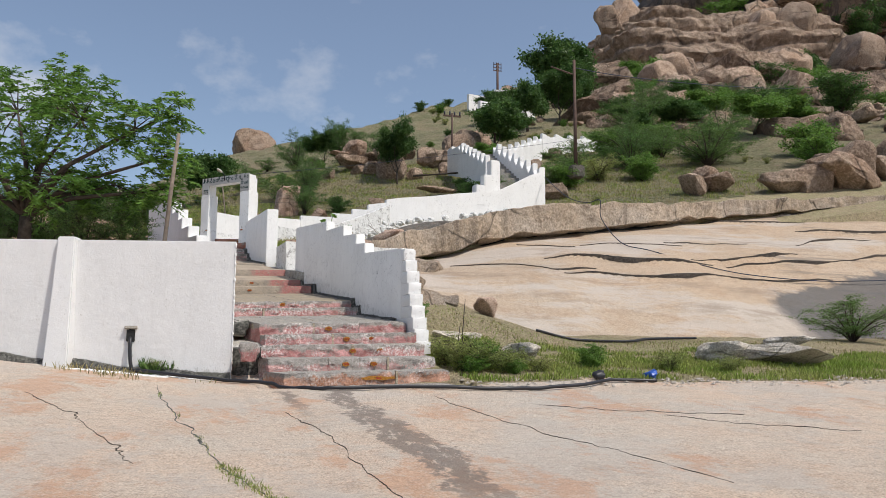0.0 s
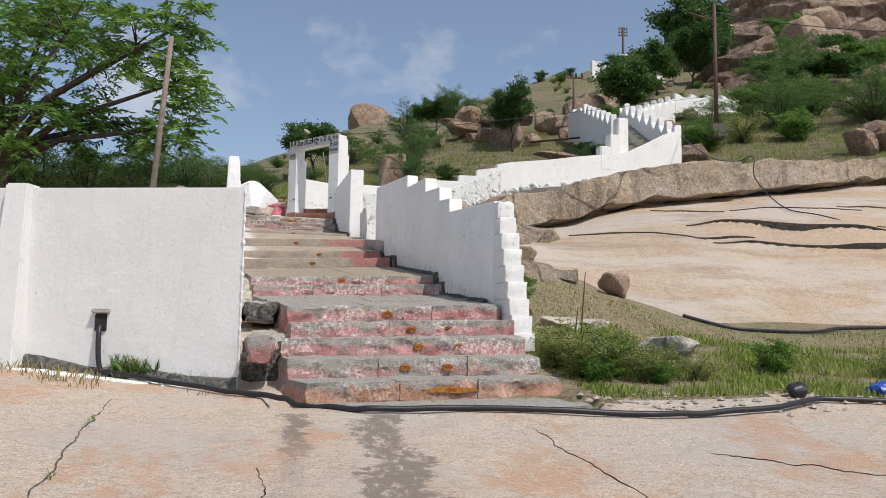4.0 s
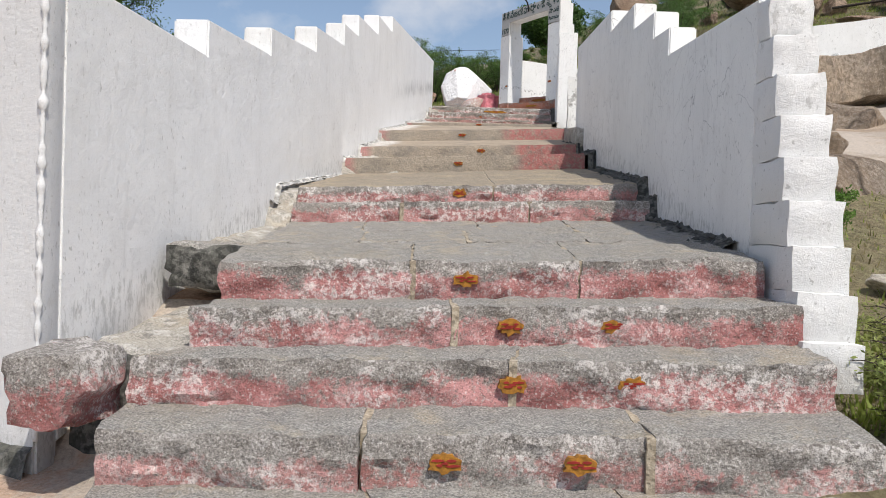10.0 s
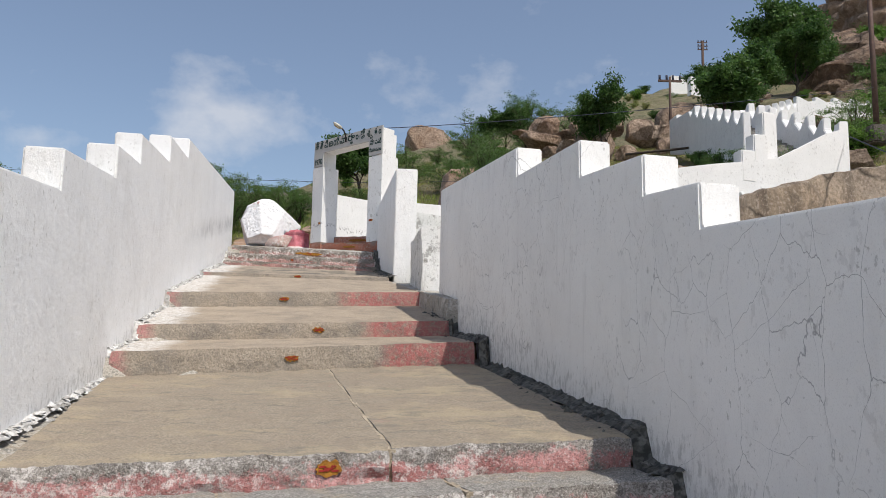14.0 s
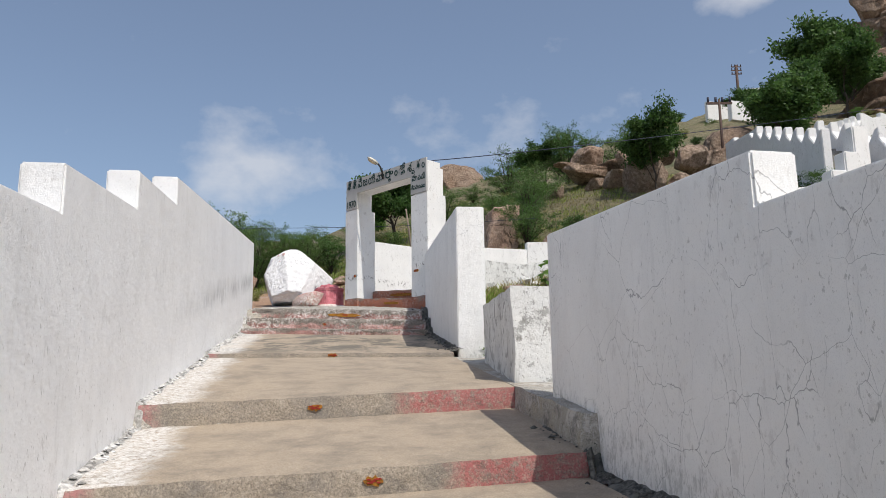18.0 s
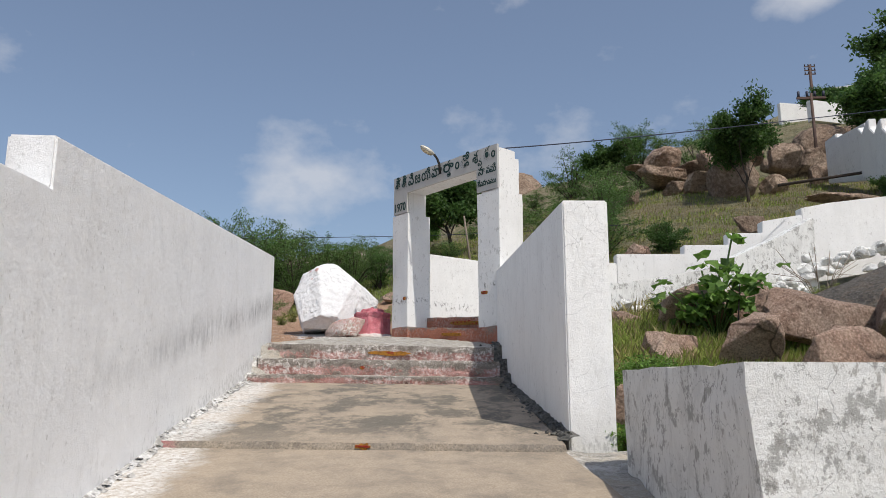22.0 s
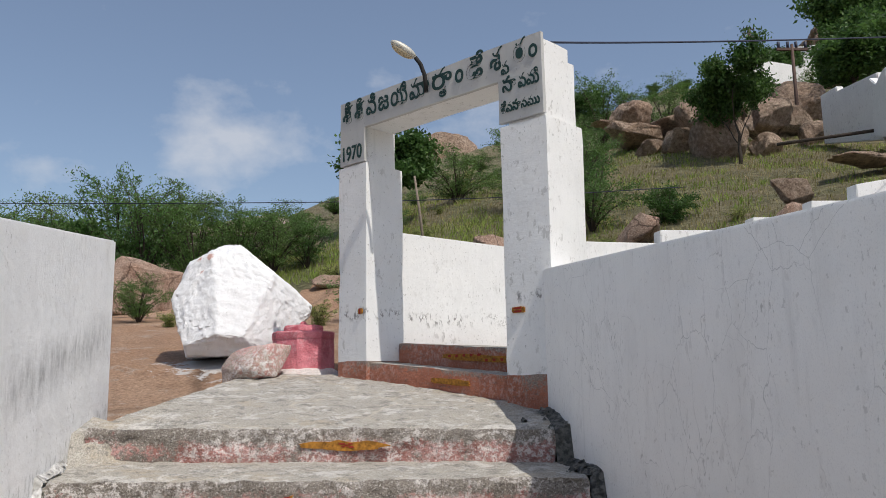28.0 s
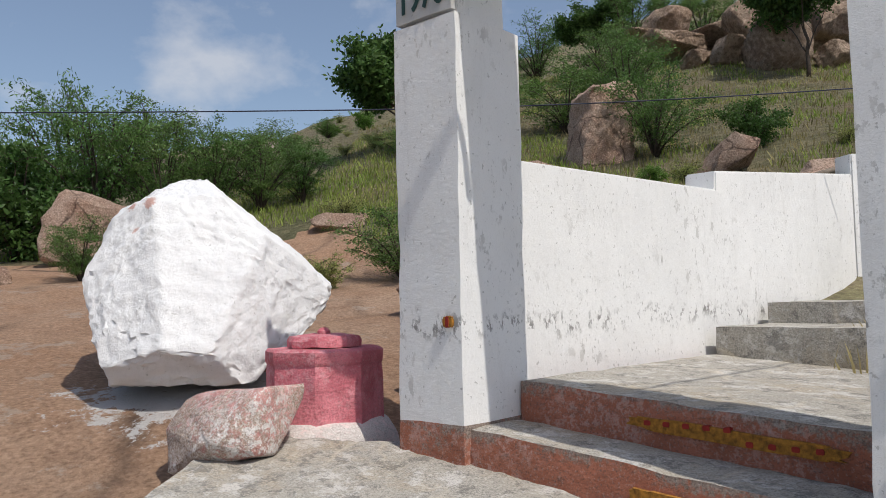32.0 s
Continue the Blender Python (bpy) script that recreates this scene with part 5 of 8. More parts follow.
# dark wedge painting the shade of the crevice where front wall meets rock
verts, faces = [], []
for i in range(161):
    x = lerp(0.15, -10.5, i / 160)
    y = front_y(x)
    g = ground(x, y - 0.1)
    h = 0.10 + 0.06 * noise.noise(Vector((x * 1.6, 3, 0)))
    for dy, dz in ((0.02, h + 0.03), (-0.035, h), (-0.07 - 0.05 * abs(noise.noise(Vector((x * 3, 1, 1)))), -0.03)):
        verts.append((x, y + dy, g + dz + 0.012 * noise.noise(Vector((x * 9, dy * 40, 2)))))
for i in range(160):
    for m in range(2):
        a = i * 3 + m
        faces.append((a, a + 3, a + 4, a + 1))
tagged(from_lists("wall_foot", verts, faces, M_MOSS_AND_SHADE), "dark wedge painted as the crevice shade under the front wall", "mortar", kind="structure")

# walls behind the gate and up the hill
wall("wall_back", (-0.42, 34.72), (3.35, 38.05), 0.25, [(0, 7.40), (2.28, 7.42), (2.29, 7.56), (5.03, 7.80)], [(0, 5.7), (5.03, 6.6)], M_WASH, "whitewashed wall behind the gate")
wall("wall_path_low", (3.35, 38.05), (7.55, 38.65), 0.25,
     [(0, 8.0), (1.5, 8.02), (1.51, 8.22), (2.5, 8.24), (2.51, 8.50), (3.3, 8.52), (3.31, 8.78), (4.24, 8.95)], [(0, 6.6), (4.24, 7.4)], M_WASH,
     "whitewashed stepped wall along the hill path")
wall("wall_path", (7.55, 38.65), (16.8, 40.8), 0.25,
     [(0, 9.1), (0.7, 9.25), (2.4, 9.5), (4.0, 9.8), (5.5, 10.03), (6.6, 10.25), (7.5, 10.7), (8.6, 11.28), (9.1, 11.45), (9.12, 11.7), (9.5, 11.75)], [(0, 7.4), (4, 8.1), (9.5, 9.1)], M_WASH,
     "whitewashed wall along the hill path")
wall("wall_path_near", (1.22, 33.35), (4.6, 36.4), -0.25, [(0, 6.74), (2.0, 6.80), (4.55, 7.32)], [(0, 5.0), (4.55, 5.9)], M_WASH_OLD, "rough whitewashed rubble wall")
wall("wall_path_near_upper", (4.6, 36.4), (7.5, 38.5), -0.25, [(0, 7.32), (1.0, 7.7), (2.4, 8.25), (3.58, 8.8)], [(0, 6.2), (3.58, 7.2)], M_WASH_OLD, "rough whitewashed rubble wall")


def zigzag(n, length, z0, z1, saw):
    pts = []
    for k in range(n):
        a, b = length * k / n, length * (k + 1) / n
        zb = lerp(z0, z1, k / n)
        ze = lerp(z0, z1, (k + 1) / n)
        pts += [(a, zb + saw * 1.15), (a + (b - a) * 0.18, zb + saw * 1.1), (a + (b - a) * 0.62, zb + saw * 0.30), (b - 0.01, ze + saw * 0.15)]
    return pts


def hill_wall(name, a, b, z0, z1, n, saw=0.4, tall=1.6):
    length = math.hypot(b[0] - a[0], b[1] - a[1])
    wall(name, a, b, 0.3, zigzag(n, length, z0, z1, saw), [(0, z0 - tall), (length, z1 - tall)], M_WASH, "whitewashed crenellated wall of the hill stairs", 0.03)


hill_wall("wall_hill_east", (16.8, 40.8), (17.7, 51.5), 11.3, 15.6, 8, 0.45, 3.0)
hill_wall("wall_hill_west", (14.7, 44.0), (15.49, 52.4), 12.7, 15.75, 7, 0.36, 2.0)
wall("wall_hill_west_end", (15.49, 56.3), (15.49, 52.4), 0.3, [(0, 16.55), (1.2, 16.5), (1.21, 16.3), (3.9, 16.0)], [(0, 14.6), (3.9, 13.6)], M_WASH, "whitewashed return wall beside the hill stairs", 0.03)
hill_wall("wall_hill_upper", (17.7, 51.5), (24.5, 60.0), 15.2, 19.0, 7, 0.35, 1.8)
hill_wall("wall_hill_top", (24.5, 60.0), (33.0, 63.0), 19.2, 20.2, 6, 0.25, 1.4)
for x, y, z, h in ((13.25, 40.25, 9.4, 1.6), (12.75, 40.1, 9.3, 1.1), (13.75, 40.6, 9.6, 2.3)):
    ob = part("stair_post", box_bm(0.55, 0.5, h, 0.04, (0, 0, h / 2)), M_WASH)
    ob.matrix_world = pose(x, y, z, 0, 0, 12)
    tagged(ob, "whitewashed post at the foot of the hill stairs", "post", kind="structure")
hs = empty("hill_stairs")
tagged(hs, "grey stone stairs between white walls on the hill", "stairs", kind="structure")
for k in range(18):
    f = k / 17
    a, b = Vector((lerp(14.3, 15.6, f), lerp(41.6, 52.0, f), lerp(10.4, 15.2, f))), Vector((lerp(16.8, 17.6, f), lerp(41.4, 51.5, f), lerp(10.4, 15.2, f)))
    bm = rough_box(lambda u, v, w: a.lerp(b, u) + Vector((0.08, 0.75, 0)) * v - Vector((0, 0, 0.5 * (1 - w))), 8, 2, 2, 0.03, 3.0, 0.03)
    part("step_stone", bm, (M_DARKROCK, M_STEP), hs)


# ---- gate ----
GO, GU, GN = Vector((-1.04, 34.44, 0)), Vector((0.7071, -0.7071, 0)), Vector((0.7071, 0.7071, 0))


def gp(u, n, z):
    return GO + GU * u + GN * n + Vector((0, 0, z))


def gate_block(name, u0, u1, n0, n1, z0, z1, mat, parent, amp=0.006, chip=0.012, label="", div=0.14, shear=0.0):
    nu, nv, nw = [max(2, int(abs(q) / div)) for q in (u1 - u0, n1 - n0, z1 - z0)]
    bm = rough_box(lambda u, v, w: gp(lerp(u0, u1, u), lerp(n0, n1, v), lerp(z0, z1, w) + shear * u), nu, nv, nw, amp, 5.0, chip)
    ob = part(name, bm, (mat, mat), parent)
    if label:
        ob["label"] = label
    return ob


gate = empty("gateway")
tagged(gate, "whitewashed concrete temple gateway with a lettered lintel, dated 1970", "gateway", kind="structure")
gate_block("pillar", 0.0, 0.42, 0.0, 0.50, 5.75, 8.02, M_WASH, gate)
gate_block("pillar", 2.14, 2.62, 0.0, 0.52, 5.45, 7.98, M_WASH, gate)
gate_block("pillar_head", 0.03, 0.36, 0.035, 0.46, 8.0, 8.60, M_WASH, gate)
gate_block("pillar_head", 2.20, 2.58, 0.035, 0.50, 7.97, 8.55, M_WASH, gate)
gate_block("lintel", 0.03, 2.58, 0.03, 0.42, 8.40, 8.66, M_WASH, gate, shear=0.0)
gate_block("sign_band", 0.02, 2.60, 0.0, 0.04, 8.38, 8.70, M_SIGN, gate, 0.003, 0.006)
gate_block("sign_band", 0.02, 0.40, 0.0, 0.04, 8.03, 8.385, M_SIGN, gate, 0.003, 0.006)
gate_block("sign_band", 2.13, 2.60, 0.0, 0.04, 8.00, 8.385, M_SIGN, gate, 0.003, 0.006)
gate_block("painted_base_band", -0.006, 0.426, -0.006, 0.506, 5.72, 6.06, M_ORANGE, gate, 0.004, 0.01)
gate_block("painted_base_band", 2.134, 2.626, -0.006, 0.526, 5.42, 5.90, M_ORANGE, gate, 0.004, 0.01)
# steps through the gate
gs = empty("gate_steps")
tagged(gs, "cement steps with red-painted risers under the gate", "steps", kind="structure")
for u0, u1, n0, n1, zl, zr in [(0.30, 2.30, 0.05, 1.2, 6.05, 5.88), (0.42, 2.60, 0.42, 2.7, 6.23, 6.08)]:
    bm = rough_box(lambda u, v, w: gp(lerp(u0, u1, u), lerp(n0, n1, v), lerp(zl, zr, u) - 0.45 * (1 - w)), 22, 12, 4, 0.010, 6.0, 0.014, 2.6)
    part("step", bm, (M_CONC_OLD, M_ORANGE), gs)
for k in range(2):
    a = Vector((1.15, 36.0, 0)) + Vector((0.62, 0.55, 0)) * k
    bm = rough_box(lambda u, v, w: a + Vector((0.75, -0.85, 0)) * u * 2.0 + Vector((0.62, 0.55, 0)) * v * 1.3 + Vector((0, 0, 6.42 + 0.16 * k - 0.4 * (1 - w))), 14, 6, 3, 0.008, 6.0, 0.014)
    part("step", bm, (M_CONC_OLD, M_CONC_OLD), gs)


def lettering(body, u, z, size, parent, name="sign_letters", width=0.0):
    c = bpy.data.curves.new(name, "FONT")
    c.body = body
    c.size = size * 1.14
    c.extrude = 0.002
    c.offset = 0.0035
    ob = new("tmp_text", c)
    me = bpy.data.meshes.new_from_object(ob)
    bpy.data.objects.remove(ob)
    me.materials.clear()
    me.materials.append(M_INK)
    xs = [v.co.x for v in me.vertices]
    if width and xs:
        me.transform(Matrix.Diagonal((width / (max(xs) - min(xs)), 1, 1, 1)) @ Matrix.Translation((-min(xs), 0, 0)))
    o = new(name, me)
    o.matrix_world = Matrix.Translation(gp(u, -0.006, z)) @ Matrix((
        (GU.x, 0, -GN.x, 0), (GU.y, 0, -GN.y, 0), (0, 1, 0, 0), (0, 0, 0, 1)))
    o.parent = parent
    return o


for body, u, z, size, width in [("శీ", 0.07, 8.47, 0.23, 0.15), ("శీ", 0.25, 8.47, 0.23, 0.15), ("వి", 0.43, 8.49, 0.24, 0.15), ("జ", 0.61, 8.49, 0.24, 0.15), ("యి", 0.79, 8.49, 0.24, 0.23), ("మా", 1.05, 8.49, 0.24, 0.26),
                                ("రా", 1.35, 8.50, 0.24, 0.25), ("త", 1.44, 8.42, 0.11, 0.09), ("ం", 1.64, 8.50, 0.24, 0.10), ("డే", 1.78, 8.49, 0.25, 0.20), ("శ", 2.05, 8.49, 0.25, 0.14),
                                ("వ", 2.17, 8.43, 0.14, 0.09), ("ర", 2.31, 8.50, 0.25, 0.13), ("ం", 2.47, 8.50, 0.22, 0.09), ("సా", 2.18, 8.27, 0.16, 0.15), ("వమి", 2.35, 8.27, 0.15, 0.22), ("దేవసానము", 2.15, 8.09, 0.105, 0.42),
                                ("1970", 0.07, 8.08, 0.18, 0.29)]:
    lettering(body, u, z, size, gate, width=width)
for u in (0.10, 0.28):
    lettering("్", u, 8.43, 0.22, gate, width=0.09)

# street lamp on the lintel
lamp = empty("street_lamp")
tagged(lamp, "cream street lamp head on a short bracket over the lintel", "street lamp")
verts, faces = tube([gp(1.30, -0.03, 8.50), gp(1.30, -0.05, 8.66), gp(1.28, -0.08, 8.76), gp(1.25, -0.12, 8.83)], 0.02, 8)
from_lists("bracket", verts, faces, M_DARK, lamp, True)
bm = boulder_bm(1, (0.14, 0.06, 0.045), 3, 0.0, 0)
axisw = (GU * -0.5 - GN * 0.75 + Vector((0, 0, 0.55))).normalized()
sidew = axisw.cross(Vector((0, 0, 1))).normalized()
upw = sidew.cross(axisw)
hm = Matrix((axisw, sidew, upw)).transposed().to_4x4()
hm.translation = gp(1.25, -0.12, 8.83) + axisw * 0.13
bmesh.ops.transform(bm, matrix=hm, verts=bm.verts)
housing = part("housing", bm, M_LAMP, lamp)
bm = boulder_bm(1, (0.115, 0.048, 0.042), 3, 0.0, 0)
hm2 = hm.copy()
hm2.translation = hm.translation - upw * 0.022
bmesh.ops.transform(bm, matrix=hm2, verts=bm.verts)
part("diffuser", bm, M_GLASS, housing)

# ---- white boulder, pink altar, painted stone ----
bm = bmesh.new()
bmesh.ops.create_icosphere(bm, subdivisions=6, radius=1.0)
CUTS = [(Vector(n).normalized(), d) for n, d in (((0.65, -0.06, 0.76), 0.50), ((0.62, 0.1, -0.78), 0.66), ((-0.92, -0.2, 0.39), 0.70), ((-0.95, -0.1, -0.3), 0.72), ((-0.45, -0.2, 0.86), 0.66), ((0, 0, -1), 0.66),
                                                ((-0.05, -0.25, 0.96), 0.60), ((0.05, -0.88, 0.46), 0.56), ((-0.5, -0.8, 0.34), 0.62), ((0, 1, 0.15), 0.62), ((-0.1, -0.75, -0.65), 0.95), ((0.7, -0.68, 0.1), 0.66), ((0.6, 0.7, 0.3), 0.66), ((1, 0.05, -0.2), 0.84))]
for v in bm.verts:
    p = v.co * 1.05
    for n, d in CUTS:
        over = p.dot(n) - d
        if over > 0:
            p -= n * over * 0.97
    q = p + Vector((3, 7, 1))
    p *= 1 + 0.035 * noise.noise(q * 2.2) + 0.02 * noise.noise(q * 5) + 0.018 * abs(noise.noise(q * 9)) + 0.018 * noise.noise(q * 18) + 0.017 * noise.noise(q * 34)
    v.co = p
for f in bm.faces:
    f.smooth = True
ob = part("white_boulder", bm, M_WASH_ROCK)
ob.matrix_world = pose(-2.38, 36.05, 6.83, 0, 0, 6)
tagged(ob, "large limewashed boulder resting on orange sheet rock", "boulder")
altar = empty("altar")
tagged(altar, "pink-painted eight-sided altar stone beside the gate pillar", "altar")


def octagon_bm(x, y, rings, turn=0.0):
    """A rough eight-sided drum: rings are (radius, height) from the foot up."""
    bm = bmesh.new()
    rows = []
    for r, z in rings:
        row = []
        for k in range(32):
            a = math.pi * 2 * k / 32
            q = ((a + math.pi / 8) % (math.pi / 4)) - math.pi / 8
            p = Vector((math.cos(a + turn), math.sin(a + turn), 0)) * r * math.cos(math.pi / 8) / math.cos(q) + Vector((x, y, z))
            row.append(bm.verts.new(p + noise.noise_vector(p * 9) * 0.007 + noise.noise_vector(p * 26) * 0.003))
        rows.append(row)
    for a, b in zip(rows, rows[1:]):
        for k in range(32):
            bm.faces.new((a[k], a[(k + 1) % 32], b[(k + 1) % 32], b[k]))
    bm.faces.new(rows[-1])
    bm.faces.new(rows[0][::-1])
    return bm


AX, AY = -1.47, 35.02
for name, rings in (("pedestal", ((0.335, 5.85), (0.335, 5.95), (0.33, 6.05), (0.33, 6.15), (0.33, 6.25), (0.325, 6.30))),
                    ("slab", ((0.325, 6.30), (0.335, 6.315), (0.335, 6.375), (0.32, 6.39))),
                    ("cap", ((0.21, 6.395), (0.215, 6.43), (0.20, 6.455), (0.10, 6.462))),
                    ("knob", ((0.035, 6.455), (0.04, 6.48), (0.02, 6.50)))):
    part(name, octagon_bm(AX, AY, rings, 0.35), M_PINK, altar, smooth=False)
bm = octagon_bm(AX, AY, ((0.46, 5.80), (0.43, 5.92), (0.39, 5.97), (0.34, 6.0)), 0.1)
part("lime_footing", bm, M_LIMEPINK, altar, "pinkish lime smeared round the foot")
bm = angular_bm(35, (0.42, 0.30, 0.24), 14, 0.03, 5)
ob = part("painted_stone", bm, M_DAUB)
ob.matrix_world = pose(-1.84, 34.52, 6.02, 0, -10, -25)
tagged(ob, "rough stone daubed with pink and white paint beside the altar", "stone")

# turmeric bands with vermilion dots on the gate steps, and daubs on the pillars
def daub(name, u0, u1, n, z0, z1, mat, parent, slope=0.0, seed=0):
    bm = bmesh.new()
    vs = []
    for q in range(30):
        a = 2 * math.pi * q / 30
        r = 1 + 0.22 * noise.noise(Vector((math.cos(a) * 4, math.sin(a) * 4, seed)))
        cu, cz = math.copysign(abs(math.cos(a)) ** 0.45, math.cos(a)), math.copysign(abs(math.sin(a)) ** 0.45, math.sin(a))
        u = (u0 + u1) / 2 + cu * (u1 - u0) / 2 * r
        vs.append(bm.verts.new(gp(u, n, (z0 + z1) / 2 + cz * (z1 - z0) / 2 * r + slope * (u - u0))))
    bm.faces.new(vs)
    ret = bmesh.ops.extrude_face_region(bm, geom=list(bm.faces))
    bmesh.ops.translate(bm, verts=[v for v in ret["geom"] if isinstance(v, bmesh.types.BMVert)], vec=GN * 0.03)
    return part(name, bm, mat, parent)


daub("turmeric_band", 1.05, 1.95, 0.403, 6.055, 6.115, M_TURM, gs, -0.07, 1)
for k in range(9):
    daub("vermilion_dot", 1.12 + 0.09 * k, 1.15 + 0.09 * k, 0.397, 6.072, 6.094, M_KUM, gs, -0.07 * 0, k) if k < 5 else daub("vermilion_dot", 1.12 + 0.09 * k, 1.15 + 0.09 * k, 0.397, 6.022, 6.044, M_KUM, gs, 0, k)
daub("turmeric_band", 1.25, 1.70, 0.033, 5.84, 5.89, M_TURM, gs, -0.08, 4)
daub("turmeric_mark", 0.31, 0.37, -0.012, 6.51, 6.56, M_TURM, gate, 0, 5)
daub("vermilion_stripe", 0.33, 0.35, -0.016, 6.51, 6.56, M_KUM, gate, 0, 6)
daub("turmeric_mark", 2.22, 2.35, -0.012, 6.39, 6.44, M_TURM, gate, 0, 7)
daub("vermilion_stripe", 2.24, 2.32, -0.016, 6.42, 6.435, M_KUM, gate, 0, 8)
daub("vermilion_stripe", 2.24, 2.32, -0.016, 6.395, 6.41, M_KUM, gate, 0, 9)


# ---- distant massif and boulders ----
def massif(name, c, r, seed, label, sub=6, amp=0.10, strata=0.05, e=0.78, ez=0.9, mat=None):
    bm = bmesh.new()
    bmesh.ops.create_icosphere(bm, subdivisions=sub, radius=1.0)
    off = Vector((seed * 7.1, seed * 3.3, seed))
    for v in bm.verts:
        p = v.co.copy()
        p = Vector((math.copysign(abs(p.x) ** e, p.x), math.copysign(abs(p.y) ** e, p.y), math.copysign(abs(p.z) ** ez, p.z)))
        q = p * 1.7 + off
        p *= 1 + amp * (noise.noise(q) + 0.5 * noise.noise(q * 2.3) + 0.28 * noise.noise(q * 5.1) + 0.16 * noise.noise(q * 11.0) + 0.08 * noise.noise(q * 23.0))
        lay = p.z * 5.5 - p.x * 1.3 + 1.1 * noise.noise(q * 0.9)
        fr = lay - math.floor(lay)
        p *= 1 + strata * (sstep(0.0, 0.16, fr) - sstep(0.5, 1.0, fr))
        v.co = Vector((c[0] + p.x * r[0], c[1] + p.y * r[1], c[2] + p.z * r[2]))
    for f in bm.faces:
        f.smooth = True
    ob = part(name, bm, mat or M_CLIFF)
    return tagged(ob, label, "rock hill", kind="structure")


MASSIF = massif("rock_hill", (219, 198.8, 30), (106.6, 68.4, 116.3), 3, "high bare granite hill with dark water streaks", 7, 0.085, 0.055, 0.72, 0.56)
massif("rock_shoulder", (99, 150, 52), (31, 24, 20), 8, "rounded granite shoulder below the bare hill", 7, 0.15, 0.035, 0.75, 0.7, M_SHOULDER)
massif("rock_shoulder_low", (125, 120, 42), (30, 22, 13), 12, "rounded granite shoulder below the bare hill", 6, 0.2, 0.05)

massif("rock_outcrop", (-9, 80, 12.2), (9, 8, 3.6), 21, "pale sheet rock rising beyond the thorn bushes", 5, 0.12, 0.06, 0.8, 0.9, M_TAN)

BOULDERS = []
for seed, sz, cuts in ((1, (1, 0.9, 0.8), 7), (2, (1.2, 0.9, 0.7), 9), (3, (0.9, 0.9, 0.95), 6), (4, (1.3, 1.0, 0.62), 8), (5, (1, 1, 1), 11), (6, (1.5, 0.9, 0.6), 8)):
    bm = boulder_bm(seed * 13, sz, 5, 0.24, cuts + 4, 0.0, 0.72) if seed % 2 else angular_bm(seed * 13, sz, 15, 0.10, 5)
    me = bpy.data.meshes.new("boulder")
    bm.to_mesh(me)
    bm.free()
    me.set_sharp_from_angle(angle=radians(42))
    me.materials.append(M_BOULDER)
    BOULDERS.append(me)


def boulder(kind, x, y, size, turn=0.0, tilt=0.0, sink=0.25, z=None, label="tan granite boulder lying on the hillside", group="boulders on the hillside", mesh=None, stretch=(1, 1, 1)):
    ob = new("boulder", mesh or BOULDERS[kind % 6])
    zz = ground(x, y) if z is None else z
    ob.matrix_world = pose(x, y, zz + size * stretch[2] * (0.62 - sink), tilt, tilt * 0.6, turn) @ Matrix.Diagonal((size * stretch[0], size * stretch[1], size * stretch[2], 1))
    return tagged(ob, label, "boulder", group)


# boulders that stand out on the slope: kind, x, y, radius, turn
for k, x, y, s, turn in [(5, 9.2, 58.0, 0.6, 200), (4, 6.9, 57.2, 0.6, 15), (0, 12.9, 55.6, 0.7, 30), (4, 15.6, 57.4, 0.7, 60), (3, 16.5, 63, 1.5, 0), (4, 19, 66, 1.8, 60), (0, 21, 70, 2.0, 10), (2, 23, 72, 1.6, 10),
                         (1, 26.6, 42.0, 1.15, 35), (3, 28.3, 42.2, 1.25, 80), (3, 31.5, 40.2, 1.3, 0), (4, 33.2, 39.6, 1.25, 50), (5, 35.2, 39.4, 2.0, 10), (2, 36.6, 40.6, 2.0, 70),
                         (1, 39.5, 41.0, 1.3, 10), (3, 18.6, 44.6, 0.9, 0), (0, 20.6, 52, 1.1, 60), (4, 28.5, 43.6, 1.0, 10), (1, 38, 44, 1.2, 0), (2, 42, 43, 1.6, 30)]:
    boulder(k, x, y, s, turn, (k * 7) % 20 - 10)
for k, x, y, z, s, turn, st in [(4, 9.57, 62, 17.5, 1.12, 12, (1.05, 1, 0.75)), (3, 8.74, 59.5, 15.9, 1.15, 40, (1.1, 1, 0.75)), (5, 8.14, 60.5, 16.75, 0.62, 10, (1.2, 1, 0.45)), (0, 11.41, 58, 16.2, 1.35, 80, (1.0, 1, 1.0)), (1, 9.7, 56.6, 14.9, 0.72, 130, (0.9, 1, 1.0)),
                                (2, 11.35, 56.0, 14.7, 1.35, 20, (1.05, 0.9, 0.95)), (4, 14.3, 58.2, 16.4, 0.95, 60, (1.1, 1, 0.8)), (0, 13.2, 59.4, 16.9, 0.85, 10, (0.9, 1, 0.9)), (3, 10.2, 60.6, 16.4, 1.2, 100, (1.2, 1, 0.8)), (1, 7.95, 43.6, 9.8, 0.52, 0, (1.0, 0.9, 0.95)),
                                (5, 12.6, 48.2, 11.75, 0.7, 15, (1.9, 0.9, 0.45))]:
    boulder(k, x, y, s, turn, (k * 5) % 12 - 6, 0.62, z, stretch=st)
boulder(2, 3.6, 111.7, 3.3, 15, -12, 0.0, 27.4, "large orange-brown boulder perched on the skyline", mesh=None, stretch=(1.15, 1, 0.95))
FAR_SHAPES = []
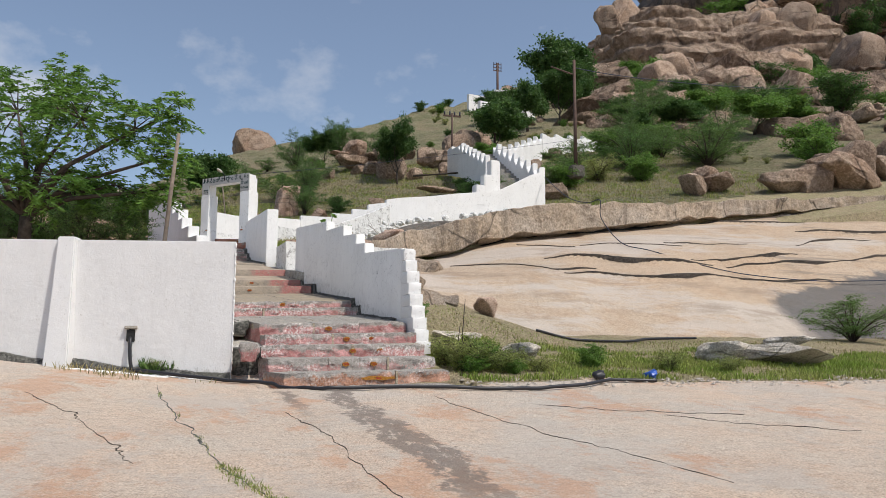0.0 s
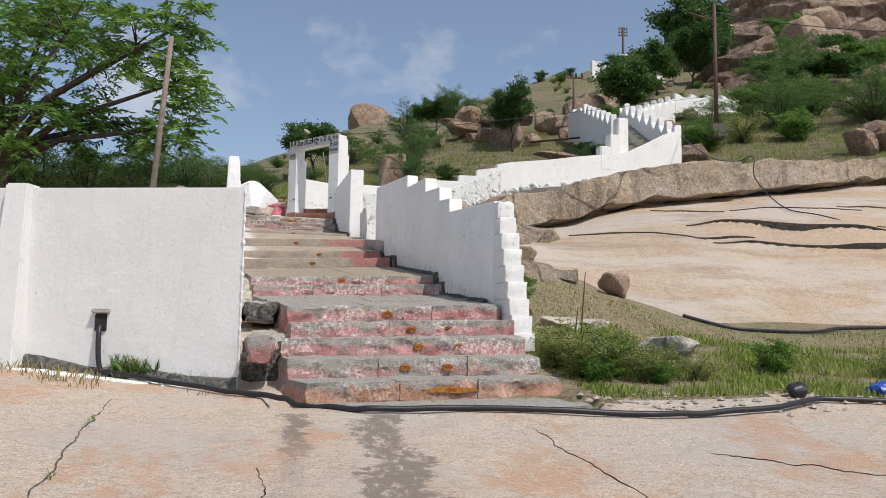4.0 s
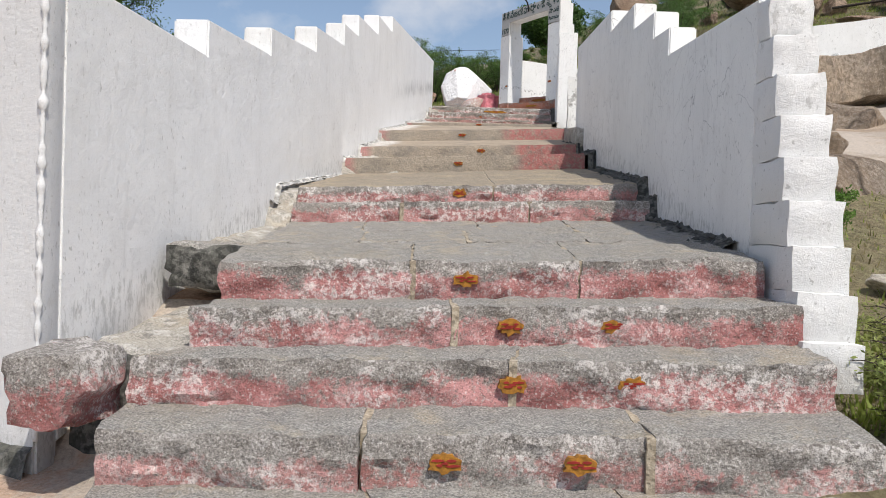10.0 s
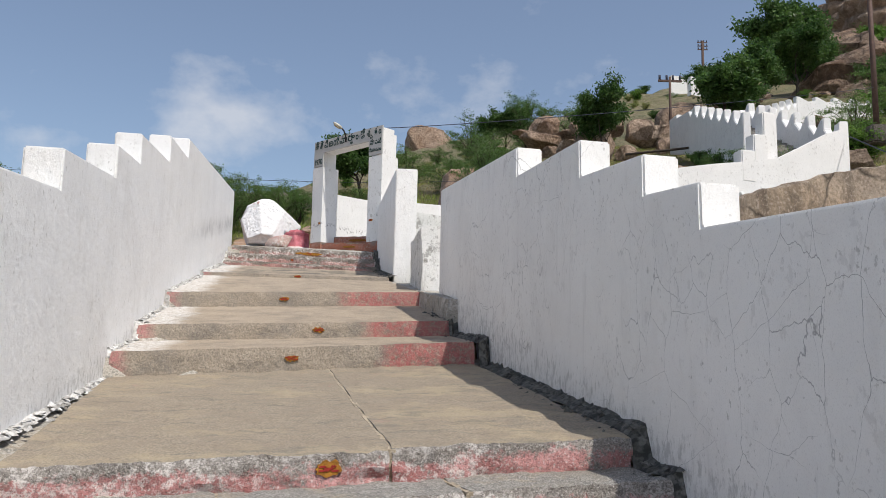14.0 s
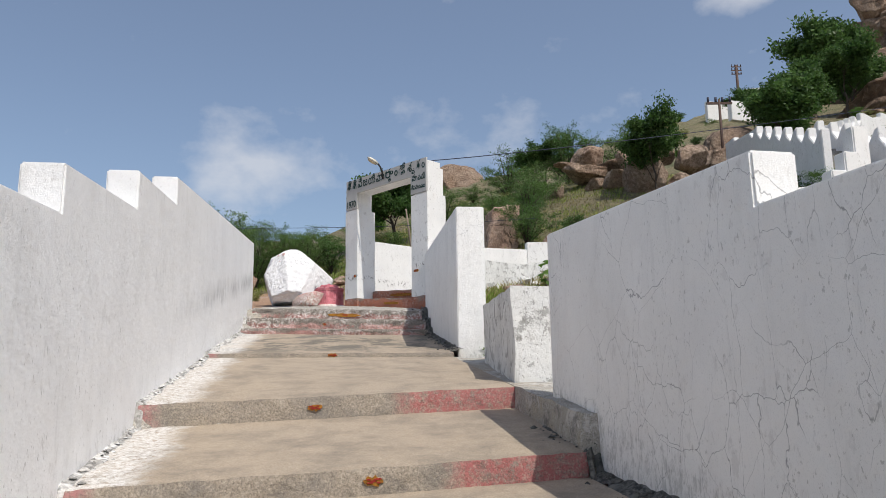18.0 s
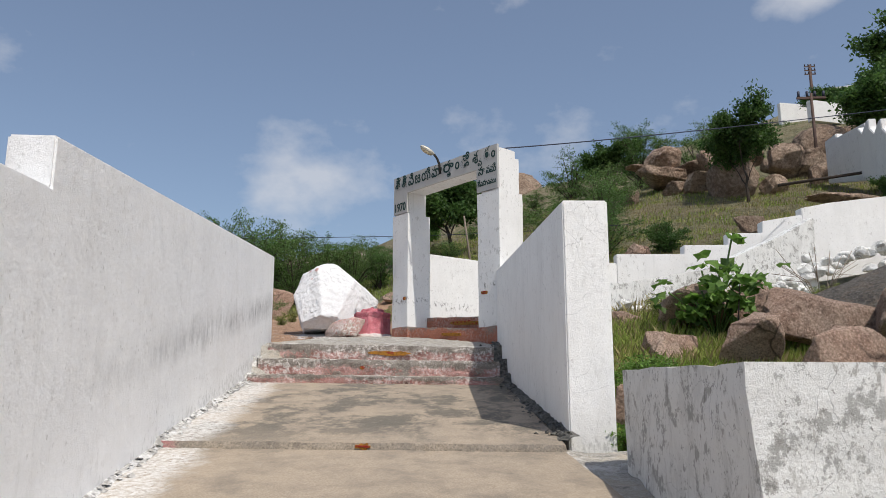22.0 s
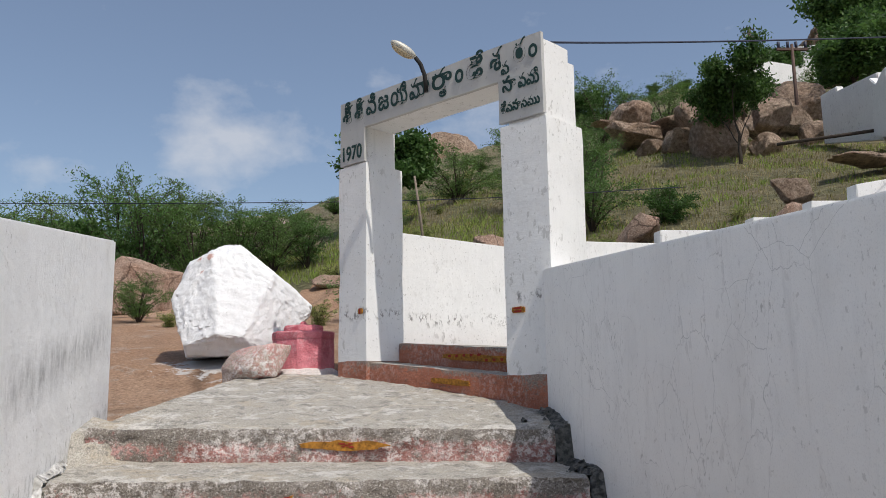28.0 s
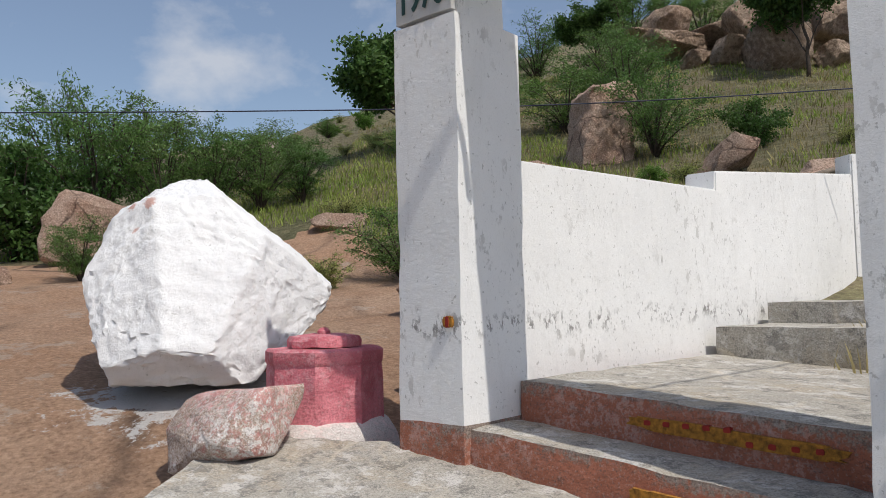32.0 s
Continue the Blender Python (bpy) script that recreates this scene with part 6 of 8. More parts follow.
for seed, sz, cuts in ((1, (1, 0.9, 0.8), 9), (2, (1.2, 0.9, 0.7), 11), (3, (0.9, 0.9, 0.95), 8), (4, (1.3, 1.0, 0.62), 10), (5, (1, 1, 1), 13), (6, (1.5, 0.9, 0.6), 10)):
    bm = boulder_bm(seed * 17, sz, 4, 0.24, cuts, 0.0, 0.62) if seed % 2 else angular_bm(seed * 17, sz, 18, 0.09, 3)
    bm.verts.index_update()
    FAR_SHAPES.append((np.array([tuple(v.co) for v in bm.verts]), np.array([[v.index for v in f.verts] for f in bm.faces])))
    bm.free()


def rock_field(name, mats, label, category="boulders"):
    """Very many blocks in one mesh."""
    vs, fs, o = [], [], 0
    for k, m in mats:
        v, f = FAR_SHAPES[k % 6]
        a = np.array(m)
        vs.append(v @ a[:3, :3].T + a[:3, 3])
        fs.append(f + o)
        o += len(v)
    v, f = np.concatenate(vs), np.concatenate(fs)
    me = bpy.data.meshes.new(name)
    me.vertices.add(len(v))
    me.vertices.foreach_set("co", v.reshape(-1))
    me.loops.add(f.size)
    me.loops.foreach_set("vertex_index", f.reshape(-1))
    me.polygons.add(len(f))
    me.polygons.foreach_set("loop_start", np.arange(len(f)) * 3)
    me.polygons.foreach_set("use_smooth", np.ones(len(f), bool))
    me.materials.append(M_BOULDER_FAR)
    me.update(calc_edges=True)
    me.set_sharp_from_angle(angle=radians(40))
    return tagged(new(name, me), label, category, kind="stuff")


rng = random.Random(5)
field = []
for i in range(640):
    x = rng.uniform(24, 150)
    y = rng.uniform(60, 150)
    az = math.degrees(math.atan2(x, y))
    if not 19.5 < az < 52 or rng.random() > 0.22 + 0.78 * sstep(22, 30, az):
        continue
    r = rng.choice((1.1, 1.6, 2.2, 2.8, 3.6, 4.6)) * (0.55 + 0.8 * sstep(70, 130, y)) * rng.uniform(0.8, 1.3) * lerp(0.3, 1.0, sstep(22, 25, az))
    st = rng.uniform(0.6, 1.0)
    field.append((rng.randrange(6), pose(x, y, ground(x, y) + r * st * rng.uniform(0.05, 0.4), rng.uniform(-25, 25), rng.uniform(-15, 15), rng.uniform(0, 360)) @ Matrix.Diagonal((r, r, r * st, 1))))
rock_field("hillside_boulders", field, "jumble of brown granite boulders below the bare hill")
# blocks lying on the shelves of the bare hill
polys = MASSIF.data.polygons
SHELVES = []
while len(SHELVES) < 380:
    f = polys[rng.randrange(len(polys))]
    if f.normal.y < 0.1 and f.normal.x < 0.5 and -0.75 < f.normal.x and 30 < f.center.z < 92:
        SHELVES.append((f.center.copy(), f.normal.copy()))
field = []
for c, n in SHELVES[:280]:
    r = rng.choice((2.2, 3.0, 4.0, 5.0, 6.5)) * rng.uniform(0.8, 1.25)
    field.append((rng.randrange(6), pose(c.x, c.y, c.z, rng.uniform(-20, 20), rng.uniform(-15, 15), rng.uniform(0, 360)) @ Matrix.Diagonal((r * 1.25, r, r * rng.uniform(0.5, 0.9), 1))))
rock_field("bare_hill_blocks", field, "brown granite blocks piled on the bare hill")
for x, y, s, zz in [(72, 141, 3.6, 66), (76.5, 142, 4.2, 67), (100, 132, 4.5, 62), (106, 130, 5.0, 63), (60, 118, 4.0, None), (66, 112, 4.5, None), (72, 118, 5.5, None), (90, 112, 5.0, None), (100, 108, 6.0, None)]:
    boulder(int(x) % 6, x, y, s, x * 7, 12, 0.2, zz, stretch=(0.9, 0.9, 1.2))

LIME = BOULDERS[4].copy()
LIME.materials.clear()
LIME.materials.append(M_WASH_OLD)
# red boulders in the garden right of the parapet, behind the gate and beside the stair wall
REDS = []
for seed, cuts in ((61, 8), (62, 10), (63, 7), (64, 9)):
    bm = angular_bm(seed, (1, 0.9, 0.85), 11 + cuts % 4, 0.08, 5)
    me = bpy.data.meshes.new("red_boulder")
    bm.to_mesh(me)
    bm.free()
    me.set_sharp_from_angle(angle=radians(36))
    me.materials.append(M_RED)
    REDS.append(me)
for k, x, y, z, s, turn, tilt, st in [(1, 3.95, 31.1, 5.45, 0.50, 60, 14, (0.85, 0.8, 1.15)), (0, 3.1, 31.5, 5.42, 0.42, 20, 8, (1.15, 0.9, 0.75)), (2, 4.75, 29.7, 4.95, 0.80, 10, 5, (1.15, 0.9, 0.95)), (3, 5.9, 29.0, 5.0, 0.95, 100, 0, (0.9, 1, 1.0)),
                                      (2, 3.45, 29.15, 4.68, 0.36, 40, 0, (1.25, 0.9, 0.6)), (0, 5.1, 31.6, 5.75, 0.75, 0, 22, (1.25, 0.8, 0.6)), (1, 3.6, 32.7, 6.05, 0.55, 30, 0, (1, 1, 1.0)), (3, 4.5, 33.1, 6.2, 0.55, 70, 0, (1.1, 1, 0.9)),
                                      (0, 1.98, 27.9, 4.62, 0.34, 70, 0, (0.85, 0.8, 1.0)), (1, 6.3, 31.4, 5.9, 0.85, 70, 0, (1.2, 1, 0.9)), (2, 2.6, 32.9, 5.9, 0.40, 0, 0, (1.2, 1, 0.8)), (3, 3.9, 28.2, 4.35, 0.22, 0, 0, (1.2, 1, 0.8))]:
    boulder(k, x, y, s, turn, tilt, 0.62, z, label="rough red granite boulder in grass", group="red boulders beside the path", mesh=REDS[k], stretch=st)
for k, x, y, s, turn, tilt, st in [(2, 7.8, 42.7, 0.75, 25, 15, (1.1, 0.8, 0.9)), (3, 4.9, 44.6, 0.75, 10, 0, (1.1, 1, 0.8)), (0, 1.9, 46.4, 0.7, 40, 0, (1.3, 0.9, 0.6)), (2, 6.2, 43.2, 0.7, 0, 0, (1.3, 1, 0.5)),
                                   (0, -6.6, 45.6, 1.0, 20, 25, (1.2, 0.9, 1.0)), (3, -3.9, 44.0, 0.35, 20, 0, (1.4, 0.9, 0.6)), (2, -8.4, 42.6, 1.1, 60, 0, (0.9, 0.9, 1.3)), (1, -7.0, 42.2, 0.35, 0, 0, (1.3, 1, 0.6)), (3, -9.5, 41.2, 0.5, 0, 0, (1.4, 1, 0.5)),
                                   (1, -0.75, 38.6, 0.34, 0, 0, (1.2, 1, 0.9)), (0, -2.2, 45.6, 0.5, 0, 0, (1.3, 0.9, 0.5)), (2, 7.4, 42.0, 0.55, 0, 0, (1.2, 1, 0.8))]:
    boulder(k, x, y, s, turn, tilt, 0.25, label="weathered brown boulder beyond the gate", group="boulders beyond the gate", mesh=REDS[k], stretch=st)
bm = rough_box(lambda u, v, w: Vector(((u - 0.5) * (1.35 - 0.25 * w) + 0.12 * w, (v - 0.5) * 1.1, w * 2.1 - 0.5 + 0.25 * u * w)), 9, 7, 12, 0.10, 2.6, 0.10)
ob = part("boulder", bm, (M_RED, M_RED))
ob.matrix_world = pose(3.3, 48.3, ground(3.3, 48.3), 0, 3, 12)
tagged(ob, "upright squared brown boulder beyond the gate", "boulder", "boulders beyond the gate")
TANS = []
for seed in (71, 72, 73):
    bm = angular_bm(seed, (1, 0.9, 0.85), 15, 0.10, 5)
    me = bpy.data.meshes.new("tan_rock")
    bm.to_mesh(me)
    bm.free()
    me.set_sharp_from_angle(angle=radians(34))
    me.materials.append(M_TAN)
    TANS.append(me)
PALES = []
for me in TANS:
    me = me.copy()
    me.materials.clear()
    me.materials.append(M_PALE)
    PALES.append(me)
for k, x, y, z, s, turn, st in [(0, 4.55, 19.0, 2.62, 0.80, 30, (1.15, 1.1, 0.85)), (1, 5.4, 20.2, 2.75, 0.55, 80, (1.1, 1.1, 0.8)), (2, 4.35, 22.3, 3.55, 0.75, 0, (0.9, 1.1, 0.95)), (0, 5.2, 22.8, 3.3, 0.62, 140, (0.9, 1.0, 0.9)), (1, 4.9, 24.6, 3.9, 0.95, 10, (1, 0.9, 1.0)),
                                (2, 6.1, 26.0, 3.9, 1.2, 60, (1.2, 0.9, 1.0)), (2, 4.2, 20.7, 3.15, 0.42, 200, (1.2, 1, 0.9)), (0, 4.1, 17.2, 2.0, 0.34, 90, (1.1, 1, 0.7))]:
    boulder(k, x, y, s, turn, 0, 0.62, z, label="tan granite outcrop beside the stair wall", group="outcrops beside the stair wall", mesh=TANS[k], stretch=st)
ob = boulder(2, 6.4, 19.6, 0.34, 20, 25, 0.05, label="loose angular stone at the foot of the rock dome", group="loose stones in the grass", mesh=REDS[1], stretch=(1.05, 0.8, 1.1))
for k, x, y, s, st in [(3, 5.6, 14.9, 0.62, (1.35, 0.8, 0.62)), (5, 4.9, 15.3, 0.4, (1.4, 1, 0.6)), (3, 10.3, 15.3, 0.7, (1.4, 0.9, 0.55)), (4, 11.4, 15.2, 0.8, (1.5, 1, 0.52)), (0, 4.55, 16.6, 0.3, (1.3, 1, 0.5)), (1, 5.2, 16.9, 0.2, (1.3, 1, 0.6)),
                       (3, 14.5, 18.6, 0.6, (2, 1, 0.4)), (1, 24, 20.5, 1.2, (1.6, 1, 0.7)), (2, 26, 19.5, 0.8, (1.4, 1, 0.6))]:
    boulder(k, x, y, s, k * 31, 0, 0.3, label="low pale rock in green grass", group="loose stones in the grass", mesh=PALES[k % 3], stretch=st)


for x, y, z, sx, sy, sz, turn in [(8.9, 35.6, 6.35, 4.2, 1.9, 1.15, 24), (8.4, 32.6, 5.7, 1.5, 1.1, 1.0, 40)]:
    bm = boulder_bm(int(x * 10), (sx, sy, sz), 5, 0.14, 6)
    ob = part("dark_rock", bm, M_DARKROCK)
    ob.matrix_world = pose(x, y, z, 8, -12, turn)
    tagged(ob, "weathered dark rock sloping below the white wall", "rock")
# limewashed rubble along the foot of the hill wall
rng = random.Random(66)
for i in range(80):
    f = rng.random()
    x, y = lerp(6.6, 16.4, f), lerp(38.0, 40.35, f)
    s = rng.uniform(0.08, 0.18)
    boulder(rng.randrange(6), x, y - 0.15, s, rng.uniform(0, 360), rng.uniform(-20, 20), 0.1, lerp(7.35, 9.2, f) + rng.uniform(-0.15, 0.3), "limewashed rubble stone at the foot of the wall", "rubble along the hill wall",
            LIME, (1.5, 1, 0.8))


for i in range(40):
    f = rng.random()
    x, y = lerp(2.6, 7.4, f), lerp(34.3, 38.2, f)
    boulder(rng.randrange(6), x + 0.1, y - 0.16, rng.uniform(0.07, 0.15), rng.uniform(0, 360), rng.uniform(-20, 20), 0.3, lerp(6.1, 7.15, f) + rng.uniform(-0.1, 0.32), "limewashed rubble stone at the foot of the wall", "rubble along the hill wall", LIME, (1.5, 1, 0.8))


# ---- trees and bushes ----
def leaf_mesh(name, centres, rng, length, width, mat, droop=0.0, dirs=None):
    """Many small pointed leaves, one island each."""
    n = len(centres)
    c = np.asarray(centres)
    d = rng.normal(size=(n, 3)) if dirs is None else np.asarray(dirs)
    d[:, 2] -= droop
    d /= np.linalg.norm(d, axis=1)[:, None] + 1e-9
    s = np.cross(d, rng.normal(size=(n, 3)))
    s /= np.linalg.norm(s, axis=1)[:, None] + 1e-9
    ln = (length * rng.uniform(0.6, 1.4, n))[:, None]
    wd = (width * rng.uniform(0.7, 1.3, n))[:, None]
    v = np.empty((n, 4, 3))
    v[:, 0], v[:, 2] = c - d * ln * 0.5, c + d * ln * 0.5
    v[:, 1], v[:, 3] = c + s * wd * 0.5 - d * ln * 0.05, c - s * wd * 0.5 - d * ln * 0.05
    me = bpy.data.meshes.new(name)
    me.vertices.add(n * 4)
    me.vertices.foreach_set("co", v.reshape(-1))
    me.loops.add(n * 4)
    me.loops.foreach_set("vertex_index", np.arange(n * 4))
    me.polygons.add(n)
    me.polygons.foreach_set("loop_start", np.arange(n) * 4)
    me.materials.append(mat)
    me.update(calc_edges=True)
    return me


def limbs(rng, base, height, spread, levels=3, fork=3, thick=0.1, lean=(0, 0), first=0.35):
    """A tapered trunk with forking limbs: verts, faces, and the twigs' ends."""
    verts, faces, tips = [], [], []

    def grow(p, d, length, r, level):
        pts, radii = [p], [r]
        for k in range(4):
            d = (d + Vector((rng.gauss(0, 0.16), rng.gauss(0, 0.16), rng.gauss(0.03, 0.08)))).normalized()
            p = p + d * length / 4
            pts.append(p)
            radii.append(r * (1 - 0.13 * (k + 1)))
            if level >= levels - 1:
                tips.append((p.copy(), d.copy()))
        v, f = tube(pts, r, 5 if level else 8, radii)
        o = len(verts)
        verts.extend(v)
        faces.extend([tuple(q + o for q in face) for face in f])
        if level < levels:
            for k in range(fork + (level == 0)):
                a = 2 * math.pi * (k + rng.random() * 0.7) / (fork + (level == 0))
                out = Vector((math.cos(a), math.sin(a), 0))
                nd = (d * (1 - spread * 0.5) + out * spread + Vector((0, 0, 0.12))).normalized()
                start = pts[-1] if k else pts[-1]
                grow(pts[rng.choice((2, 3, 4))], nd, length * rng.uniform(0.6, 0.85), radii[-1] * 0.72, level + 1)

    grow(Vector(base), Vector((lean[0], lean[1], 1)).normalized(), height * first, thick, 0)
    return verts, faces, tips


def make_tree(name, seed, height, spread, leaf, width, mat, label, per_tip=60, puff=0.5, levels=3, fork=3, thick=0.1, lean=(0, 0), first=0.35, droop=0.3, flat=1.0):
    rng, nr = random.Random(seed), np.random.default_rng(seed)
    verts, faces, tips = limbs(rng, (0, 0, 0), height, spread, levels, fork, thick, lean, first)
    tree = empty(name)
    from_lists("trunk", verts, faces, M_BARK, tree, True)
    cs = []
    for p, d in tips:
        k = int(per_tip * rng.uniform(0.3, 1.5))
        q = nr.normal(size=(k, 3)) * puff * rng.uniform(0.6, 1.2) * np.array([1, 1, 0.7 * flat])
        cs.append(q + np.array(p))
    cs = np.concatenate(cs)
    me = leaf_mesh("crown", cs, nr, leaf, width, mat, droop)
    ob = new("crown", me)
    ob.parent = tree
    tagged(tree, label, "tree" if "tree" in name else "bush")
    return tree


def put(tree, x, y, scale=1.0, turn=0.0, z=None, group="", stretch=1.0):
    m = pose(x, y, (ground(x, y) if z is None else z) - 0.05, 0, 0, turn) @ Matrix.Diagonal((scale * stretch, scale * stretch, scale, 1))
    ob = copy_thing(tree, m)
    if group:
        ob["group"] = group
    return ob


def finish(tree):
    for o in list(tree.children_recursive) + [tree]:
        bpy.data.objects.remove(o)


# the neem tree behind the front wall
def make_neem():
    rng, nr = random.Random(77), np.random.default_rng(77)
    tree = empty("neem_tree")
    tagged(tree, "spreading neem tree with bright feathery leaves behind the white wall", "tree")
    base = Vector((-3.75, 16.5, ground(-3.75, 16.5) - 0.1))
    fork = Vector((-3.62, 16.45, 4.05))
    v, f = tube([base, base.lerp(fork, 0.5) + Vector((0.06, 0, 0)), fork], 0.13, 9, [0.15, 0.12, 0.11])
    from_lists("trunk", v, f, M_BARK, tree, True)
    cs, ds = [], []
    for x, y, z, r in [(-3.9, 16.5, 6.05, 1.05), (-2.7, 16.0, 5.85, 0.85), (-1.75, 16.0, 5.75, 0.62), (-1.25, 16.1, 6.05, 0.38), (-1.2, 16.1, 5.25, 0.42), (-1.25, 16.3, 4.65, 0.36), (-2.1, 16.6, 4.75, 0.62), (-3.1, 16.0, 4.75, 0.75),
                       (-4.6, 16.3, 5.0, 1.0), (-5.4, 16.6, 5.9, 1.1), (-3.2, 16.8, 6.5, 0.7), (-5.8, 17.0, 4.9, 0.9)]:
        c = Vector((x, y, z))
        mid = fork.lerp(c, 0.45) + Vector((rng.gauss(0, 0.10) - 0.18 * (c.x - fork.x), rng.gauss(0, 0.10), 0.10))
        v, f = tube([fork, mid, c], 0.05, 6, [0.075, 0.045, 0.02])
        from_lists("branch", v, f, M_BARK, tree, True)
        tv, tf = [], []
        for q in range(int(28 * r * r) + 9):
            d = Vector((rng.gauss(0, 1), rng.gauss(0, 1), rng.gauss(0.1, 0.8))).normalized()
            p = c + d * r * rng.uniform(0.45, 1.05)
            if q % 3 == 0:
                tw, fw = tube([c, c.lerp(p, 0.5) + Vector((0, 0, 0.07)), p], 0.008, 3, [0.016, 0.010, 0.005])
                o = len(tv)
                tv += tw
                tf += [tuple(k + o for k in face) for face in fw]
            for _ in range(6):
                a = rng.uniform(0, 2 * math.pi)
                tw = (Vector((math.cos(a), math.sin(a), rng.uniform(-0.2, 0.5))) + d * 0.5).normalized()
                o = p + Vector((rng.gauss(0, 0.10), rng.gauss(0, 0.10), rng.gauss(0, 0.09)))
                side = tw.cross(Vector((0, 0, 1))).normalized()
                ln = rng.uniform(0.20, 0.36)
                for k in range(10):
                    g = k / 9
                    pp = o + tw * ln * g + Vector((0, 0, -0.35 * ln * g * g))
                    for sg in (-1, 1):
                        dd = (tw * 0.55 + side * sg * 0.9 + Vector((rng.gauss(0, 0.2), rng.gauss(0, 0.2), rng.gauss(-0.3, 0.25)))).normalized()
                        cs.append(pp + dd * 0.045)
                        ds.append(dd)
        from_lists("twig", tv, tf, M_BARK, tree, True)
    cs, ds = np.array([tuple(c) for c in cs]), np.array([tuple(c) for c in ds])
    ob = new("crown", leaf_mesh("crown", cs, nr, 0.115, 0.029, M_NEEM, 0.0, ds))
    ob.parent = tree


def make_thicket(name, seed, height, width, mat, leaf, lw, label, stems=13, twigs=13, per=36, puff=0.07, low=0.25):
    """A bush of many stems that fan out from the root, leaves strung along fine twigs."""
    rng, nr = random.Random(seed), np.random.default_rng(seed)
    bush = empty(name)
    tv, tf, cs = [], [], []
    for s in range(stems):
        a = 2.4 * s + rng.uniform(-0.3, 0.3)
        out = Vector((math.cos(a), math.sin(a), 0))
        reach = width * rng.uniform(0.15, 1.0)
        top = height * (1.08 - 0.45 * (reach / width) ** 2) * rng.uniform(0.7, 1.05)
        pts = [out * reach * (g ** 1.3) + Vector((rng.gauss(0, 0.03), rng.gauss(0, 0.03), 0)) * height * g + Vector((0, 0, top * (1 - (1 - g) ** 1.6))) for g in (0, 0.25, 0.5, 0.75, 1.0)]
        v, f = tube(pts, 0.02, 4, [0.030 * height / 2, 0.024 * height / 2, 0.017 * height / 2, 0.010 * height / 2, 0.004])
        o = len(tv)
        tv += v
        tf += [tuple(q + o for q in face) for face in f]
        for w in range(twigs):
            g = rng.uniform(low, 1.0)
            k = min(3, int(g * 4))
            p = pts[k].lerp(pts[k + 1], g * 4 - k)
            b = rng.uniform(0, 6.283)
            d = (Vector((math.cos(b), math.sin(b), rng.uniform(-0.1, 0.6))) + out * 0.4).normalized()
            ln = height * rng.uniform(0.12, 0.30)
            v, f = tube([p, p + d * ln * 0.5 + Vector((0, 0, 0.02)), p + d * ln], 0.005, 3, [0.009, 0.006, 0.003])
            o = len(tv)
            tv += v
            tf += [tuple(q + o for q in face) for face in f]
            m = int(per * rng.uniform(0.5, 1.4))
            gg = nr.uniform(0.15, 1.08, m)[:, None]
            cs.append(np.array(p) + np.array(d)[None, :] * ln * gg + nr.normal(size=(m, 3)) * puff * np.array([1, 1, 0.6]))
    from_lists("stem", tv, tf, M_BARK, bush, True)
    ob = new("crown", leaf_mesh("crown", np.concatenate(cs), nr, leaf, lw, mat, 0.1))
    ob.parent = bush
    return tagged(bush, label, "bush")


make_neem()

T_ROUND = make_tree("broadleaf_tree", 11, 6.0, 0.62, 0.20, 0.11, M_LEAF2, "dense dark green broadleaf tree on the slope", 44, 0.26, 4, 3, 0.14, first=0.27)
T_TALL = make_tree("broadleaf_tree", 15, 6.0, 0.42, 0.18, 0.09, M_LEAF2, "upright dark green tree among boulders", 40, 0.22, 4, 3, 0.10, first=0.30)
T_LIGHT = make_tree("broadleaf_tree", 19, 5.0, 0.6, 0.18, 0.09, M_LEAF, "bright green leafy tree on the slope", 42, 0.24, 4, 3, 0.10, first=0.27)
B_ACACIA = make_thicket("thorn_bush", 23, 3.0, 2.2, M_LEAF3, 0.095, 0.034, "wide feathery thorn bush", 17, 17, 42, 0.10, 0.15)
B_ACACIA2 = make_thicket("thorn_bush", 27, 3.2, 1.9, M_LEAF4, 0.095, 0.034, "wide feathery thorn bush", 16, 17, 42, 0.10, 0.15)
B_GREEN = make_thicket("green_bush", 31, 1.7, 1.1, M_LEAF, 0.10, 0.055, "low bright green bush", 15, 14, 30, 0.09, 0.1)
B_DARK = make_thicket("dark_bush", 35, 2.1, 1.3, M_LEAF2, 0.11, 0.055, "dense dark green bush", 16, 15, 34, 0.10, 0.1)
B_SCRUB = make_thicket("scrub_bush", 39, 1.1, 0.8, M_LEAF5, 0.06, 0.024, "low dry scrub bush", 13, 12, 26, 0.06, 0.1)

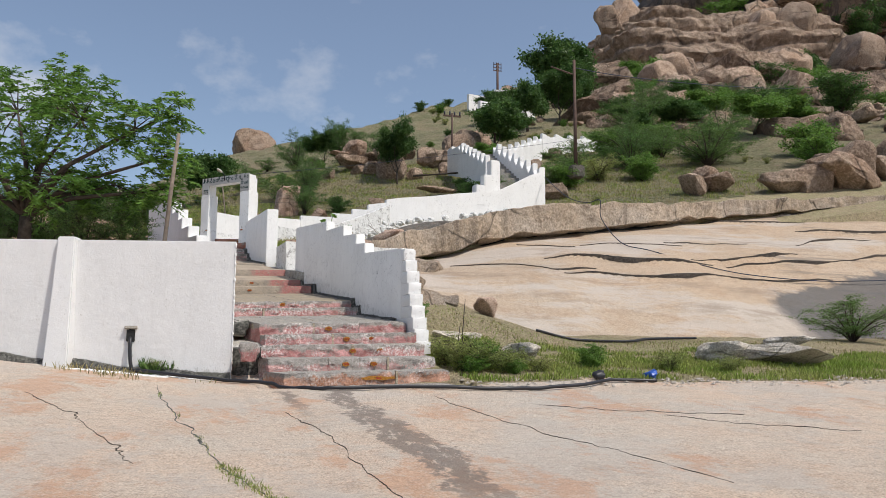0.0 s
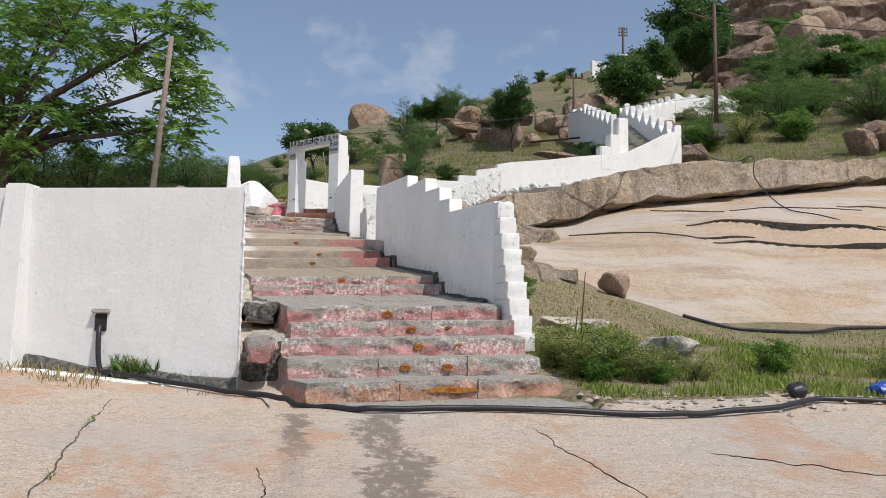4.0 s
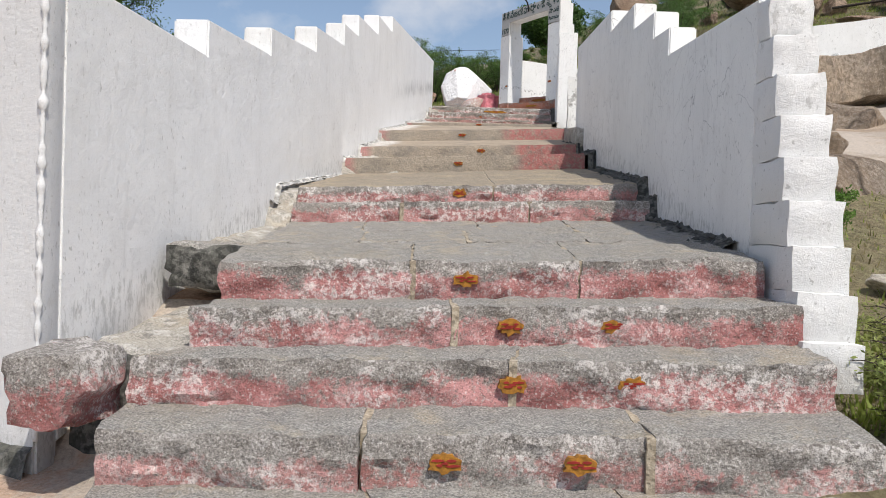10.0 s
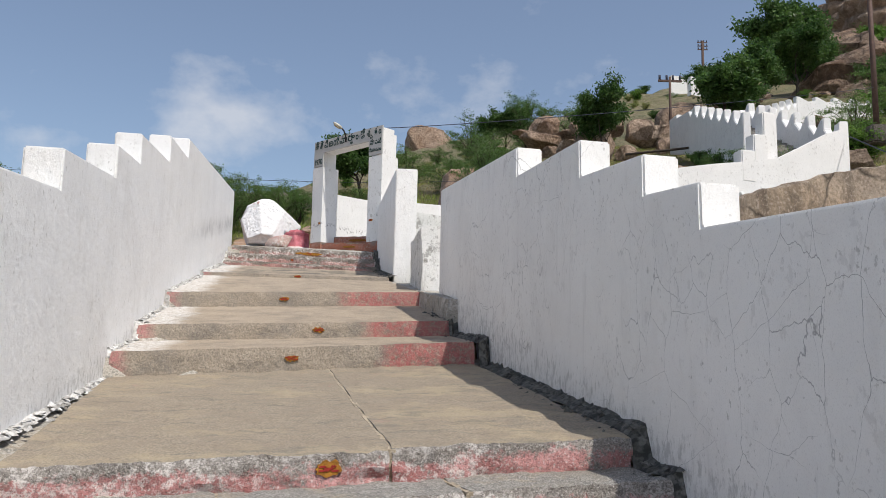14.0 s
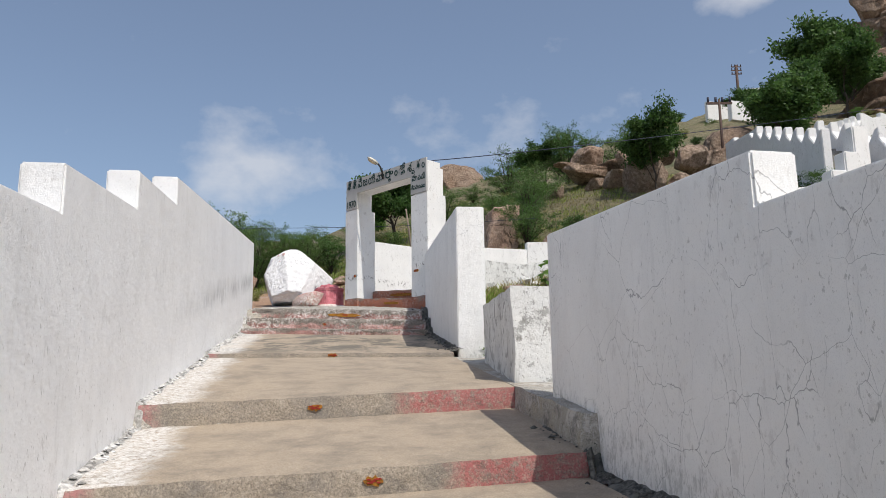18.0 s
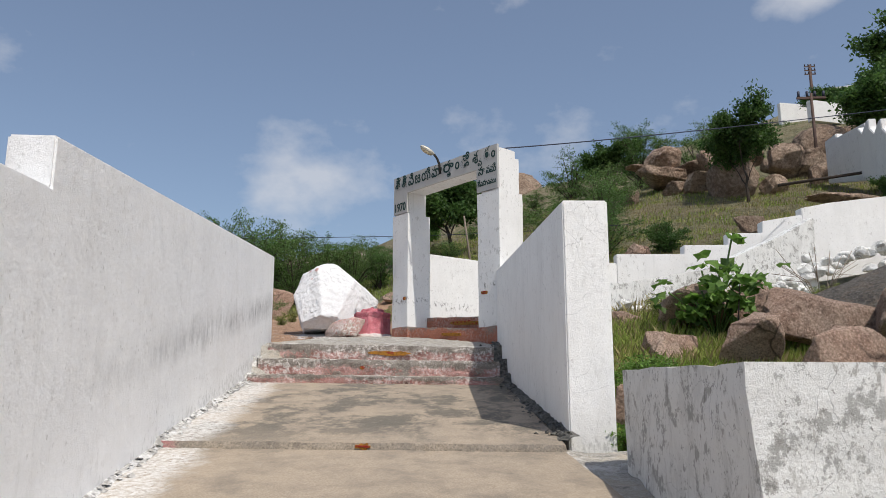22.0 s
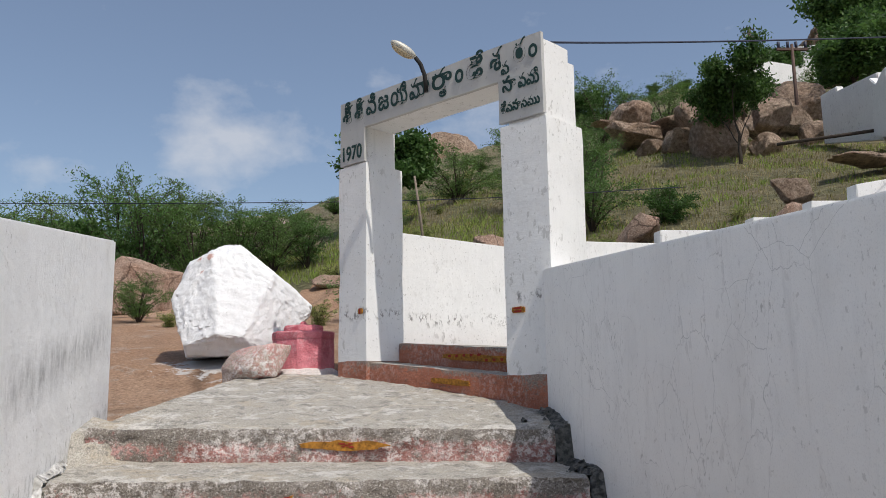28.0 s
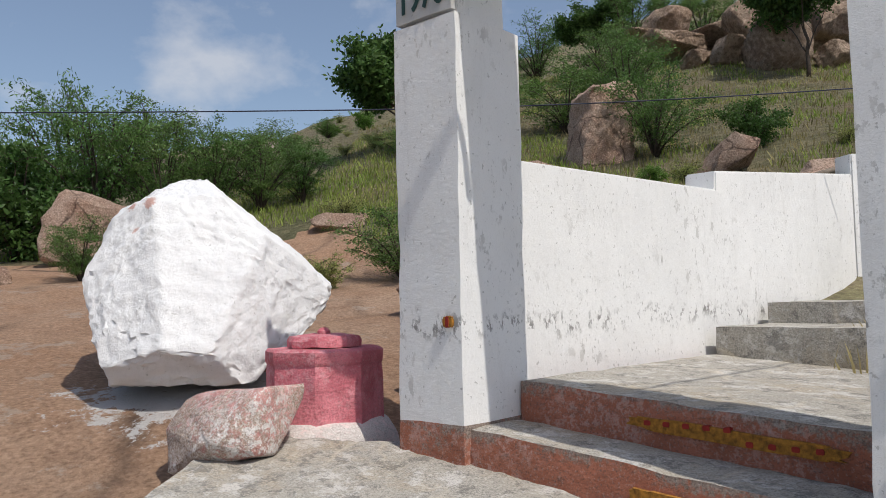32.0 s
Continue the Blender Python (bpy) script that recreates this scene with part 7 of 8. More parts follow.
G = "trees on the hillside"
for tr, x, y, sc, turn, st in [
        (T_TALL, 11.3, 54.2, 0.86, 0, 0.9), (T_ROUND, 47.5, 107, 2.5, 20, 0.95), (T_ROUND, 22.6, 66.8, 1.1, 90, 1.3), (T_LIGHT, 19.5, 60, 0.55, 40, 1.2), (B_ACACIA2, 8.8, 64.5, 1.1, 0, 1.0), (B_ACACIA, 12.2, 65, 1.1, 40, 1.0),
        (T_TALL, 7.6, 66, 0.7, 60, 1.2), (B_ACACIA2, 5.6, 70, 1.0, 60, 1.0), (T_ROUND, 33, 96, 0.9, 10, 1.1), (T_LIGHT, 66, 118, 1.9, 0, 1.1), (T_LIGHT, 60, 106, 1.2, 0, 1.2), (T_ROUND, 94, 112, 1.5, 30, 1.1), (T_ROUND, 31, 80, 1.25, 50, 1.0), (T_TALL, 36.5, 84, 1.3, 10, 1.2), (T_ROUND, 41, 92, 1.3, 140, 1.1), (T_ROUND, 27.5, 76, 0.8, 200, 1.1),
        (B_ACACIA, 33.5, 50.5, 1.15, 0, 1.5), (B_ACACIA2, 37, 54, 1.1, 70, 1.3), (B_ACACIA, 30, 56, 1.0, 20, 1.3), (T_LIGHT, 46, 62, 1.05, 10, 1.5), (T_LIGHT, 52, 66, 1.0, 80, 1.5), (T_ROUND, 44, 70, 0.8, 20, 1.6),
        (B_ACACIA, 40, 72, 1.5, 10, 1.3), (B_ACACIA2, 47, 83, 1.5, 10, 1.3), (B_GREEN, 42.5, 51, 1.5, 0, 1.6), (B_GREEN, 39.5, 46.5, 1.2, 60, 1.5), (B_GREEN, 33, 57.5, 1.3, 100, 1.8), (B_GREEN, 27, 48.5, 1.0, 0, 1.3),
        (B_DARK, 58, 74, 1.8, 0, 1.4), (B_DARK, 70, 78, 2.2, 60, 1.4), (B_GREEN, 64, 62, 1.8, 0, 1.5), (B_DARK, 84, 108, 2.4, 60, 1.4), (B_DARK, 108, 116, 2.6, 0, 1.4), (T_LIGHT, 82, 98, 1.4, 0, 1.3),
        (T_ROUND, -0.95, 53, 0.80, 0, 1.0), (B_ACACIA, 1.2, 56, 0.7, 0, 1.2), (B_ACACIA, 3.4, 52, 0.62, 0, 1.3), (B_ACACIA2, 4.9, 51.5, 0.72, 40, 1.0), (B_ACACIA, 5.4, 55, 0.8, 120, 1.0),
        (B_ACACIA2, 4.4, 47.6, 0.62, 200, 1.1), (B_DARK, 6.2, 46.8, 0.5, 0, 1.2), (B_DARK, 13.9, 45.6, 0.6, 0, 1.1), (B_DARK, 14.4, 48.6, 0.5, 40, 1.1), (B_GREEN, 16.0, 47.5, 0.6, 0, 1.0),
        (T_ROUND, 38.5, 70, 0.75, 70, 1.2), (B_ACACIA2, 28.1, 52, 0.85, 20, 1.35), (B_ACACIA, 32.4, 55, 0.85, 80, 1.35), (T_LIGHT, 50, 75, 1.1, 0, 1.4), (T_ROUND, 60, 95, 1.0, 0, 1.2), (B_DARK, 41.6, 78, 1.6, 0, 1.3),
        (B_GREEN, 29, 58, 1.2, 0, 1.4), (B_GREEN, 26.7, 48, 0.8, 60, 1.5), (B_DARK, 55.9, 76, 1.6, 0, 1.4),
        (B_GREEN, 21, 47.5, 0.9, 0, 1.6), (B_SCRUB, 24, 49, 1.6, 0, 1.6), (B_ACACIA, 24, 53, 0.75, 0, 1.4)]:
    put(tr, x, y, sc, turn, None, G, st)
for x, y, sc in [(-9.5, 27, 0.3), (-7.6, 30, 0.3), (-8.8, 33, 0.35), (-11, 23, 0.7), (-10.5, 37, 0.5), (-6.2, 18.4, 0.6), (-8.2, 19.0, 0.6), (-9.6, 20.0, 0.5), (-4.9, 17.9, 0.42), (-7.4, 22.0, 0.26), (-2.7, 17.2, 0.40), (-1.9, 17.0, 0.34), (-3.7, 18.2, 0.48), (-6.0, 25.0, 0.32), (-5.4, 28.0, 0.3)]:
    put(B_ACACIA if int(x * 10) % 2 else B_ACACIA2, x, y, sc, x * 40, None, "thorn bushes behind the front wall", 1.1)
G = "thorn bushes beyond the sheet rock"
for tr, x, y, sc, turn, st in [(B_ACACIA, -9.7, 47.6, 1.0, 0, 0.8), (B_DARK, -8.7, 46.6, 1.15, 40, 1.0), (B_ACACIA2, -7.4, 47.4, 0.98, 60, 0.8), (B_ACACIA, -6.2, 48.0, 0.85, 90, 0.8), (B_ACACIA2, -5.2, 48.2, 0.70, 10, 0.9),
                               (B_ACACIA, -4.3, 48.8, 0.62, 200, 0.9), (B_ACACIA2, -3.4, 49.0, 0.45, 30, 1.1), (B_ACACIA, -11.2, 49.0, 1.0, 140, 0.9), (B_ACACIA2, -13.0, 51.5, 1.05, 40, 1.0), (B_ACACIA, -15.2, 53, 1.0, 80, 1.0),
                               (B_ACACIA2, -9.4, 51, 1.05, 10, 1.0), (B_ACACIA, -7.6, 51.5, 0.95, 10, 1.0), (B_DARK, -10.8, 46.0, 0.7, 0, 1.2), (B_ACACIA, -13, 40, 1.0, 0, 1.1), (B_ACACIA2, -16, 35, 1.1, 0, 1.2),
                               (B_ACACIA, -11, 33, 0.45, 0, 1.2), (B_ACACIA2, -9, 28, 0.3, 0, 1.2), (B_ACACIA, -12.5, 26, 0.5, 50, 1.2), (B_DARK, -7.2, 25.5, 0.4, 50, 1.0), (B_ACACIA2, -20, 55, 1.3, 0, 1.2), (B_ACACIA, -25, 48, 1.3, 0, 1.2)]:
    put(tr, x, y, sc, turn, None, G, st)
rng = random.Random(9)
for i in range(190):
    x, y = rng.uniform(-6, 42), rng.uniform(40.5, 80)
    if 4 < x < 17 and 46 < y < 62:
        continue
    if 9 < x < 28 and 38 < y < 50 and rng.random() < 0.5:
        continue
    put(rng.choice((B_SCRUB, B_SCRUB, B_SCRUB, B_SCRUB, B_GREEN, B_ACACIA)), x, y, rng.uniform(0.2, 0.55), rng.uniform(0, 360), None, "scrub on the hillside", rng.uniform(1, 1.5))
for i in range(100):
    x, y = rng.uniform(14, 115), rng.uniform(75, 130)
    if 13 < math.degrees(math.atan2(x, y)) < 48:
        put(rng.choice((B_SCRUB, B_DARK, B_GREEN, B_ACACIA)), x, y, rng.uniform(0.6, 1.5) * (0.6 if x < 40 else 1.0), rng.uniform(0, 360), None, "scrub on the hillside", rng.uniform(1, 1.5))
for c, n in SHELVES[280:]:
    put(rng.choice((B_DARK, B_GREEN)), c.x, c.y, rng.uniform(2.2, 4.5), rng.uniform(0, 360), c.z - 0.6, "bushes on the bare hill", rng.uniform(1, 1.4))
# small bushes by the stairs and wall
for tr, x, y, sc, st in [(B_SCRUB, 4.2, 14.2, 0.62, 1.15), (B_GREEN, 4.35, 14.0, 0.20, 1.5), (B_GREEN, 4.7, 14.5, 0.30, 1.2), (B_SCRUB, 4.55, 14.25, 0.55, 1.2), (B_SCRUB, 4.9, 14.0, 0.42, 1.3), (B_SCRUB, 5.2, 14.3, 0.42, 1.2), (B_SCRUB, 4.0, 14.7, 0.5, 1.2), (B_GREEN, 5.1, 13.9, 0.16, 1.4), (B_SCRUB, 4.2, 15.3, 0.5, 1.2), (B_SCRUB, 5.6, 14.0, 0.32, 1.3), (B_GREEN, 6.9, 14.6, 0.28, 1.3), (B_SCRUB, -1.0, 13.95, 0.3, 0.9), (B_SCRUB, 8.4, 14.2, 0.4, 1.3),
                         (B_SCRUB, 9.6, 14.0, 0.35, 1.4), (B_GREEN, 4.1, 17.4, 0.3, 1.0), (B_GREEN, 1.95, 26.6, 0.16, 1.6), (B_GREEN, 1.75, 27.1, 0.18, 1.3), (B_SCRUB, 2.6, 28.5, 0.3, 1.2), (B_GREEN, 2.3, 29.3, 0.32, 1.3),
                         (B_SCRUB, 3.3, 33.3, 0.45, 1.0), (B_SCRUB, 7.2, 36.9, 0.55, 1.2), (B_SCRUB, 9.5, 37.3, 0.4, 1.2), (B_SCRUB, 12.2, 38.1, 0.4, 1.4), (B_SCRUB, 16.9, 39.6, 0.5, 1.0), (B_ACACIA, 17.5, 19.6, 0.45, 1.5), (B_ACACIA2, 20.5, 19.5, 0.55, 1.3)]:
    put(tr, x, y, sc, x * 50, None, "weeds and shrubs by the stairs", st)
for tr in (T_ROUND, T_TALL, T_LIGHT, B_ACACIA, B_ACACIA2, B_GREEN, B_DARK, B_SCRUB):
    finish(tr)


# broad-leaved young plant among the red boulders
def make_broad_plant():
    rng = random.Random(4)
    plant = empty("broadleaf_plant")
    tagged(plant, "young plant with broad lobed green leaves among red boulders", "plant")
    base = Vector((3.8, 32.2, ground(3.8, 32.2)))
    sv, sf = [], []
    lv, lf = [], []
    for k in range(12):
        a = k * 2.4
        h = rng.uniform(0.35, 0.95) if k else 1.4
        tip = base + Vector((math.cos(a) * rng.uniform(0.25, 0.8), math.sin(a) * rng.uniform(0.2, 0.5), h + 0.1)) if k else base + Vector((0.3, 0, 1.45))
        v, f = tube([base, base.lerp(tip, 0.5) + Vector((0, 0, 0.12)), tip], 0.014, 5)
        o = len(sv)
        sv += v
        sf += [tuple(q + o for q in face) for face in f]
        for m in range(10):
            p = base.lerp(tip, rng.uniform(0.45, 1.05)) + Vector((rng.gauss(0, 0.1), rng.gauss(0, 0.1), rng.gauss(0.05, 0.07)))
            r = rng.uniform(0.09, 0.17)
            b = rng.uniform(0, 6.28)
            n = Vector((rng.gauss(0, 0.5), rng.gauss(-0.3, 0.5), 1)).normalized()
            e1 = n.cross(Vector((math.cos(b), math.sin(b), 0.01))).normalized()
            e2 = n.cross(e1)
            o = len(lv)
            lv.append(p)
            for q in range(10):
                w = 2 * math.pi * q / 10
                rr = r * (1.0 if q % 2 else 0.62)
                lv.append(p + (e1 * math.cos(w) + e2 * math.sin(w)) * rr - n * 0.03 * (q % 3))
            lf += [(o, o + 1 + q, o + 1 + (q + 1) % 10) for q in range(10)]
    from_lists("stem", sv, sf, M_LEAF3, plant, True)
    from_lists("leaves", lv, lf, M_LEAF, plant)


make_broad_plant()


# ---- grass ----
def blades(name, n, region, height, mat, seed, label, clump=0.0, thin=0.012, keep=None):
    nr = np.random.default_rng(seed)
    (x0, x1), (y0, y1) = region
    xs, ys = nr.uniform(x0, x1, n), nr.uniform(y0, y1, n)
    verts, faces = [], []
    for x, y in zip(xs, ys):
        if clump and noise.noise(Vector((x * 0.9, y * 0.9, seed))) < clump * (0.5 + nr.random()):
            continue
        if keep and not keep(x, y):
            continue
        z = ground(x, y) - 0.02
        h = height * nr.uniform(0.35, 1.25)
        a, l = nr.uniform(0, 6.283), nr.uniform(0.1, 0.6) * h
        w = thin * nr.uniform(0.6, 1.4)
        o = len(verts)
        dx, dy = math.cos(a), math.sin(a)
        verts += [(x - dy * w, y + dx * w, z), (x + dy * w, y - dx * w, z), (x + dx * l * 0.35 + dy * w * 0.6, y + dy * l * 0.35 - dx * w * 0.6, z + h * 0.6), (x + dx * l, y + dy * l, z + h)]
        faces += [(o, o + 1, o + 2), (o, o + 2, o + 3)]
    return tagged(from_lists(name, verts, faces, mat), label, "grass", kind="stuff")


def on_slope(x, y):
    return x > left_x(34) + 2.4 - max(0, y - 41) * 0.35 or y > 46.5


def on_field(x, y):
    return x > right_x(y) + 0.35 and y < curve_at(BASE_Y, x) - 0.1 - 0.9 * sstep(4, 8, x)


blades("grass", 70000, ((3.4, 17), (13.1, 19.2)), 0.11, M_GRASS, 3, "green grass between the stairs and the rock dome", -0.2, 0.011, lambda x, y: on_field(x, y) and y < 16.9 + 1.6 * noise.noise(Vector((x * 0.6, y * 0.6, 9))))
blades("grass", 11000, ((3.5, 14), (14.0, 19.5)), 0.06, M_GRASS, 44, "short green grass on the bank", 0.0, 0.007, on_field)
blades("dry_grass", 20000, ((3.6, 24), (13.0, 22)), 0.08, M_DRY, 4, "dry grass stalks at the foot of the rock", 0.05, 0.010, on_field)
blades("grass", 52000, ((1.6, 7.5), (26.0, 33.5)), 0.20, M_GRASS, 5, "grass among the red boulders", 0.0, 0.010, lambda x, y: x > parapet_x(y) + 0.45 and not (y < 27 and x < 5.2))
blades("dry_grass", 12000, ((1.6, 8), (26.0, 35.5)), 0.24, M_DRY, 6, "dry stalks among the red boulders", 0.0, 0.008, lambda x, y: x > parapet_x(y) + 0.45 and not (y < 27 and x < 5.2))
blades("dry_grass", 36000, ((-3, 34), (40, 66)), 0.17, M_DRY, 7, "dry grass covering the hillside", 0.0, 0.014, on_slope)
blades("grass", 90000, ((-3, 34), (40, 66)), 0.17, M_GRASS, 8, "green grass on the hillside", 0.03, 0.014, on_slope)
blades("dry_grass", 7000, ((-11, 0.2), (13.0, 15.2)), 0.12, M_DRY, 9, "dry grass along the front wall", 0.12, 0.006, lambda x, y: front_y(x) - 0.9 < y < front_y(x) - 0.02)
blades("grass", 12000, ((-9, 3), (44, 52)), 0.20, M_GRASS, 10, "green grass beyond the sheet rock", 0.0, 0.010, on_slope)


# ---- small things ----
def strip(name, pts, width, mat, label, category, seed, lift=0.006, jag=0.5, gaps=0.0):
    """A flat ragged streak lying on the rock along a line of plan points."""
    verts, faces = [], []
    n = len(pts)
    total, across = (150, 3) if width < 0.05 else (190, 12)
    for i in range(total + 1):
        f = i / total * (n - 1)
        k = min(int(f), n - 2)
        a, b = Vector((*pts[k], 0)), Vector((*pts[k + 1], 0))
        p = a.lerp(b, f - k)
        d = (b - a).normalized()
        s = Vector((-d.y, d.x, 0))
        p = p + s * jag * (0.16 * noise.noise(Vector((i * 0.09, seed, 0))) + 0.07 * noise.noise(Vector((i * 0.33, seed, 0))))
        w = width * (0.35 + 1.0 * abs(noise.noise(Vector((i * 0.13, seed, 5)))) + 0.5 * abs(noise.noise(Vector((i * 0.6, seed, 5))))) * min(1.0, 0.15 + min(i, total - i) * 0.06)
        for m in range(across + 1):
            g = m / across * 2 - 1
            q = p + s * w * g
            verts.append((q.x, q.y, ground(q.x, q.y) + lift - (0.012 if abs(g) == 1 else 0)))
    for i in range(total):
        for m in range(across):
            if gaps:
                q = Vector(verts[i * (across + 1) + m])
                g = abs((m + 0.5) / across * 2 - 1)
                if noise.noise(Vector((q.x * 5, q.y * 3.2, seed))) * 0.6 + noise.noise(Vector((q.x * 15, q.y * 9, seed))) * 0.5 < gaps * (g * 1.5 - 0.75):
                    continue
            a = i * (across + 1) + m
            faces.append((a, a + across + 1, a + across + 2, a + 1))
    return tagged(from_lists(name, verts, faces, mat, None, True), label, category, kind="structure")


strip("rock_crack", [(0.77, 10.1), (1.05, 8.8), (1.19, 7.5), (1.26, 6.5), (1.34, 5.6), (1.6, 4.0)], 0.009, M_JOINT_SHADE, "thin crack in the sheet rock", "crack", 3)
strip("rock_crack", [(3.0, 11.6), (3.17, 9.7), (3.45, 8.25), (3.8, 7.5), (4.1, 6.0)], 0.009, M_JOINT_SHADE, "thin crack in the sheet rock", "crack", 4)
strip("rock_crack", [(-2.3, 11.0), (-1.56, 9.8), (-0.93, 8.1), (-0.7, 7.4)], 0.009, M_JOINT_SHADE, "thin crack in the sheet rock", "crack", 5)
strip("rock_crack", [(-0.87, 12.6), (-0.73, 11.2), (-0.4, 9.5), (-0.2, 8.5), (0.0, 7.5), (0.3, 6.4), (0.5, 5.6)], 0.02, M_MOSS_AND_SHADE, "soil-filled crack in the sheet rock", "crack", 6)
strip("rock_crack", [(5.5, 9.5), (6.2, 8.6), (7.2, 8.0)], 0.009, M_JOINT_SHADE, "thin crack in the sheet rock", "crack", 7)
strip("rock_crack", [(4.2, 10.6), (5.1, 9.9), (6.6, 9.4)], 0.009, M_JOINT_SHADE, "thin crack in the sheet rock", "crack", 8)
strip("lime_splash", [(-2.4, 13.95), (-1.5, 13.8), (-0.6, 13.7), (0.05, 13.55)], 0.14, M_WASH_ROCK, "white lime splashed on the rock under the wall", "stain", 9, 0.012, 0.5)


def crack_grass(x, y):
    line = [(-0.87, 12.6), (-0.73, 11.2), (-0.4, 9.5), (-0.2, 8.5), (0.0, 7.5), (0.3, 6.4), (0.6, 5.6)]
    cx = curve_at([(b, a) for a, b in reversed(line)], y)
    wide = 0.02 + (0.11 if y < 7.6 else 0.012) * (0.4 + abs(noise.noise(Vector((y * 3, 2, 0)))))
    return abs(x - cx) < wide and noise.noise(Vector((y * 2.2, 0, 4))) > (0.18 if y > 8.2 else -0.2)


blades("grass", 16000, ((-1.2, 1.0), (5.4, 12.6)), 0.06, M_LEAF5, 21, "weeds growing in the rock crack", 0.0, 0.004, crack_grass)


def crack_patch(x, y):
    cx = curve_at([(5.4, 0.62), (6.4, 0.3), (7.5, 0.0)], y)
    return abs(x - cx) < 0.11 * (0.35 + noise.noise(Vector((x * 5, y * 3, 1))) + 0.35 * min(1.0, (7.4 - y)))


blades("grass", 9000, ((-0.35, 0.9), (5.4, 7.4)), 0.045, M_GRASS, 41, "low patch of weeds in the rock crack", 0.0, 0.004, crack_patch)
blades("dry_grass", 3000, ((-0.35, 0.9), (5.4, 7.4)), 0.045, M_DRY, 42, "low patch of dry weeds in the rock crack", 0.0, 0.003, crack_patch)
blades("grass", 900, ((-1.25, -0.7), (13.85, 14.05)), 0.24, M_LEAF3, 22, "weeds at the foot of the white wall", 0.0, 0.006)


def cable(name, pts, r, mat, label, category="cable", sag=0.0, sides=6, steps=48):
    """A line through points, smoothed, with its own sag."""
    ps = [Vector(p) for p in pts]
    out = []
    n = len(ps)
    for i in range(steps + 1):
        f = i / steps * (n - 1)
        k = min(int(f), n - 2)
        t = f - k
        p0, p1, p2, p3 = ps[max(k - 1, 0)], ps[k], ps[k + 1], ps[min(k + 2, n - 1)]
        p = 0.5 * ((2 * p1) + (p2 - p0) * t + (2 * p0 - 5 * p1 + 4 * p2 - p3) * t * t + (3 * p1 - p0 - 3 * p2 + p3) * t ** 3)
        p = p - Vector((0, 0, sag * 4 * (i / steps) * (1 - i / steps)))
        out.append(p)
    v, f = tube(out, r, sides)
    return tagged(from_lists(name, v, f, mat, None, True), label, category)


def on_rock(x, y, up=0.03):
    return (x, y, ground(x, y) + up)


HOSE = [(-1.36, 13.88), (-0.93, 13.75), (-0.15, 13.35), (0.5, 12.87), (0.95, 12.5), (1.56, 12.2), (2.5, 12.2), (3.4, 12.08), (4.29, 12.0), (5.72, 12.36), (6.4, 12.7), (7.4, 12.6)]
lie = []
for (xa, ya), (xb, yb) in zip(HOSE, HOSE[1:]):
    for q in range(5):
        x, y = lerp(xa, xb, q / 5), lerp(ya, yb, q / 5)
        lie.append((x, y, max(ground(x + dx, y + dy) for dx in (-0.25, 0, 0.25) for dy in (-0.2, 0, 0.2)) + 0.02))
cable("water_hose", [(-1.42, front_y(-1.42) + 0.05, 1.80), (-1.42, 13.93, 1.70), (-1.40, 13.89, 1.42)] + lie, 0.029, M_HOSE, "thick black rubber water hose across the rock", "hose", 0, 10, 240)
cable("water_hose", [on_rock(7.5, 18.9, 0.05), on_rock(8.6, 19.0, 0.05), on_rock(9.8, 18.6, 0.05), on_rock(10.8, 19.2, 0.06), on_rock(12.4, 19.6, 0.06)], 0.035, M_HOSE, "black hose lying along the foot of the rock dome", "hose", 0, 8, 60)
cable("power_cable", [(16.7, 40.6, 11.2), (16.2, 36.5, 9.3), (15.6, 33.0, 8.35), (15.2, 30.9, 8.05), (15.05, 30.5, 7.2), (14.75, 28.2, 5.85), (15.3, 27.0, 5.42), (16.9, 25.8, 4.75), (18.6, 25.5, 4.45), (22.1, 26.2, 4.4), (26, 27.0, 4.6), (34, 29, 5.0)], 0.02, M_WIRE, "black cable hanging down the rock dome", "cable", 0, 6, 80)
# pipe outlets in the front wall
for x in (-1.42, -4.25):
    o = empty("drain_outlet")
    y = front_y(x)
    tagged(o, "broken drain outlet in the white wall", "drain")
    part("recess", box_bm(0.13, 0.05, 0.20, 0.01, (x, y - 0.004, 1.80)), M_DARK, o)
    part("lintel", box_bm(0.20, 0.09, 0.05, 0.01, (x, y - 0.02, 1.93)), M_CONC_OLD, o)

# stones beside the first steps
for nm, x, y, z, sx, sy, sz, mat, label in [("painted_block", 0.42, 13.52, 1.54, 0.15, 0.20, 0.15, M_RISER, "red and white daubed stone at the foot of the stair wall"),
                                            ("dark_block", 0.24, 15.12, 1.97, 0.21, 0.30, 0.13, M_MOSS_AND_SHADE, "dark mossy stone block beside the landing")]:
    bm = rough_box(lambda u, v, w: Vector((x + (u - 0.5) * 2 * sx * (1 if w > 0.4 else 0.8), y + (v - 0.5) * 2 * sy, z + (w - 0.5) * 2 * sz)), 8, 8, 6, 0.03, 5, 0.03)
    tagged(part(nm, bm, (M_STEP if nm == "dark_block" else mat, mat)), label, "stone")
bm = rough_box(lambda u, v, w: Vector((0.16 + u * 0.55, 13.85 + v * 1.0, 0.95 + w * 0.68 + 0.12 * v)), 8, 12, 5, 0.02, 6, 0.03)
tagged(part("side_fill", bm, (M_CONC_OLD, M_MOSS_AND_SHADE)), "rubble and lime fill between stairs and wall", "rubble", kind="structure")

# poles
pole = empty("wooden_pole")
tagged(pole, "leaning grey wooden pole behind the white wall", "pole")
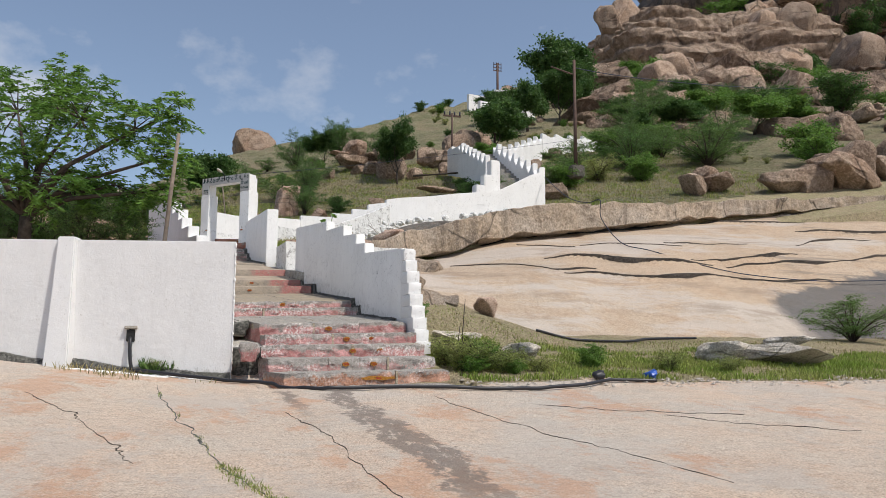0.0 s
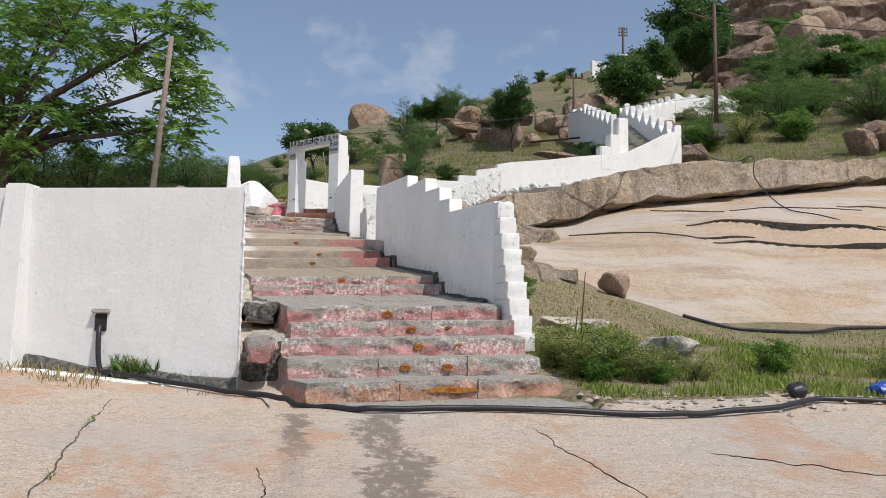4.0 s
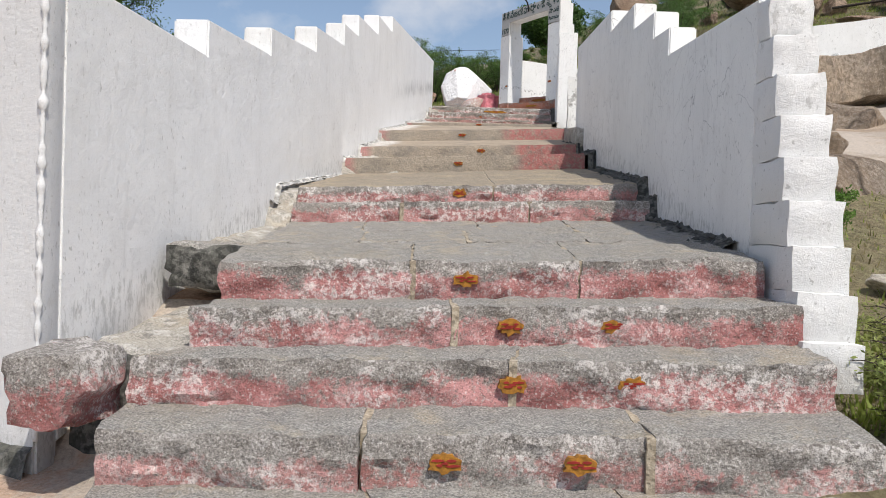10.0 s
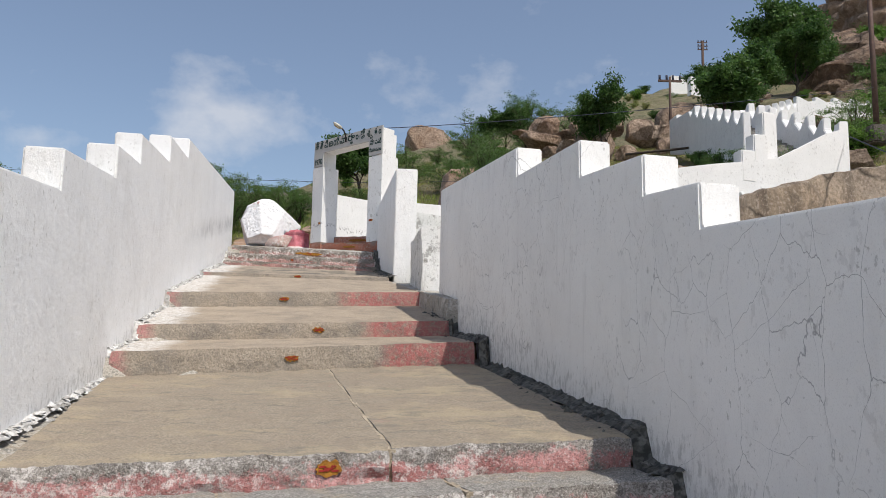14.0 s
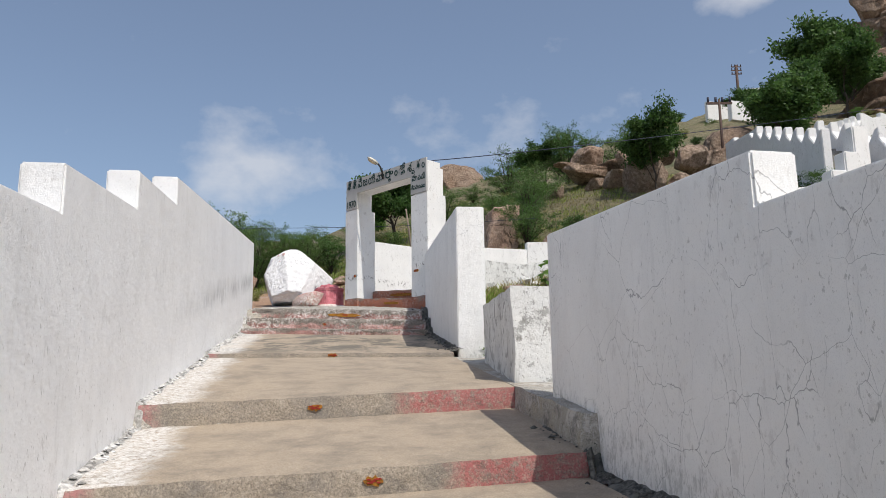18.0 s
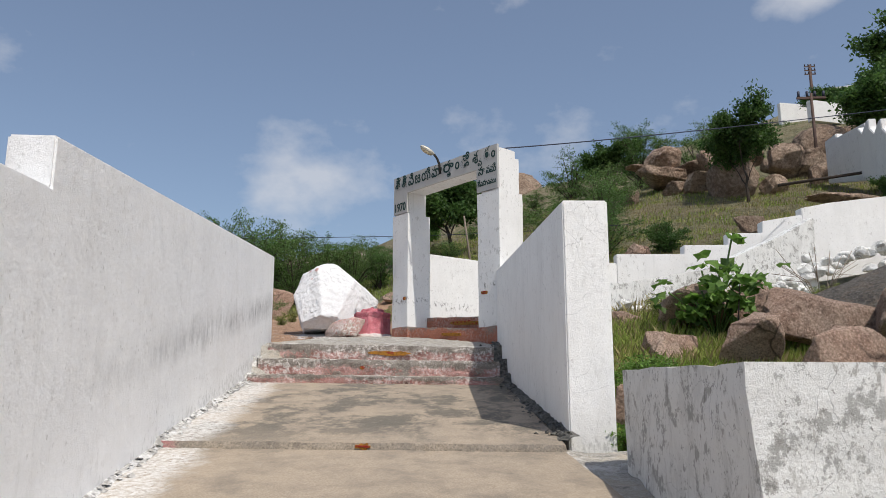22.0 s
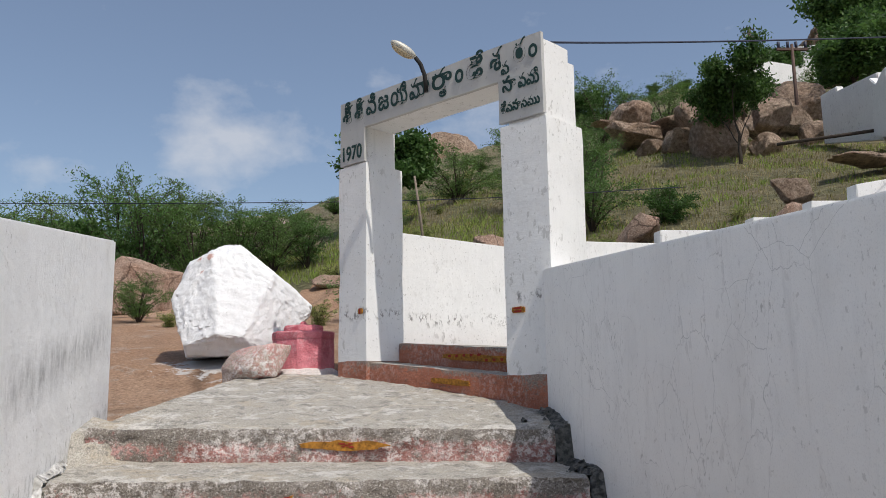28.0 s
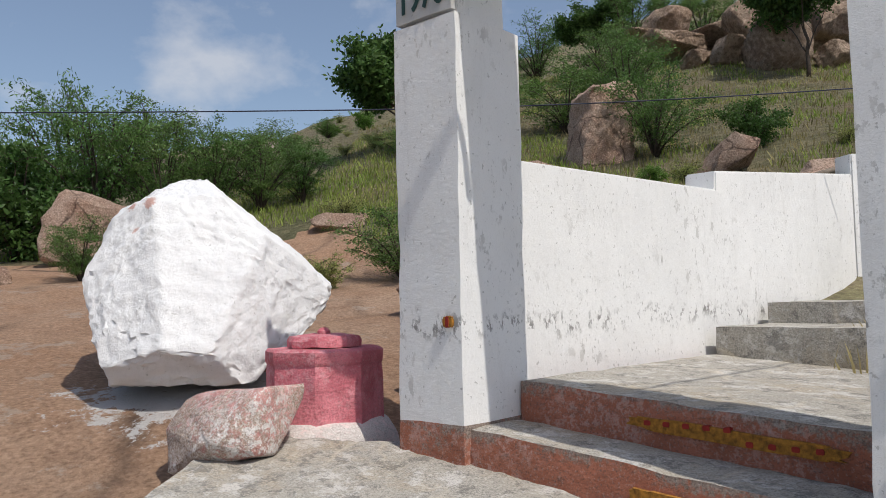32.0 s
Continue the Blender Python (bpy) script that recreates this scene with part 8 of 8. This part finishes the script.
v, f = tube([Vector((-1.02, 14.25, 3.0)), Vector((-0.93, 14.2, 4.2)), Vector((-0.84, 14.12, 5.22))], 0.034, 8, [0.038, 0.034, 0.028])
from_lists("shaft", v, f, M_WOOD, pole, True)


pole = empty("wooden_pole")
tagged(pole, "thin leaning wooden pole on the slope beyond the gate", "pole")
v, f = tube([Vector((0.0, 48.5, 8.6)), Vector((-0.2, 48.5, 10.4)), Vector((-0.34, 48.5, 11.5))], 0.04, 7, [0.045, 0.04, 0.03])
from_lists("shaft", v, f, M_WOOD, pole, True)


def power_pole(x, y, h, arms, label, lamp_arm=False, z=None, thick=0.13):
    p = empty("power_pole")
    tagged(p, label, "power pole")
    zb = ground(x, y) if z is None else z
    v, f = tube([Vector((x, y, zb - 0.5)), Vector((x, y, zb + h))], thick, 8, [thick, thick * 0.75])
    from_lists("shaft", v, f, M_STEEL, p, True)
    for k in range(arms):
        arm = part("cross_arm", box_bm(1.5, 0.12, 0.12, 0.0, (x, y, zb + h - 0.25 - 0.55 * k)), M_STEEL, p)
        for q in (-0.65, -0.2, 0.2, 0.65):
            v, f = tube([Vector((x + q, y, zb + h - 0.2 - 0.55 * k)), Vector((x + q, y, zb + h + 0.12 - 0.55 * k))], 0.07, 6)
            from_lists("insulator", v, f, M_WIRE, arm, True)
    if lamp_arm:
        v, f = tube([Vector((x, y, zb + h - 1.0)), Vector((x - 1.6, y, zb + h - 0.6))], 0.05, 6)
        from_lists("lamp_arm", v, f, M_STEEL, p, True)
    return p


power_pole(21.3, 46.6, 7.2, 0, "rusty steel street-light pole on the slope", True, 13.3, 0.13)
tagged(part("pole_plinth", box_bm(0.9, 0.8, 0.8, 0.08, (21.3, 46.6, 13.1)), M_DARKROCK), "rough stone plinth round the pole", "plinth")
power_pole(44.0, 127.6, 8.5, 3, "power pole with three cross arms on the ridge", False, 43.0, 0.25)
power_pole(17.6, 62.5, 4.5, 1, "steel pole braced with a strut beside the trees", False, None, 0.1)
cable("overhead_wire", [(0.9, 32.8, 8.68), (21.2, 46.5, 15.2)], 0.010, M_WIRE, "dark blue overhead wire from the gate", "wire", 0.12, 5, 40)
cable("overhead_wire", [(3.5, 37.2, 8.45), (-1.5, 37.5, 8.35), (-12, 38, 8.6), (-30, 40, 9.6)], 0.006, M_WIRE, "thin dark overhead wire behind the gate", "wire", 0.0, 5, 40)
cable("overhead_wire", [(21.3, 46.6, 20.0), (60, 70, 30)], 0.03, M_WIRE, "thin dark overhead wire on the hill", "wire", 0.6, 4, 30)
tagged(from_lists("fallen_log", *tube([Vector((12.2, 53.2, 13.7)), Vector((15.4, 52.6, 14.0)), Vector((17.6, 52.2, 14.3))], 0.06, 6), M_BARK, None, True), "fallen dead tree limb on dry grass", "log")
for a, b in (((5.2, 43.0), (7.5, 42.3)), ((5.0, 42.6), (6.6, 42.9))):
    tagged(from_lists("dead_branch", *tube([Vector((*a, ground(*a) + 0.1)), Vector((*b, ground(*b) + 0.35))], 0.05, 6), M_WOOD, None, True), "bleached dead branch on the slope", "branch")

# small hill buildings
def hut(x, y, z, sx, sy, sz, label, turn=0.0, roof=0.25, mat=None, opening=True):
    h = empty("house", pose(x, y, z, 0, 0, turn))
    tagged(h, label, "house")
    body = part("wall", box_bm(sx, sy, sz, 0.03, (0, 0, sz / 2)), mat or M_WASH, h)
    part("roof", box_bm(sx + 0.5, sy + 0.5, roof, 0.03, (0, 0, sz + roof / 2 + 0.002)), M_WASH, h)
    if opening:
        for k in range(int(sx / 1.6)):
            part("window", box_bm(0.7, 0.1, 0.9, 0.0, (-sx / 2 + 1.0 + 1.6 * k, -sy / 2 - 0.03, sz * 0.55)), M_DARK, body)
    return h


hut(50.5, 108.5, 37.6, 7.5, 4, 2.6, "small white flat-roofed shrine on the hill", -20)
hut(38.0, 103.5, 35.4, 5.0, 3, 2.2, "small white terrace wall and shrine on the hill", -15)
stripes = empty("striped_wall", pose(58.5, 112, 39.0, 0, 0, -20))
tagged(stripes, "temple wall painted in red and white stripes", "wall")
for k in range(9):
    part("stripe", box_bm(0.48, 0.4, 2.3, 0.0, (k * 0.5, 0, 1.1)), M_PINK if k % 2 else M_WASH, stripes)
for k, (x, y, z, sx, sy, sz, turn) in enumerate([(34, 95, 31, 9, 0.6, 2.0, 20), (37.3, 116, 38.0, 4.8, 0.6, 4.6, 15)]):
    tagged(part("terrace_wall", box_bm(sx, sy, sz, 0.02, (0, 0, 0)), M_WASH), "whitewashed terrace wall on the hill", "wall", kind="structure").matrix_world = pose(x, y, z + 1, 0, 0, turn)
# building behind the neem tree
b = hut(-16.2, 37.0, 4.6, 3.5, 4.0, 4.0, "white house with a blue door behind the bushes", 10)
part("door", box_bm(0.9, 0.12, 2.0, 0.0, (1.2, -2.04, 1.6)), M_BLUEWALL, b)
part("canopy", box_bm(1.6, 1.2, 0.12, 0.0, (1.2, -2.5, 2.9)), M_CONC_OLD, b)
# two horn loudspeakers beyond the stair wall
sp = empty("horn_loudspeakers")
tagged(sp, "pair of dark horn loudspeakers on a thin pole", "loudspeaker")
v, f = tube([Vector((-6.6, 23.4, 4.0)), Vector((-6.6, 23.4, 6.1))], 0.03, 6)
from_lists("pole", v, f, M_STEEL, sp, True)
for q in (-0.2, 0.2):
    v, f = tube([Vector((-6.6 + q * 0.6, 23.4, 5.8)), Vector((-6.6 + q * 0.7, 23.25, 5.8)), Vector((-6.6 + q * 0.85, 23.15, 5.8))], 0.1, 12, [0.03, 0.06, 0.15])
    from_lists("horn", v, f, M_HOSE, sp, True)

# bag and litter on the rock edge
bm = boulder_bm(90, (0.13, 0.11, 0.09), 4, 0.6, 9)
ob = part("plastic_bag", bm, M_BLUE)
ob.matrix_world = pose(7.45, 13.25, ground(7.45, 13.25) + 0.07, 10, 0, 30)
tagged(ob, "crumpled blue plastic bag in the grass", "bag")
bm = boulder_bm(92, (0.13, 0.11, 0.09), 3, 0.4, 5)
ob = part("plastic_bag", bm, M_HOSE)
ob.matrix_world = pose(6.3, 13.0, ground(6.3, 13.0) + 0.08, 10, 0, 30)
tagged(ob, "crumpled black plastic bag in the grass", "bag")
rng = random.Random(31)
verts, faces = [], []
for i in range(420):
    x = rng.uniform(3.9, 16)
    y = 12.75 + 0.02 * x + rng.gauss(0, 0.28)
    s = rng.uniform(0.012, 0.05)
    z = ground(x, y)
    o = len(verts)
    for q in range(6):
        a = 2 * math.pi * q / 6
        verts.append((x + math.cos(a) * s * rng.uniform(0.7, 1.3), y + math.sin(a) * s * rng.uniform(0.7, 1.3), z + rng.uniform(0, 0.012)))
    verts.append((x, y, z + s * 0.9))
    faces += [(o + q, o + (q + 1) % 6, o + 6) for q in range(6)]
tagged(from_lists("pebbles", verts, faces, M_PEBBLE), "small pale stones along the edge of the rock", "pebbles", kind="stuff")
# dry stalks
for x, y, h in ((4.34, 14.75, 1.25), (4.2, 14.6, 0.8), (4.0, 31.9, 0.9)):
    v, f = tube([Vector((x, y, ground(x, y) - 0.05)), Vector((x + 0.03, y, ground(x, y) + h * 0.5)), Vector((x + 0.07, y - 0.03, ground(x, y) + h))], 0.012, 5, [0.014, 0.011, 0.006])
    tagged(from_lists("dead_stalk", v, f, M_BARK, None, True), "thin dead plant stalk", "stalk")
# bare twigs against the hill wall
vv, ff = [], []
rng = random.Random(12)
for k in range(16):
    a = rng.uniform(0, 6.28)
    p = Vector((7.0, 36.6, ground(7.0, 36.6)))
    v, f = tube([p, p + Vector((math.cos(a) * 0.3, math.sin(a) * 0.15, rng.uniform(0.5, 0.8))), p + Vector((math.cos(a) * rng.uniform(0.5, 1.1), math.sin(a) * 0.4, rng.uniform(0.7, 1.35)))], 0.007, 4)
    o = len(vv)
    vv += v
    ff += [tuple(q + o for q in face) for face in f]
tagged(from_lists("bare_shrub", vv, ff, M_WOOD, None, True), "leafless dry shrub against the white wall", "shrub")
